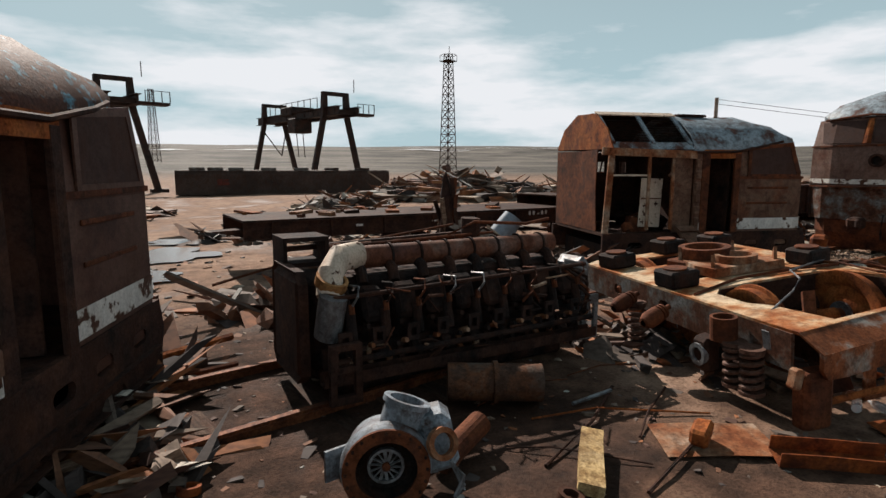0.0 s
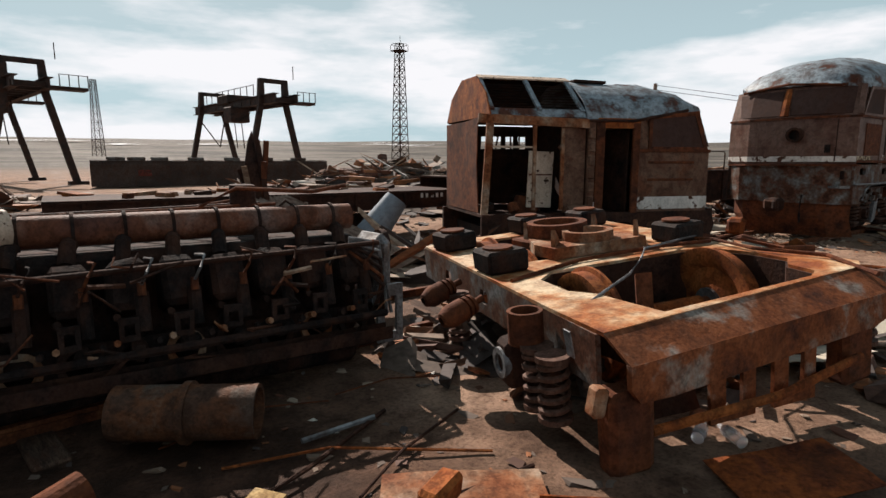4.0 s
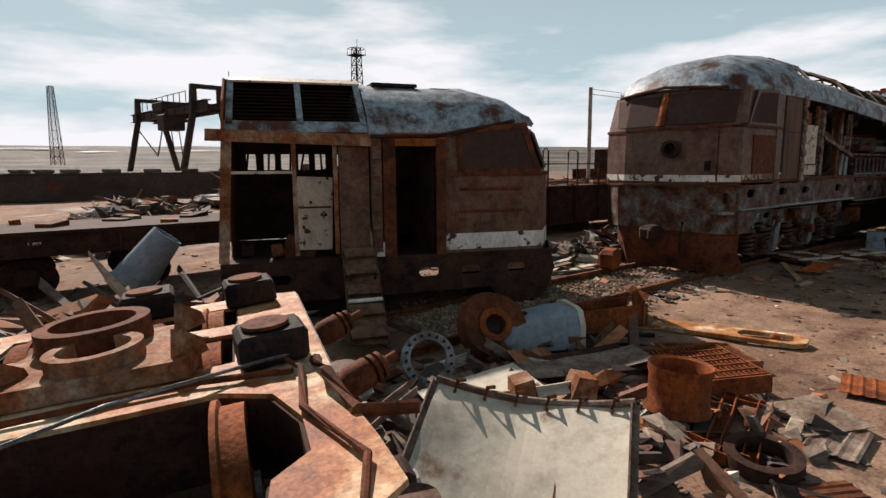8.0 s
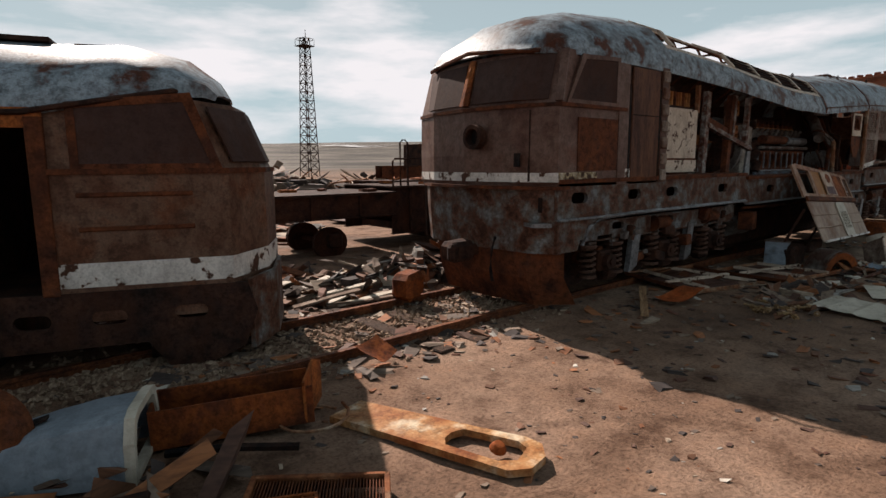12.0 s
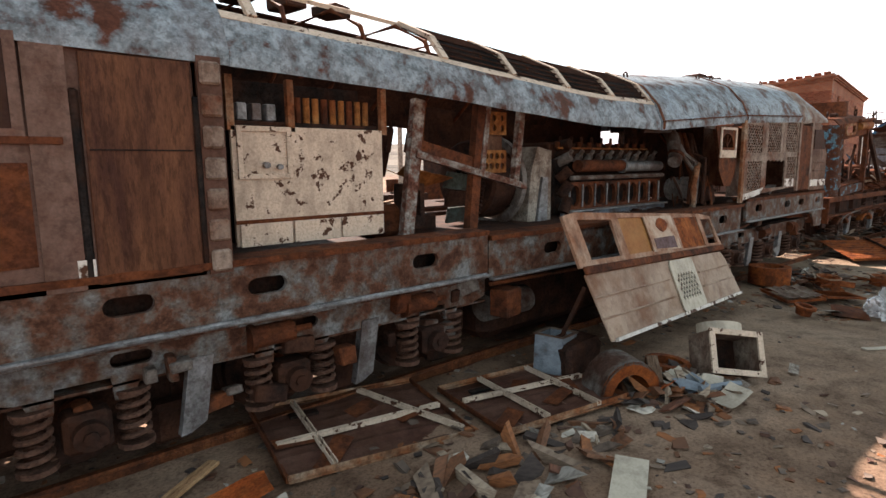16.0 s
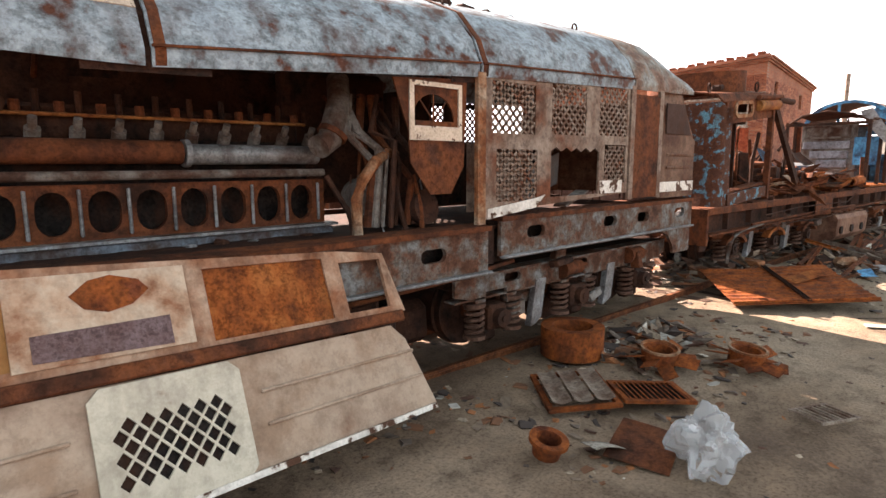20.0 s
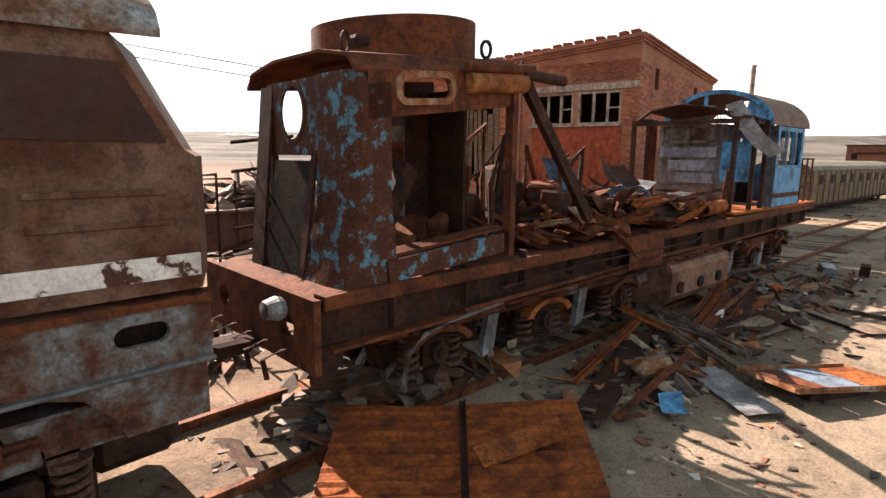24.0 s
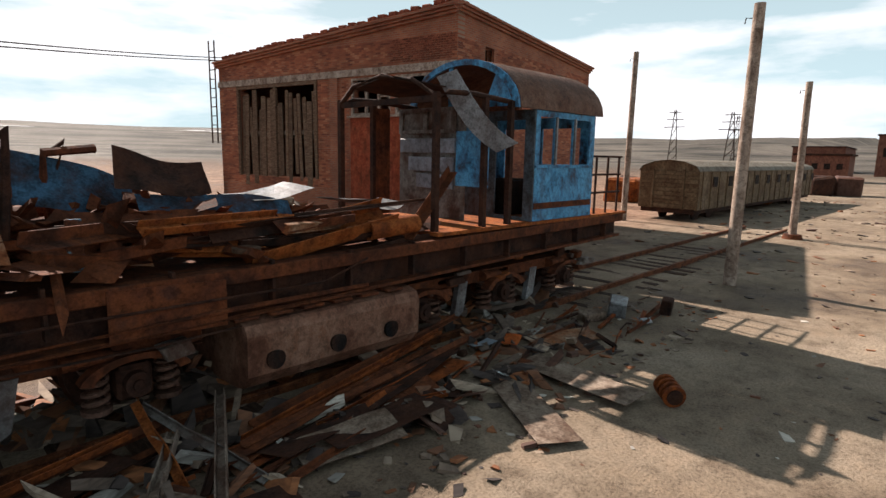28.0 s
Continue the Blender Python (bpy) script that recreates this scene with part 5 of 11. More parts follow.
def cab_wreck(m, label, ruined):
    """A locomotive cab torn off its frame: nose towards +x, open side at y = 0."""
    T = thing("cab_wreck", m, label, "locomotive cab")
    def plan(z, back, tuck):
        return [(0.75, tuck, z), (2.46 + back, tuck, z), (2.86 + back, 0.65, z), (3.0 + back, 1.5, z), (2.86 + back, 2.35, z), (2.46 + back, 3 - tuck, z), (-0.3, 3 - tuck, z)]
    sh = part("cab_shell", thick(add_loft(bmesh.new(), [plan(z, b, t) for z, b, t in ((0.62, 0.0, 0), (0.95, 0.0, 0), (2.2, 0.0, 0), (2.26, -0.04, 0), (2.98, -0.32, 0.06))]), 0.03), TAN_PAINT if not ruined else BROWN_PAINT, T, "faded tan and rust cab side")
    part("window_board", prism([(1.06, 2.3), (2.3, 2.3), (2.06, 2.95), (1.06, 2.86)], 0.02, pose(0, -0.012, 0)), DARK_BOARD, sh, "dark board in the side window")
    part("window_frame", holed([(0.98, 2.23), (2.42, 2.23), (2.14, 3.05), (0.98, 2.92)], [[(1.06, 2.3), (2.3, 2.3), (2.06, 2.95), (1.06, 2.86)]], 0.02, pose(0, -0.022, 0)), BROWN_PAINT if ruined else RUST, sh)
    for s in (0.1, 1.6):
        part("window_board", thick(add_loft(bmesh.new(), [[(2.97 + b - 0.1 * abs(y - 1.5) - (0.3 if abs(y - 1.5) > 1.2 else 0) + 0.05, y, z) for y in (s, s + 0.65, s + 1.3)] for z, b in ((2.32, -0.05), (2.92, -0.29))]), 0.02), DARK_BOARD, sh)
    part("belt_rail", thick(add_loft(bmesh.new(), [[(x + 0.02, y - 0.03 if y < 0.1 else y, z) for x, y, z in plan(z0, 0, 0)[:6]] for z0 in (2.19, 2.25)]), 0.03), RUST, sh)
    part("stripe", thick(add_loft(bmesh.new(), [[(x + 0.008, y - 0.008 if y < 0.1 else y, z) for x, y, z in plan(z0, 0, 0)[:5]] for z0 in (1.0, 1.26)]), 0.006), WHITE_STRIPE, sh, "chipped white stripe")
    for z in (1.62, 1.98):
        part("pressed_rib", box((1.55, -0.012, z), (1.1, 0.02, 0.05), bev=0.008), RUST, sh)
    # frame under the floor
    part("frame_beam", holed([(-2.6, 0.3), (1.55, 0.35), (1.75, 0.05), (2.2, 0.05), (2.55, 0.2), (2.7, 0.62), (2.6, 0.95), (-2.6, 0.95)], [oval(x, 0.66, 0.34, 0.15) for x in (-1.8, -0.7, 0.5, 1.2, 2.0)], 0.06, pose(0, -0.02, 0)), RUST_DARK, T, "dark rusted frame beam")
    part("frame_beam", box((0, 2.9, 0.6), (5.2, 0.1, 0.6)), RUST_DARK, T)
    part("buffer_beam", thick(add_loft(bmesh.new(), [[(2.65, 0.0, z), (2.95, 0.6, z), (3.05, 1.5, z), (2.95, 2.4, z), (2.65, 3.0, z)] for z in (0.15, 0.7, 0.98)]), 0.05), FRAME_BLUE, T)
    part("floor", box((0, 1.5, 0.9), (5.0, 2.85, 0.06)), RUST_DARK, T)
    # added black blocks whose colour stands for the shade under the floor
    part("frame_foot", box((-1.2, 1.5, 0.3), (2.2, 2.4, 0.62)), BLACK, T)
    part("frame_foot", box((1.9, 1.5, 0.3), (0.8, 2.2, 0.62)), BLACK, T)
    # door opening and jambs
    for x, w in ((-0.12, 0.2), (0.7, 0.16)):
        part("door_jamb", box((x, 0.0, 1.85), (w, 0.06, 1.85), bev=0.01), RUST if not ruined else RUST_DARK, T)
    part("door_head", box((0.3, 0.0, 2.76), (0.95, 0.05, 0.2)), RUST_ORANGE, T)
    part("door_leaf", box((0.55, 0.55, 1.8), (0.04, 0.8, 1.7), (0, 0, 12), 0.01), RUST_DARK, T, "rusted door standing open")
    lad = part("step_strip", box((-0.32, -0.01, 1.9), (0.16, 0.05, 1.75)), TAN_PAINT, T)
    for k in range(6):
        part("step", box((-0.32, -0.05, 1.2 + k * 0.27), (0.14, 0.05, 0.2), bev=0.02), TAN_PAINT, lad)
    part("stripe", box((-0.25, -0.02, 1.06), (0.18, 0.01, 0.22)), WHITE_STRIPE, T)
    # roof plate over the cab
    rows = []
    for x, k, e in ((-0.42, 1.0, 2.8), (0.6, 0.97, 2.8), (1.4, 0.86, 2.93), (2.1, 0.6, 3.02), (2.45, 0.3, 3.03), (2.56, 0.12, 3.0)):
        rows.append([(x - (0.12 * abs(y - 1.5) if x > 1.9 else 0), min(max(y, 0.3 * (1 - k)), 3 - 0.3 * (1 - k)), e + z * k) for y, z in ((-0.03, -0.02), (-0.03, 0.1), (0.2, 0.42), (0.6, 0.72), (1.2, 0.92), (1.8, 0.92), (2.4, 0.72), (2.8, 0.42), (3.03, 0.1))])
    rf = part("roof_plate", thick(add_loft(bmesh.new(), rows), 0.03), BLUE_ON_RUST if ruined else ROOF_BLUE, T, "pale blue flaking roof plate", True)
    part("roof_hatch", box((0.2, 1.4, 3.73), (0.8, 0.6, 0.06), (0, 0, 4), 0.01), RUST_DARK, rf)
    part("roof_hatch", box((1.05, 1.4, 3.68), (0.4, 0.5, 0.05), bev=0.01), RUST_DARK, rf)
    part("gutter", pipe([(-0.4, -0.04, 2.8), (0.6, -0.04, 2.81), (1.4, -0.02, 2.96), (1.95, 0.1, 3.07), (2.25, 0.5, 3.12)], 0.03, 6), RUST_DARK, rf)
    # engine-room part with roof windows, stripped posts and cream door
    if not ruined:
        fr = part("roof_window_frame", thick(add_loft(bmesh.new(), [[(x, y, z) for y, z in ((0.02, 2.86), (0.13, 3.02))] for x in (-2.45, -0.42)]), 0.03), ROOF_BLUE, T, "pale blue roof window frame")
        part("frame_rail", thick(add_loft(bmesh.new(), [[(x, y, z) for y, z in ((0.85, 3.66), (1.05, 3.74))] for x in (-2.4, -0.42)]), 0.03), CREAM_PAINT, fr)
        for x in (-2.38, -1.4, -0.48):
            part("frame_bar", beam((x, 0.08, 2.98), (x, 0.9, 3.68), 0.09, 0.05, shape="B"), ROOF_BLUE, fr)
        for j in range(9):
            part("slat", beam((-2.35, 0.2 + 0.07 * j, 3.06 + 0.06 * j), (-0.5, 0.2 + 0.07 * j, 3.06 + 0.06 * j), 0.02, 0.012, shape="B"), BLACK, fr)
        part("roof_far", thick(add_loft(bmesh.new(), [[(x, y, z) for y, z in ((1.05, 3.72), (1.9, 3.7), (2.6, 3.4), (3.0, 2.9))] for x in (-2.45, -0.42)]), 0.03), RUST_DARK, T)
        part("end_sheet", thick(dent(add_loft(bmesh.new(), [[(-2.5, y, z) for z in (0.95, 1.9, 2.85)] for y in (0.6, 1.5, 2.9)]), 0.04), 0.02), RUST, T)
        part("end_arch", prism([(-0.1, 2.85), (0.2, 3.3), (0.8, 3.7), (1.8, 3.74), (2.6, 3.4), (3.0, 2.9)], 0.03, Matrix(((0, 1, 0, -2.48), (1, 0, 0, 0), (0, 0, 1, 0), (0, 0, 0, 1)))), RUST_ORANGE, T)
        part("torn_eave", dent(box((-1.55, -0.02, 2.78), (2.3, 0.06, 0.16), (0, 1.5, 0)), 0.04, 3), RUST_PALE, T, "torn rusty eave strip")
        part("corner_strip", dent(beam((-2.55, 0.0, 0.95), (-2.42, 0.05, 2.8), 0.14, 0.05, shape="B"), 0.02), RUST_PALE, T)
        part("inner_panel", box((-0.65, 0.05, 1.75), (0.45, 0.04, 1.9)), TAN_PAINT, T)
        dr = part("cabinet_door", box((-1.22, 0.4, 1.62), (0.54, 0.04, 1.15), (0, 2, 0), 0.008), CREAM_PAINT, T, "cream cabinet door with chipped paint")
        part("door_line", box((-1.22, 0.376, 1.72), (0.5, 0.008, 0.03)), RUST, dr)
        for x in (-1.28, -1.12, -1.06):
            part("latch", cyl((x, 0.375, 1.8 if x < -1.2 else 1.6), 0.025, 0.03, (90, 0, 0), 8), RUST_DARK, dr)
        for x in (-1.52, -0.93):
            part("bay_post", box((x, 0.01, 1.9), (0.06, 0.06, 1.75)), RUST_PALE, T)
        part("brace", beam((-0.95, 0.1, 2.25), (-0.45, 0.12, 2.75), 0.12, 0.05, shape="B"), TAN_PAINT, T)
        part("bay_rail", box((-2.0, 0.05, 2.27), (0.95, 0.04, 0.04)), CREAM_PAINT, T)
        wl = part("far_wall", holed(rect(-2.5, 0.95, -0.2, 2.85), [rect(-2.3 + k * 0.32, 2.3, -2.1 + k * 0.32, 2.6) for k in range(6)], 0.03, pose(0, 2.9, 0)), RUST_DARK, T)
        for k in range(9):
            part("broken_bar", beam((-2.3 + k * 0.2, 2.85, 2.28), (-2.28 + k * 0.2 + random.uniform(-0.05, 0.05), 2.85, 2.62), 0.04, 0.02, shape="B"), RUST_DARK, wl)
        part("inner_wall", box((-0.2, 1.5, 1.9), (0.04, 2.8, 1.9)), RUST_DARK, T)
        for k in range(10):
            part("debris_lump", dent(box((random.uniform(-2.4, -0.6), random.uniform(0.3, 2.3), 1.05), (random.uniform(0.15, 0.5), random.uniform(0.15, 0.4), random.uniform(0.1, 0.5)), (random.uniform(-20, 20), random.uniform(-20, 20), 0), 0.02), 0.04, 3), random.choice((RUST_DARK, RUST, BLACK)), T)
        # step chute leaning to the ground
        ch = part("step_chute", dent(beam((-0.62, -0.05, 1.1), (-0.75, -1.75, 0.12), 0.5, 0.06, shape="U"), 0.01), TAN_PAINT, T, "tan pressed-steel step chute")
        for k in range(5):
            u = 0.08 + k * 0.21
            part("tread", box((-0.62 - 0.13 * u, -0.05 - 1.7 * u, 1.13 - 0.98 * u), (0.46, 0.2, 0.03), (30, 0, 2)), TAN_PAINT, ch)
        part("grab_iron", pipe([(-0.85, -0.75, 0.75), (-0.85, -0.85, 0.85), (-0.5, -0.85, 0.85), (-0.5, -0.75, 0.75)], 0.02, 6), RUST_DARK, ch)
        part("white_edge", box((-0.69, -1.1, 0.53), (0.48, 0.06, 0.02), (30, 0, 2)), WHITE_STRIPE, ch)
    else:
        part("side_sheet", box((-1.3, 0, 1.9), (2.3, 0.04, 1.9)), BROWN_PAINT, T)
        part("roof_rear", thick(add_loft(bmesh.new(), [[(x, y, z) for y, z in ((-0.03, 2.8), (0.2, 3.2), (0.6, 3.5), (1.5, 3.72), (2.4, 3.5), (3.0, 2.8))] for x in (-2.4, -0.42)]), 0.03), BLUE_ON_RUST, T, "rust and blue patched roof")
        part("beam_stub", beam((-2.6, 0.1, 0.35), (2.4, 0.0, 0.35), 0.2, 0.25, shape="I"), RUST_DARK, T)
    return T


cab_wreck(pose(11.73, 8.26, 0.08, 0, 0, -20.5) @ Matrix.Diagonal((1, 1, 0.985, 1)), "rusty tan locomotive cab with pale blue roof standing on bare ground", False)
cab_wreck(pose(-0.83, 5.13, 0.02, 0, 0, 66), "dark brown locomotive cab leaning over the track", True)

# ---------------------------------------------------------------- bogie frame without its locomotive


def loose_bogie():
    T = thing("bogie_frame", pose(5.42, 3.03, -0.09, 0, 0, -17) @ pose(0, 0, 0, 0, -5.2, 0), "orange-rusted three-axle bogie frame lying on its wheels", "bogie")
    FLAT = Matrix(((1, 0, 0, 0), (0, 0, 1, 0), (0, 1, 0, 0), (0, 0, 0, 1)))   # drawing plane to the ground plane
    def flat(outer, holes, z, d):
        return holed(outer, holes, d, Matrix.Translation((0, 0, z)) @ FLAT)
    W, L = 2.78, 6.1
    o1 = [(0.62, 0.22), (1.4, 0.32), (2.16, 0.42), (2.32, 0.56), (2.36, 0.98), (2.54, 1.22), (2.54, 1.75), (2.42, 2.3), (2.14, 2.56), (0.6, 2.54), (0.36, 2.2), (0.36, 1.5), (0.5, 1.2)]
    o2 = [(0.52, 3.35), (1.0, 3.25), (1.0, 4.35), (0.52, 4.3)]
    o2b = [(1.85, 3.25), (2.22, 3.3), (2.22, 4.3), (1.85, 4.35)]
    o3 = [(0.5, 4.75), (2.24, 4.7), (2.24, 5.6), (0.5, 5.65)]
    outer = [(0.02, 0.0), (2.7, 0.42), (2.86, 0.6), (2.84, 1.2), (2.78, 2.0), (2.78, L - 0.15), (2.5, L), (0.25, L), (0.0, L - 0.2), (0.0, 1.0)]
    part("top_plate", flat(outer, [o1, o2, o2b, o3], 0.985, 0.03), mat("bogie_top", [(0.26, 0.085, 0.028), (0.42, 0.17, 0.055), (0.52, 0.33, 0.17), (0.66, 0.55, 0.38)], 1.9, 0.6, bump=0.25, thresh=(0.36, 0.6), stain=0.3, stain_col=(0.2, 0.06, 0.02)), T, "orange rusted top plate with pale flaked paint")
    FB = mat("beam_flaked", [(0.1, 0.04, 0.022), (0.24, 0.085, 0.03), (0.3, 0.12, 0.05), (0.34, 0.31, 0.28)], 2.3, 0.75, thresh=(0.35, 0.66), bump=0.3)
    fb = part("front_beam", prism([(0.05, 0.86), (2.74, 0.86), (2.86, 0.8), (2.84, 0.68), (2.5, 0.6), (0.4, 0.58), (0.12, 0.6), (0.05, 0.7)], 0.06, pose(0, -0.37, 0, 0, 0, 8.4)), FB, T, "rusty front beam with grey flakes")
    part("front_bevel", thick(add_loft(bmesh.new(), [[(0.05, -0.36, 0.86), (2.76, 0.04, 0.86)], [(0.02, 0.02, 1.016), (2.7, 0.44, 1.016)]]), 0.02), FB, T)
    part("side_beam", holed(rect(0.1, 0.6, L - 0.1, 0.985), [oval(x, 0.78, 0.3, 0.14) for x in (1.6, 3.0, 4.6)], 0.04, Matrix(((0, 1, 0, 0), (1, 0, 0, 0), (0, 0, 1, 0), (0, 0, 0, 1)))), FRAME_BLUE, T, "grey-blue side beam web")
    part("side_beam", holed(rect(0.2, 0.6, L - 0.1, 0.985), [oval(x, 0.78, 0.3, 0.14) for x in (1.6, 3.0, 4.6)], 0.04, Matrix(((0, 1, 0, 2.76), (1, 0, 0, 0), (0, 0, 1, 0), (0, 0, 0, 1)))), FRAME_BLUE, T, "grey-blue side beam web")
    for hole in (o1, o2, o2b, o3):
        bm = bmesh.new()
        for (xa, ya), (xb, yb) in zip(hole, hole[1:] + hole[:1]):
            vs = [bm.verts.new(p) for p in ((xa, ya, 0.985), (xb, yb, 0.985), (xb, yb, 0.5), (xa, ya, 0.5))]
            bm.faces.new(vs)
        bmesh.ops.remove_doubles(bm, verts=bm.verts, dist=1e-4)
        part("web_wall", thick(bm, 0.02), RUST_DARK, T)
    # corner brackets and legs down to the ground
    for x, y in ((0.12, -0.1), (2.6, 0.4)):
        lg = part("corner_leg", dent(box((x, y, 0.34), (0.34, 0.3, 0.62), bev=0.05), 0.03, 3), RUST, T, "rusty flaking corner bracket")
        part("leg_box", box((x - 0.22, y - 0.02, 0.6), (0.1, 0.16, 0.2), (0, 14, 0), 0.02), RUST_PALE, lg)
    part("tag_plate", box((-0.06, 0.45, 0.86), (0.012, 0.13, 0.2), (0, -8, 0)), GREY_STEEL, T, "pale steel tag plate")
    for x in (1.15, 1.75):
        part("horn_guide", holed(rect(x - 0.2, 0.1, x + 0.22, 0.64), [rect(x - 0.06, 0.2, x + 0.1, 0.52)], 0.05, pose(0, 0.1, 0)), FB, T)
    part("tie_rod", pipe([(0.3, -0.15, 0.3), (1.5, -0.05, 0.26), (2.5, 0.15, 0.32)], 0.04, 8), RUST_ORANGE, T)
    part("mesh_guard", dent(grid(10, 8, 0.5, 0.4), 0.04, 2), RUST_DARK, T).matrix_basis = pose(0.75, 0.3, 0.35, 70, 0, 0)
    # springs, horn blocks on the outside
    for y in (0.6, 0.95, 3.6):
        for x in (-0.14, 2.92):
            bm = bmesh.new()
            spring(bm, (x, y, 0.3), 0.1, 0.026, 0.42, 5, 12)
            add_cyl(bm, (x, y, 0.28), 0.13, 0.04, seg=14)
            add_cyl(bm, (x, y, 0.74), 0.13, 0.04, seg=14)
            part("spring", bm, SPRING_RUST, T)
    for x in (-0.16, 2.93):
        part("axle_box", dent(box((x, 1.55, 0.5), (0.2, 0.26, 0.4), bev=0.04), 0.02, 3), RUST_DARK, T)
        part("axle_cover", ring(0.13, 0.08, 0.06, pose(x - 0.13 if x < 1 else x + 0.07, 1.55, 0.5, 0, 90, 0), 18), GREY_STEEL, T)
    rg = part("pipe_stub", ring(0.14, 0.11, 0.26, pose(-0.16, 1.15, 0.74), 22), RUST, T, "open pipe stub")
    # wheels in the openings
    for x, y in ((0.72, 1.98), (2.2, 1.98), (0.66, 3.8), (2.06, 3.8), (0.66, 5.2), (2.06, 5.2)):
        s = 1 if x < 1.4 else -1
        prof = [(0.09, -0.08), (0.36, -0.03), (0.44, -0.07), (0.525, -0.07), (0.525, 0.05), (0.565, 0.06), (0.565, 0.09), (0.44, 0.085), (0.36, 0.03), (0.09, 0.08)]
        w = part("wheel", lathe([(r, z * s) for r, z in prof], pose(x, y, 0.53, 0, 90, 0), 36), RUST_ORANGE, T, "bright orange rusted wheel tyre", True)
        part("hub", cyl((x, y, 0.53), 0.16, 0.2, (0, 90, 0), 18), GREY_STEEL, w)
    for y in (1.98, 3.8, 5.2):
        part("axle", cyl((1.36, y, 0.53), 0.08, 1.5, (0, 90, 0), 14), RUST, T)
    # centre casting, ring, blocks, pipes on top
    cc = part("centre_casting", dent(holed([(0.85, 3.1), (1.95, 3.05), (2.0, 3.5), (1.85, 4.5), (1.0, 4.55), (0.8, 3.6)], [[(1.42 + 0.2 * math.cos(radians(a)), 3.5 + 0.2 * math.sin(radians(a))) for a in range(0, 360, 20)]], 0.12, Matrix.Translation((0, 0, 1.02)) @ FLAT), 0.02), RUST_PALE, T, "pale cast centre pivot")
    for x, y in ((0.9, 3.2), (1.9, 3.15), (0.95, 4.3), (1.85, 4.25)):
        part("casting_rib", prism([(0, 0), (0.34, 0), (0.3, 0.1), (0.06, 0.22)], 0.05, pose(x, y, 1.1, 0, 0, 60)), RUST_PALE, cc)
    part("pivot_ring", ring(0.28, 0.21, 0.12, pose(1.42, 3.5, 1.13), 28), RUST_PALE, cc)
    rr = part("bearing_ring", ring(0.36, 0.27, 0.16, pose(1.32, 4.25, 1.14), 32), RUST, T, "rusty bearing ring")
    part("ring_base", box((1.32, 4.3, 1.07), (0.9, 0.7, 0.12), (0, 0, 8), 0.02), RUST, rr)
    for x, y in ((0.22, 3.05), (2.46, 3.2), (0.25, 5.2), (2.36, 5.75), (1.5, 5.9)):
        b = part("rubber_block", dent(box((x, y, 1.13), (0.44, 0.4, 0.22), (0, 0, 6), 0.03), 0.02, 3), BLACK, T, "black rubber side bearing block")
        part("bearing_disc", lathe([(0.0, 0.0), (0.2, 0.0), (0.2, 0.03), (0.0, 0.03)], pose(x - 0.02, y, 1.245) @ Matrix.Scale(0.75, 4), 22), RUST, b)
    part("air_pipe", pipe([(0.35, 1.0, 1.0), (0.9, 1.35, 1.1), (1.1, 1.5, 1.2), (1.6, 2.4, 1.12), (2.3, 2.85, 1.08), (2.62, 2.95, 1.08)], 0.013, 8), GREY_STEEL, T)
    part("axle_sleeve", cyl((1.36, 1.98, 0.5), 0.13, 1.3, (0, 90, 0), 18), RUST_ORANGE, T, "orange rusted axle sleeve", True)
    part("final_gear", lathe([(0.1, -0.09)] + [(0.25 + 0.012 * (k % 2), -0.09 + 0.0125 * k) for k in range(15)] + [(0.1, 0.09)], pose(0.95, 1.98, 0.5, 0, 90, 0), 40), RUST, T, "toothed red-brown axle gear")
    part("air_pipe", pipe([(0.1, 2.3, 1.03), (1.0, 2.78, 1.04), (2.0, 2.8, 1.05), (2.55, 2.6, 1.05)], 0.022, 8), RUST, T)
    part("air_pipe", pipe([(2.4, 3.5, 1.04), (2.6, 2.6, 1.06), (2.55, 1.8, 1.05), (2.75, 0.9, 1.05), (2.6, 0.1, 1.0)], 0.02, 8), RUST, T)
    part("grease_pipe", pipe([(2.7, 2.75, 1.05), (2.72, 2.2, 1.1), (2.8, 1.6, 1.02), (3.1, 1.5, 1.0)], 0.04, 8), RUST, T)
    for x, y in ((-0.35, 2.5), (-0.3, 3.6), (3.05, 3.1), (3.05, 4.9)):
        c = part("damper", lathe([(0.06, -0.36), (0.1, -0.34), (0.16, -0.22), (0.16, 0.02), (0.1, 0.03), (0.1, 0.06), (0.15, 0.06), (0.15, 0.1), (0.1, 0.1), (0.1, 0.14), (0.14, 0.14), (0.14, 0.18), (0.09, 0.2), (0.05, 0.24), (0.05, 0.36), (0.0, 0.36)], pose(x, y, 0.8, 0, 76, 15) @ Matrix.Scale(0.68, 4), 18), RUST, T, "rusty damper cylinder", True)
    for k in range(14):
        a = Vector((random.uniform(0.7, 2.0), random.uniform(0.8, 2.4), random.uniform(0.25, 0.55)))
        d = Vector((random.uniform(-0.5, 0.5), random.uniform(-0.5, 0.5), random.uniform(-0.1, 0.25)))
        part("scrap_rod", beam(a, a + d, 0.05, 0.05, shape=random.choice("BLU")), random.choice((RUST, RUST_DARK, GREY_STEEL, RUST_ORANGE)), T)
    part("ratchet_lever", beam((0.75, 0.75, 0.6), (0.85, 1.0, 1.15), 0.14, 0.08, shape="B"), RUST, T)

    # the frame is short: draw the pieces together along its length, keeping round ones round
    rigid = {"wheel", "hub", "axle", "spring", "damper", "pipe_stub", "axle_cover", "pivot_ring", "bearing_ring", "bearing_disc", "rubber_block", "axle_box"}
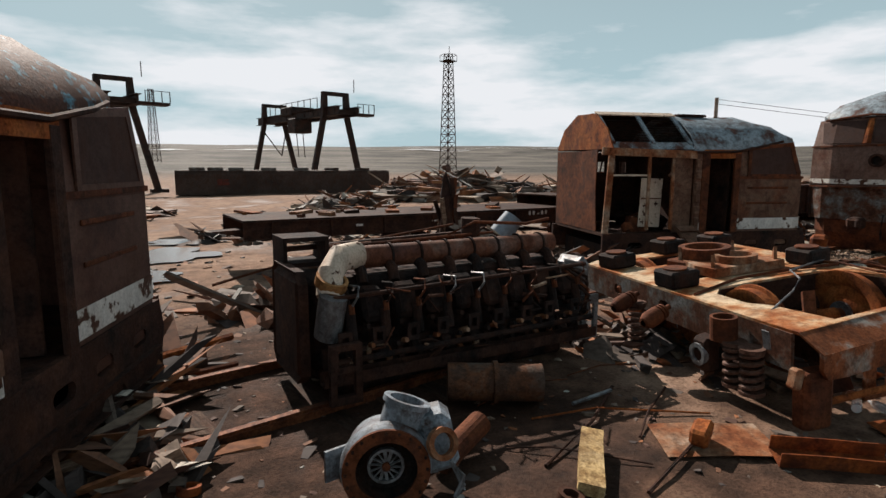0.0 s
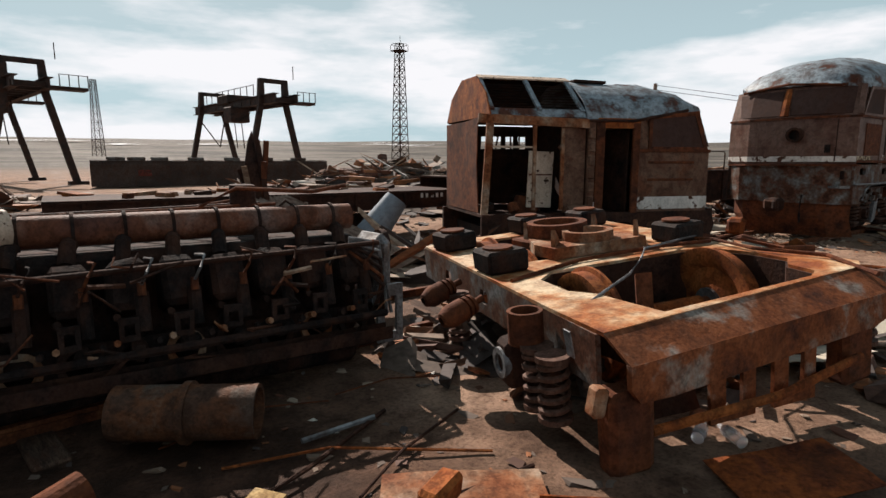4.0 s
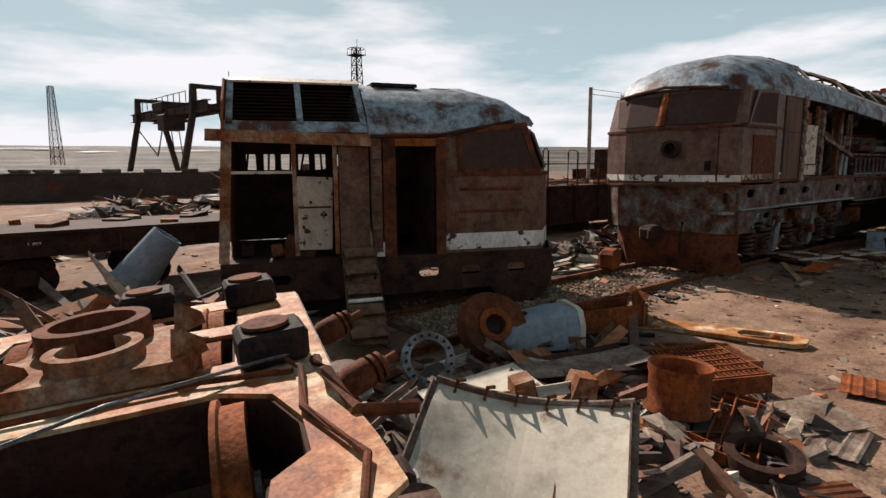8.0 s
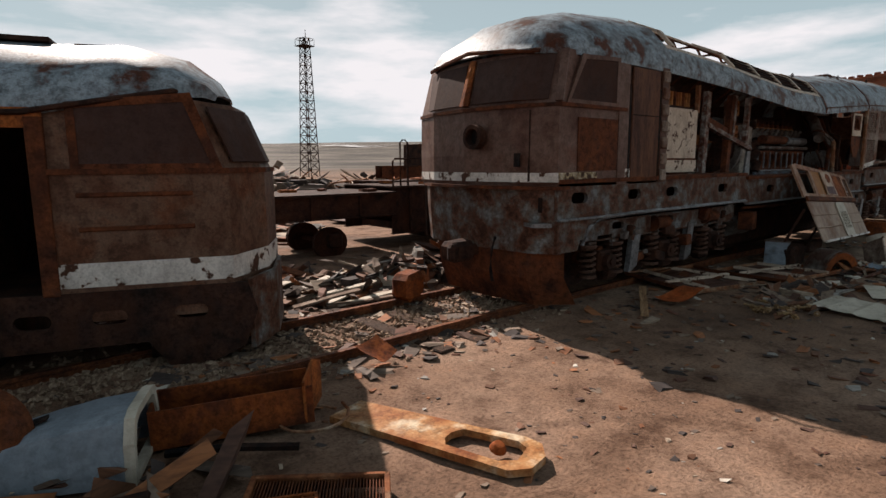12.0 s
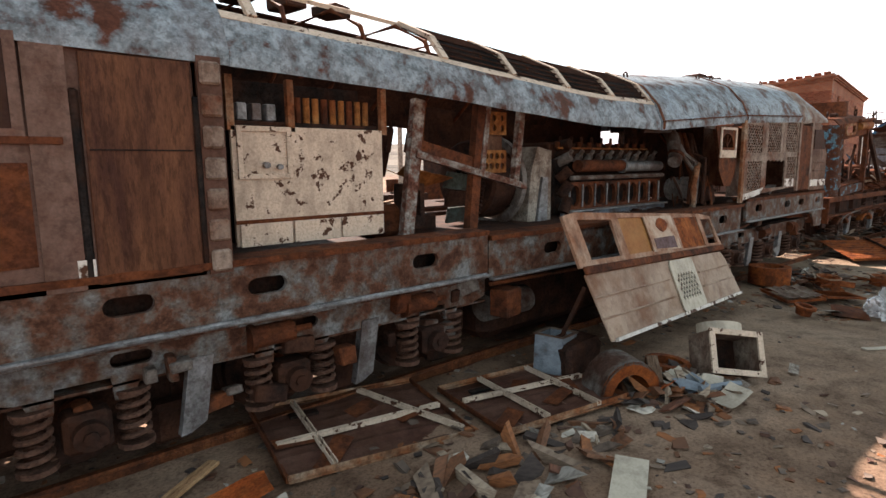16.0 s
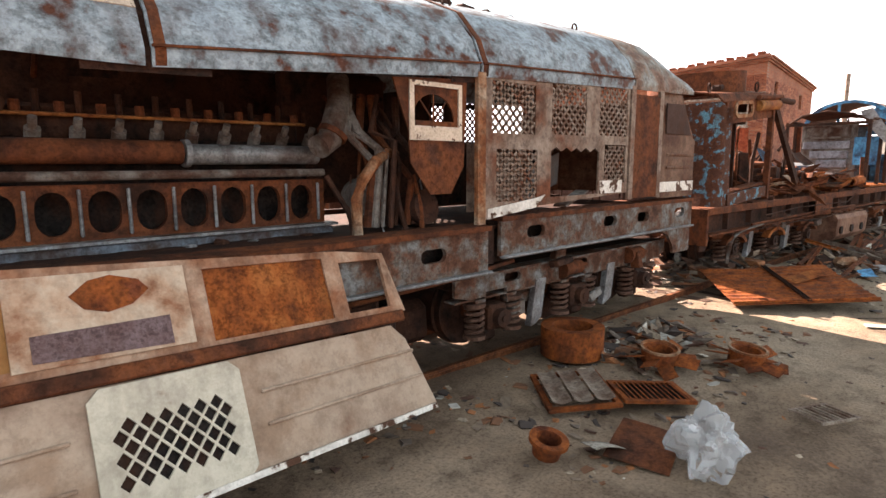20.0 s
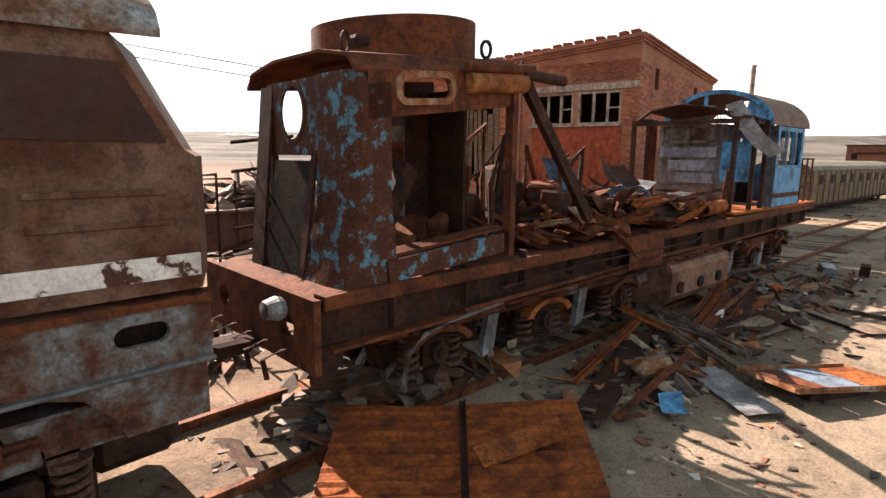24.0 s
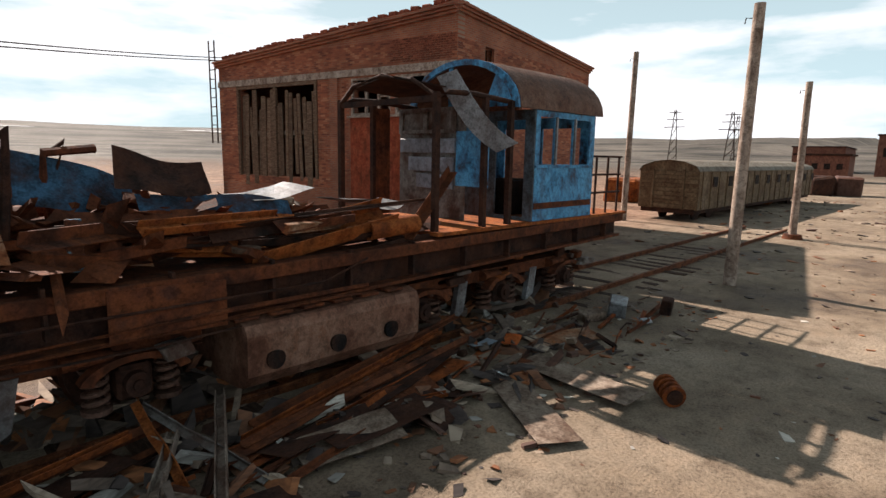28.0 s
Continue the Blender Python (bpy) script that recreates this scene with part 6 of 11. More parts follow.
    for ob in T.children_recursive:
        if ob.name.split(".")[0] in rigid:
            ys = [v.co.y for v in ob.data.vertices]
            d = (min(ys) + max(ys)) / 2 * (0.68 - 1)
            for v in ob.data.vertices:
                v.co.y += d
        elif ob.name.split(".")[0] != "mesh_guard":
            for v in ob.data.vertices:
                v.co.y *= 0.68


loose_bogie()

# ---------------------------------------------------------------- big diesel engine on the ground


def ground_engine():
    T = thing("diesel_engine", pose(1.5, 5.6, 0.0, 0, 0, -1.5) @ Matrix.Diagonal((0.9, 1, 1.03, 1)), "dark oily locomotive diesel engine block lying beside the rails", "engine")
    ENG = mat("engine_grime", [(0.012, 0.01, 0.01), (0.03, 0.022, 0.02), (0.07, 0.042, 0.032)], 3.5, 0.9, bump=0.5)
    part("block", box((2.05, 1.0, 0.72), (3.9, 0.8, 1.0), bev=0.05), ENG, T)
    part("sump", box((2.05, 0.8, 0.15), (3.6, 1.0, 0.35), bev=0.08), ENG, T)
    holes = [oval(0.35 + k * 0.42, 0.42, 0.26, 0.22, 5) for k in range(9)]
    lg = part("cover_rail", holed(rect(0.1, 0.22, 4.0, 0.62), holes, 0.05, pose(0, 0.05, 0) @ pose(0, 0, 0, -20, 0, 0)), ENG, T)
    for k in range(9):
        x = 0.35 + k * 0.42
        part("cover_frame", holed(oval(x, 0.44, 0.34, 0.3, 5), [oval(x, 0.44, 0.22, 0.18, 5)], 0.05, pose(0, 0.0, 0.05) @ pose(0, 0, 0, -20, 0, 0)), RUST_PALE if k % 3 == 1 else ENG, lg)
    part("bed_rail", beam((0.0, -0.02, 0.36), (4.05, -0.02, 0.36), 0.16, 0.12, shape="U"), RUST_DARK, T)
    part("bed_rail", pipe([(0.1, -0.05, 0.52), (4.0, -0.05, 0.55)], 0.035, 8), ENG, T)
    part("cross_rail", pipe([(0.2, 0.12, 1.12), (4.0, 0.1, 1.2)], 0.025, 8), RUST_DARK, T)
    for k in range(9):
        x = 0.3 + k * 0.43
        c = part("cylinder_head", dent(box((x, 0.42, 0.95), (0.3, 0.5, 0.4), (-18, 0, 0), 0.05), 0.03, 3), ENG, T)
        part("pump_body", cyl((x + 0.1, 0.1, 0.82), 0.06, 0.3, (-15, 0, 0), 10), ENG, c)
        part("pump_cap", cyl((x + 0.1, 0.08, 1.0), 0.035, 0.1, (-15, 0, 0), 8), RUST, c)
        for d in (-0.1, 0.0, 0.1):
            part("valve_nut", cyl((x + d, 0.18, 0.72 + 0.06 * abs(d) * 10), 0.032, 0.1, (80, 0, 0), 6), ENG, c)
        part("elbow", pipe([(x, 0.5, 1.15), (x + 0.02, 0.6, 1.28), (x + 0.05, 0.78, 1.32)], 0.07, 10), RUST_DARK if k % 2 == 0 else ENG, T)
    part("exhaust_manifold", cyl((2.35, 0.8, 1.4), 0.13, 3.3, (0, 90, 0), 24), mat("manifold_rust", [(0.1, 0.05, 0.04), (0.2, 0.085, 0.045), (0.28, 0.2, 0.17)], 1.5, 0.7), T, "rust-red exhaust manifold along the top", True)
    for k in range(8):
        part("band", ring(0.15, 0.12, 0.03, pose(0.8 + k * 0.42, 0.8, 1.4, 0, 90, 0), 20), ENG, T)
    # white-wrapped elbow and grey turbo pipe at the near end
    part("wrapped_elbow", pipe([(0.75, 0.7, 1.45), (0.45, 0.55, 1.45), (0.28, 0.4, 1.32), (0.22, 0.3, 1.1)], 0.15, 14), CREAM_PAINT, T, "cream wrapped exhaust elbow", True)
    part("elbow_band", ring(0.19, 0.15, 0.1, pose(0.26, 0.36, 1.2, 20, 10, 0), 20), YELLOW_RUST, T)
    part("grey_duct", cyl((0.2, 0.22, 0.92), 0.16, 0.45, (12, 6, 0), 20), GREY_STEEL, T, "pale grey air duct", True)
    part("end_cover", dent(box((-0.05, 0.95, 0.75), (0.12, 1.1, 1.2), bev=0.12), 0.03), RUST_DARK, T)
    part("side_strut", holed(rect(0.05, 0.12, 0.42, 0.72), [rect(0.12, 0.2, 0.34, 0.44), rect(0.14, 0.5, 0.34, 0.66)], 0.08, pose(0, -0.15, 0)), RUST_DARK, T)
    # silver gear case at the far end
    s = part("gear_case", dent(box((4.12, 0.45, 0.85), (0.22, 0.55, 0.8), bev=0.09), 0.03, 2.5), mat("silver_paint", [(0.1, 0.085, 0.075), (0.3, 0.31, 0.32), (0.42, 0.44, 0.46)], 4, 0.45, 0.3), T, "silver painted gear case")
    part("case_window", holed(rect(3.98, 0.2, 4.3, 0.78), [rect(4.07, 0.3, 4.22, 0.66)], 0.04, pose(0, 0.1, 0)), s.data.materials[0], s)
    part("pulley", ring(0.16, 0.05, 0.08, pose(4.28, 0.6, 1.1, 0, 90, 0), 22), RUST_DARK, T)
    for k in range(6):
        part("oil_pipe", pipe([(3.9 + 0.05 * k, 0.1, 0.5), (4.0, 0.02 * k, 0.8 + 0.08 * k), (3.7, 0.2, 1.1 + 0.03 * k)], 0.022, 6), random.choice((ENG, GREY_STEEL, RUST)), T)
    # open frame on the back edge
    fr = part("rear_frame", beam((0.0, 1.5, 1.45), (3.2, 1.6, 1.5), 0.06, 0.06, shape="B"), RUST_DARK, T)
    part("frame_box", holed(rect(-0.05, 1.28, 0.55, 1.62), [rect(0.0, 1.33, 0.5, 1.57)], 0.5, pose(0, 1.15, 0)), ENG, fr)
    for k in range(6):
        part("frame_rod", pipe([(0.5 + k * 0.45, 1.5, 1.45), (0.75 + k * 0.45, 1.25, 1.5)], 0.02, 6), RUST, fr)
    part("frame_rod", pipe([(0.5, 1.2, 1.48), (3.3, 1.3, 1.52)], 0.02, 6), RUST, fr)
    part("governor", dent(cyl((2.95, 1.4, 1.6), 0.14, 0.25, seg=14), 0.02, 4), RUST_DARK, T)
    part("lever_rod", pipe([(2.4, 1.3, 1.5), (2.8, 1.1, 1.7), (3.6, 0.9, 1.66), (4.0, 0.85, 1.72)], 0.022, 6), RUST, T)
    # small gear over the cylinder side
    for k in range(9):
        x = 0.3 + k * 0.43
        part("fuel_pipe", pipe([(x + 0.1, 0.06, 1.04), (x + 0.14, 0.0, 1.14), (x + 0.2, 0.1, 1.22), (x + 0.16, 0.3, 1.2)], 0.014, 5), random.choice((ENG, RUST, GREY_STEEL)), T)
        part("cover_bolt", cyl((x - 0.12, 0.02, 0.62), 0.028, 0.1, (75, 0, 0), 6), RUST_PALE, T)
        part("cover_bolt", cyl((x + 0.2, 0.02, 0.6), 0.028, 0.1, (75, 0, 0), 6), ENG, T)
        part("bracket", dent(holed(rect(x - 0.1, 0.62, x + 0.06, 0.8), [rect(x - 0.06, 0.66, x + 0.02, 0.75)], 0.03, pose(0, -0.02 + 0.04 * (k % 2), 0)), 0.012, 6), ENG, T)
        part("grime_lump", dent(box((x + 0.05, 0.1, 0.52), (random.uniform(0.1, 0.22), 0.14, random.uniform(0.08, 0.16)), (20, random.uniform(-20, 20), 0), 0.03), 0.04, 7, k), ENG, T)
    for k in range(26):
        x = random.uniform(0.3, 3.9)
        z0 = random.uniform(0.4, 1.2)
        part("loose_pipe", pipe([(x, -0.02, z0), (x + random.uniform(-0.2, 0.2), -0.08, z0 + random.uniform(0.0, 0.15)), (x + random.uniform(-0.35, 0.35), 0.02, z0 + random.uniform(-0.2, 0.2))], random.choice((0.01, 0.014, 0.02)), 5), random.choice((ENG, RUST, RUST_DARK, RUST_PALE)), T)
    part("back_block", box((2.0, 1.5, 0.6), (3.7, 0.5, 1.0), bev=0.05), ENG, T)


ground_engine()

# turbocharger on the ground


def turbocharger():
    T = thing("turbocharger", pose(1.36, 3.85, 0.31, 0, 0, -22) @ Matrix.Scale(0.8, 4), "grey-blue turbocharger with exposed impeller lying on dirt", "turbocharger")
    TB = mat("turbo_paint", [(0.08, 0.05, 0.04), (0.2, 0.22, 0.24), (0.26, 0.3, 0.34), (0.3, 0.35, 0.4)], 3, 0.55, thresh=(0.36, 0.6))
    part("housing", lathe([(0.3, -0.02), (0.4, -0.02), (0.42, 0.03), (0.42, 0.1), (0.36, 0.14), (0.34, 0.42), (0.24, 0.55), (0.0, 0.55)], pose(0, 0, 0, -90, 0, 0), 36), TB, T, "grey-blue round housing", True)
    part("flange", ring(0.4, 0.28, 0.03, pose(0, -0.02, 0, 90, 0, 0), 36), RUST, T)
    part("bowl", lathe([(0.3, 0), (0.26, 0.15), (0.16, 0.2), (0.0, 0.2)], pose(0, -0.02, 0, -90, 0, 0), 30), BLACK, T)
    imp = part("impeller_ring", ring(0.17, 0.145, 0.05, pose(0, 0.1, 0, 90, 0, 0), 28), GREY_STEEL, T)
    for k in range(14):
        a = radians(k * 360 / 14)
        part("blade", beam((0.03 * math.cos(a), 0.07, 0.03 * math.sin(a)), (0.145 * math.cos(a + 0.3), 0.07, 0.145 * math.sin(a + 0.3)), 0.03, 0.008, shape="B"), GREY_STEEL, imp)
    part("impeller_hub", cyl((0, 0.06, 0), 0.04, 0.06, (90, 0, 0), 14), RUST, imp)
    for k in range(20):
        a = radians(k * 18)
        part("bolt", cyl((0.37 * math.cos(a), -0.05, 0.37 * math.sin(a)), 0.016, 0.03, (90, 0, 0), 6), RUST_DARK, T)
    part("outlet", lathe([(0.2, 0), (0.2, 0.3), (0.23, 0.3), (0.23, 0.35), (0.17, 0.35), (0.17, 0.05)], pose(0.12, 0.25, 0.2, -8, 18, 0), 24), TB, T, "round outlet duct", True)
    part("inlet_case", dent(box((0.48, 0.3, 0.12), (0.36, 0.4, 0.6), (0, -12, 0), 0.08), 0.03, 2), TB, T)
    part("inlet_ring", ring(0.15, 0.1, 0.07, pose(0.5, 0.02, 0.2, 70, 0, 20), 22), RUST_PALE, T)
    part("bracket", box((-0.42, 0.2, 0.0), (0.3, 0.03, 0.3), (0, 0, 30)), TB, T)
    for k in range(4):
        part("drain_pipe", pipe([(0.6, 0.05, 0.0), (0.72, 0.0, -0.12 - 0.05 * k), (0.62, -0.05, -0.3)], 0.016, 6), GREY_STEEL, T)


turbocharger()

bm = lathe([(0.0, -0.5), (0.2, -0.5), (0.2, -0.02), (0.225, -0.02), (0.225, 0.03), (0.2, 0.03), (0.2, 0.5), (0.17, 0.5), (0.17, 0.35), (0.0, 0.35)], None, 26)
lone("steel_drum", bm, mat("drum_paint", [(0.05, 0.03, 0.02), (0.1, 0.062, 0.042), (0.18, 0.085, 0.04), (0.13, 0.105, 0.085)], 2.5, 0.75), pose(3.18, 4.98, 0.22, 0, 91, -30), "rust-brown steel drum lying on its side", "drum", smooth=True)
bm = lathe([(0.11, 0), (0.11, 0.62), (0.085, 0.62), (0.085, 0.02), (0.11, 0)], None, 18)
lone("exhaust_stub", bm, RUST, pose(1.95, 4.05, 0.1, 0, 80, 24), "rusty pipe stub lying by the engine", "pipe")


# ---------------------------------------------------------------- second locomotive, stripped to its platform


def stripped_loco():
    T = thing("stripped_locomotive", pose(38.28, 6.33, 0.2, 0, 0, -4.4) @ Matrix.Diagonal((0.9365, 1, 1, 1)), "gutted rusty shunting locomotive with blue cab and scrap on its deck", "locomotive")
    fb = part("frame_beam", prism([(0.35, 1.55), (16.9, 1.72), (16.9, 2.18), (10.4, 2.2), (9.8, 2.12), (0.35, 2.2)], 0.06, pose(0, 0.12, 0)), RUST_DARK, T, "long dark rusty platform beam")
    part("beam_lip", box((8.6, 0.04, 2.12), (16.6, 0.22, 0.17), (0, 0.1, 0), 0.01), RUST, fb)
    part("beam_lip", box((8.6, 0.04, 1.64), (16.4, 0.2, 0.05), (0, -0.5, 0)), RUST, fb)
    for k in range(14):
        part("stiffener", box((1.2 + k * 1.15, 0.0, 1.9), (0.04, 0.12, 0.5), bev=0.006), RUST_DARK, fb)
    part("frame_beam", box((8.6, 2.45, 1.9), (16.5, 0.08, 0.55)), RUST_DARK, T)
    part("deck", dent(box((8.7, 1.25, 2.17), (16.4, 2.4, 0.04)), 0.0), RUST, T, "scale-covered deck plate")
    part("deck", box((14.0, 1.25, 2.2), (6.2, 2.6, 0.06)), RUST_ORANGE, T, "orange rusted rear deck")
    # added black box: its colour gives the shade beneath the platform
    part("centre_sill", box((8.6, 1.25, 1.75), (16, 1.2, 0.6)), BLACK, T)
    # front end
    part("front_plate", holed([(-0.1, 1.0), (2.6, 1.0), (2.6, 2.2), (-0.1, 2.2)], [oval(0.45, 1.8, 0.3, 0.3, 5), oval(2.05, 1.8, 0.3, 0.3, 5)], 0.08, Matrix(((0, 1, 0, 0.15), (1, 0, 0, 0), (0, 0, 1, 0), (0, 0, 0, 1)))), RUST, T, "rusty end plate")
    part("end_box", holed(rect(0.1, 0.0, 0.95, 2.5), [rect(0.2, 0.25, 0.7, 2.2)], 0.1, Matrix(((1, 0, 0, 0.05), (0, 0, 1, 0), (0, 1, 0, 2.12), (0, 0, 0, 1)))), RUST, T)
    part("buffer_lamp", lathe([(0.0, 0), (0.12, 0), (0.14, 0.06), (0.1, 0.2), (0, 0.22)], pose(0.05, 0.35, 2.05, 0, -90, 0), 18), GREY_STEEL, T)
    cp = part("coupler", dent(box((-0.15, 1.25, 1.05), (0.5, 0.35, 0.35), bev=0.07), 0.03, 3), RUST_DARK, T, "coupler head")
    part("coupler_shank", box((0.15, 1.25, 1.05), (0.4, 0.2, 0.2)), RUST_DARK, cp)
    part("guard_plate", prism([(0.2, 0.75), (0.45, 0.72), (0.6, 1.2), (0.65, 1.6), (0.2, 1.6)], 0.05, pose(0, 0.05, 0)), RUST_DARK, T)
    for k in range(5):
        part("hose", pipe([(0.08, 0.4 + k * 0.4, 1.5), (-0.15, 0.42 + k * 0.4, 1.2), (-0.12, 0.4 + k * 0.4, 0.8)], 0.03, 6), RUST_DARK, T)
    # hood shell
    ring_rows = []
    for z in (2.2, 2.9, 3.7, 3.95, 4.06):
        r = 0.28 if z < 3.9 else 0.32
        ring_rows.append([(1.3, 0.0 + (0.06 if z > 4 else 0), z), (0.8, 0.0 + (0.06 if z > 4 else 0), z)] + [(0.8 - r * math.sin(radians(a)), r - r * math.cos(radians(a)), z) for a in (30, 60, 90)] + [(0.52, 0.75, z)])
    sh = part("corner_shell", thick(add_loft(bmesh.new(), ring_rows), 0.03), BLUE_ON_RUST, T, "rusty corner shell with flakes of blue paint", True)
    hole = [(1.25 + 0.26 * math.cos(radians(a)), 3.75 + 0.26 * math.sin(radians(a))) for a in range(0, 360, 20)]
    part("front_face", holed(rect(0.7, 3.35, 1.85, 4.05), [hole], 0.03, Matrix(((0, 1, 0, 0.52), (1, 0, 0, 0), (0, 0, 1, 0), (0, 0, 0, 1)))), BLUE_ON_RUST, T, "end face with a round lamp hole")
    part("porthole_rim", ring(0.3, 0.25, 0.05, pose(0.5, 1.25, 3.75, 0, 90, 0), 28), BLUE_ON_RUST, T)
    part("front_post", box((0.54, 0.78, 2.8), (0.05, 0.1, 1.2)), RUST_DARK, T)
    part("front_post", box((0.54, 1.85, 3.1), (0.05, 0.3, 1.85)), RUST_DARK, T)
    part("front_door", box((0.62, 1.3, 2.75), (0.04, 0.9, 1.1), (0, 0, 3)), BLACK, T)
    part("top_beam", holed([(0.8, 3.66), (3.2, 3.72), (3.2, 4.1), (0.8, 4.06)], [oval(1.75, 3.9, 0.75, 0.2)], 0.06), RUST, T, "rusty header with slot window")
    part("slot_rim", holed(oval(1.75, 3.9, 0.85, 0.3), [oval(1.75, 3.9, 0.72, 0.18)], 0.04, pose(0, -0.035, 0)), RUST_PALE, T)
    part("header_pipe", cyl((2.85, -0.04, 3.95), 0.1, 1.0, (0, 90, 0), 16), YELLOW_RUST, T, "yellowed pipe along the header", True)
    part("header_pipe", cyl((2.9, -0.06, 4.1), 0.05, 1.2, (0, 90, 0), 12), RUST, T)
    part("header_pipe", cyl((3.75, -0.05, 4.05), 0.06, 0.9, (0, 90, 0), 12), RUST_DARK, T)
    part("side_post", box((3.2, 0.02, 3.0), (0.1, 0.12, 1.75)), RUST, T)
    part("side_post", box((3.2, 2.4, 3.0), (0.1, 0.12, 1.75)), RUST_DARK, T)
    part("side_post", box((1.1, 2.4, 3.0), (0.12, 0.1, 1.75)), RUST_DARK, T)
    part("bulkhead", box((3.12, 1.6, 3.1), (0.05, 1.7, 1.7)), RUST_DARK, T)
    part("cabinet", box((2.7, 1.9, 2.95), (0.7, 0.8, 1.3), bev=0.02), GREY_PRIMER, T, "dull grey control cabinet")
    part("cabinet_band", box((2.4, 1.5, 3.25), (0.5, 0.1, 0.3)), RUST, T)
    sl = part("sill_band", box((2.1, 0.0, 2.3), (1.9, 0.08, 0.2)), BLUE_ON_RUST, T, "ribbed sill with blue paint traces")
    for k in range(5):
        part("sill_rib", beam((1.2, 0.06 + k * 0.06, 2.42), (3.15, 0.06 + k * 0.06, 2.44), 0.03, 0.03, shape="B"), RUST, sl)
    rf = part("hood_roof", thick(add_loft(bmesh.new(), [[(x, y, z) for y, z in ((0.0, 4.05), (0.15, 4.2), (0.7, 4.28), (1.7, 4.28), (2.3, 4.2), (2.45, 4.05))] for x in (0.55, 3.25)]), 0.03), RUST, T, "rusty hood roof")
    part("fan_shroud", lathe([(1.0, 0), (1.08, 0), (1.08, 0.44), (1.0, 0.44), (1.0, 0)], pose(2.5, 1.5, 4.2), 52), RUST, T, "large round rusty fan shroud", True)
    for x, y in ((0.8, 0.4), (3.0, 0.3)):
        part("lifting_eye", lathe([(0.07, -0.015), (0.1, -0.015), (0.1, 0.015), (0.07, 0.015), (0.07, -0.015)], pose(x, y, 4.32, 90, 0, 0), 14), RUST_DARK, rf)
    part("roof_lamp", dent(box((0.9, 0.25, 4.3), (0.3, 0.2, 0.1), bev=0.03), 0.02), RUST_DARK, rf)
    # machinery inside the hood
    part("lever", beam((1.9, 0.9, 2.5), (1.55, 0.7, 3.35), 0.07, 0.06, shape="B"), RUST_DARK, T)
    part("lever_knob", dent(cyl((1.53, 0.69, 3.4), 0.07, 0.08, seg=12), 0.01), RUST_DARK, T)
    part("tilted_box", box((2.05, 1.0, 2.8), (0.25, 0.3, 0.85), (0, 35, 0), 0.02), RUST_DARK, T)
    for k in range(9):
        part("machine_lump", dent(box((random.uniform(1.2, 2.9), random.uniform(0.5, 1.8), 2.38), (random.uniform(0.2, 0.5), random.uniform(0.2, 0.5), random.uniform(0.2, 0.4)), (random.uniform(-20, 20), random.uniform(-20, 20), random.uniform(0, 90)), 0.05), 0.04, 3), random.choice((RUST_DARK, RUST, RUST)), T)
    part("motor", cyl((1.7, 0.9, 2.45), 0.18, 0.5, (0, 80, 20), 18), RUST, T)
    for k in range(5):
        part("side_rail", pipe([(0.2 + 0.01 * k, 2.6, 2.2 + 0.32 * k), (1.6, 2.65, 2.2 + 0.33 * k)], 0.02, 6), RUST_DARK, T)
    # diagonal header plank and the scrap on the deck
    part("fallen_channel", dent(beam((3.4, 0.12, 4.16), (5.25, 0.1, 2.4), 0.1, 0.15, shape="U"), 0.012, 3), RUST_DARK, T, "fallen steel channel leaning on the deck")
    # cab
    cb = part("cab_side", holed([(13.45, 2.22), (15.5, 2.22), (15.5, 4.34), (13.45, 4.34)], [rect(13.58, 3.32, 14.05, 4.22), rect(14.13, 3.32, 14.7, 4.22), rect(14.78, 3.32, 15.36, 4.22)], 0.04), BRIGHT_BLUE, T, "bright blue cab side with empty windows")
    for x in (14.09, 14.74):
        part("mullion", box((x, -0.01, 3.77), (0.05, 0.05, 0.92)), GREY_STEEL, cb)
    part("sill_strip", box((14.47, -0.012, 3.28), (2.05, 0.03, 0.05)), BRIGHT_BLUE, cb)
    part("grime_band", box((14.47, -0.008, 2.52), (2.04, 0.012, 0.12)), RUST, cb, "rust streak band")
    part("cab_side", holed(rect(13.45, 2.22, 15.5, 4.34), [rect(14.9, 3.3, 15.3, 4.2)], 0.04, pose(0, 2.5, 0)), BRIGHT_BLUE, T)
    part("cab_end", holed([(0.0, 2.22), (2.54, 2.22), (2.54, 4.34), (0.0, 4.34)], [rect(1.5, 2.3, 2.2, 4.1), rect(0.3, 3.3, 1.2, 4.1)], 0.04, Matrix(((0, 1, 0, 15.5), (1, 0, 0, 0), (0, 0, 1, 0), (0, 0, 0, 1)))), BRIGHT_BLUE, T)
    arch = [(1.27 - 1.32 * math.cos(radians(a)), 4.34 + 0.95 * math.sin(radians(a))) for a in range(0, 181, 12)]
    part("cab_roof", thick(add_loft(bmesh.new(), [[(x, y, z) for y, z in arch] for x in (12.9, 14.2, 15.75)]), 0.035), mat("cab_roof_rust", [(0.1, 0.05, 0.03), (0.16, 0.085, 0.05), (0.22, 0.14, 0.1)], 1.5, 0.6), T, "curved brown rusty cab roof", True)
    inner = [(1.27 - 1.18 * math.cos(radians(a)), 4.34 + 0.84 * math.sin(radians(a))) for a in range(0, 181, 12)]
    bm = bmesh.new()
    add_loft(bm, [[(12.88, y, z) for y, z in arch], [(12.88, y, z) for y, z in inner]])
    ar = part("roof_arch", thick(bm, 0.06), BRIGHT_BLUE, T, "blue roof arch")
    part("arch_strut", box((12.9, 1.55, 4.75), (0.05, 0.08, 0.84)), BRIGHT_BLUE, ar)
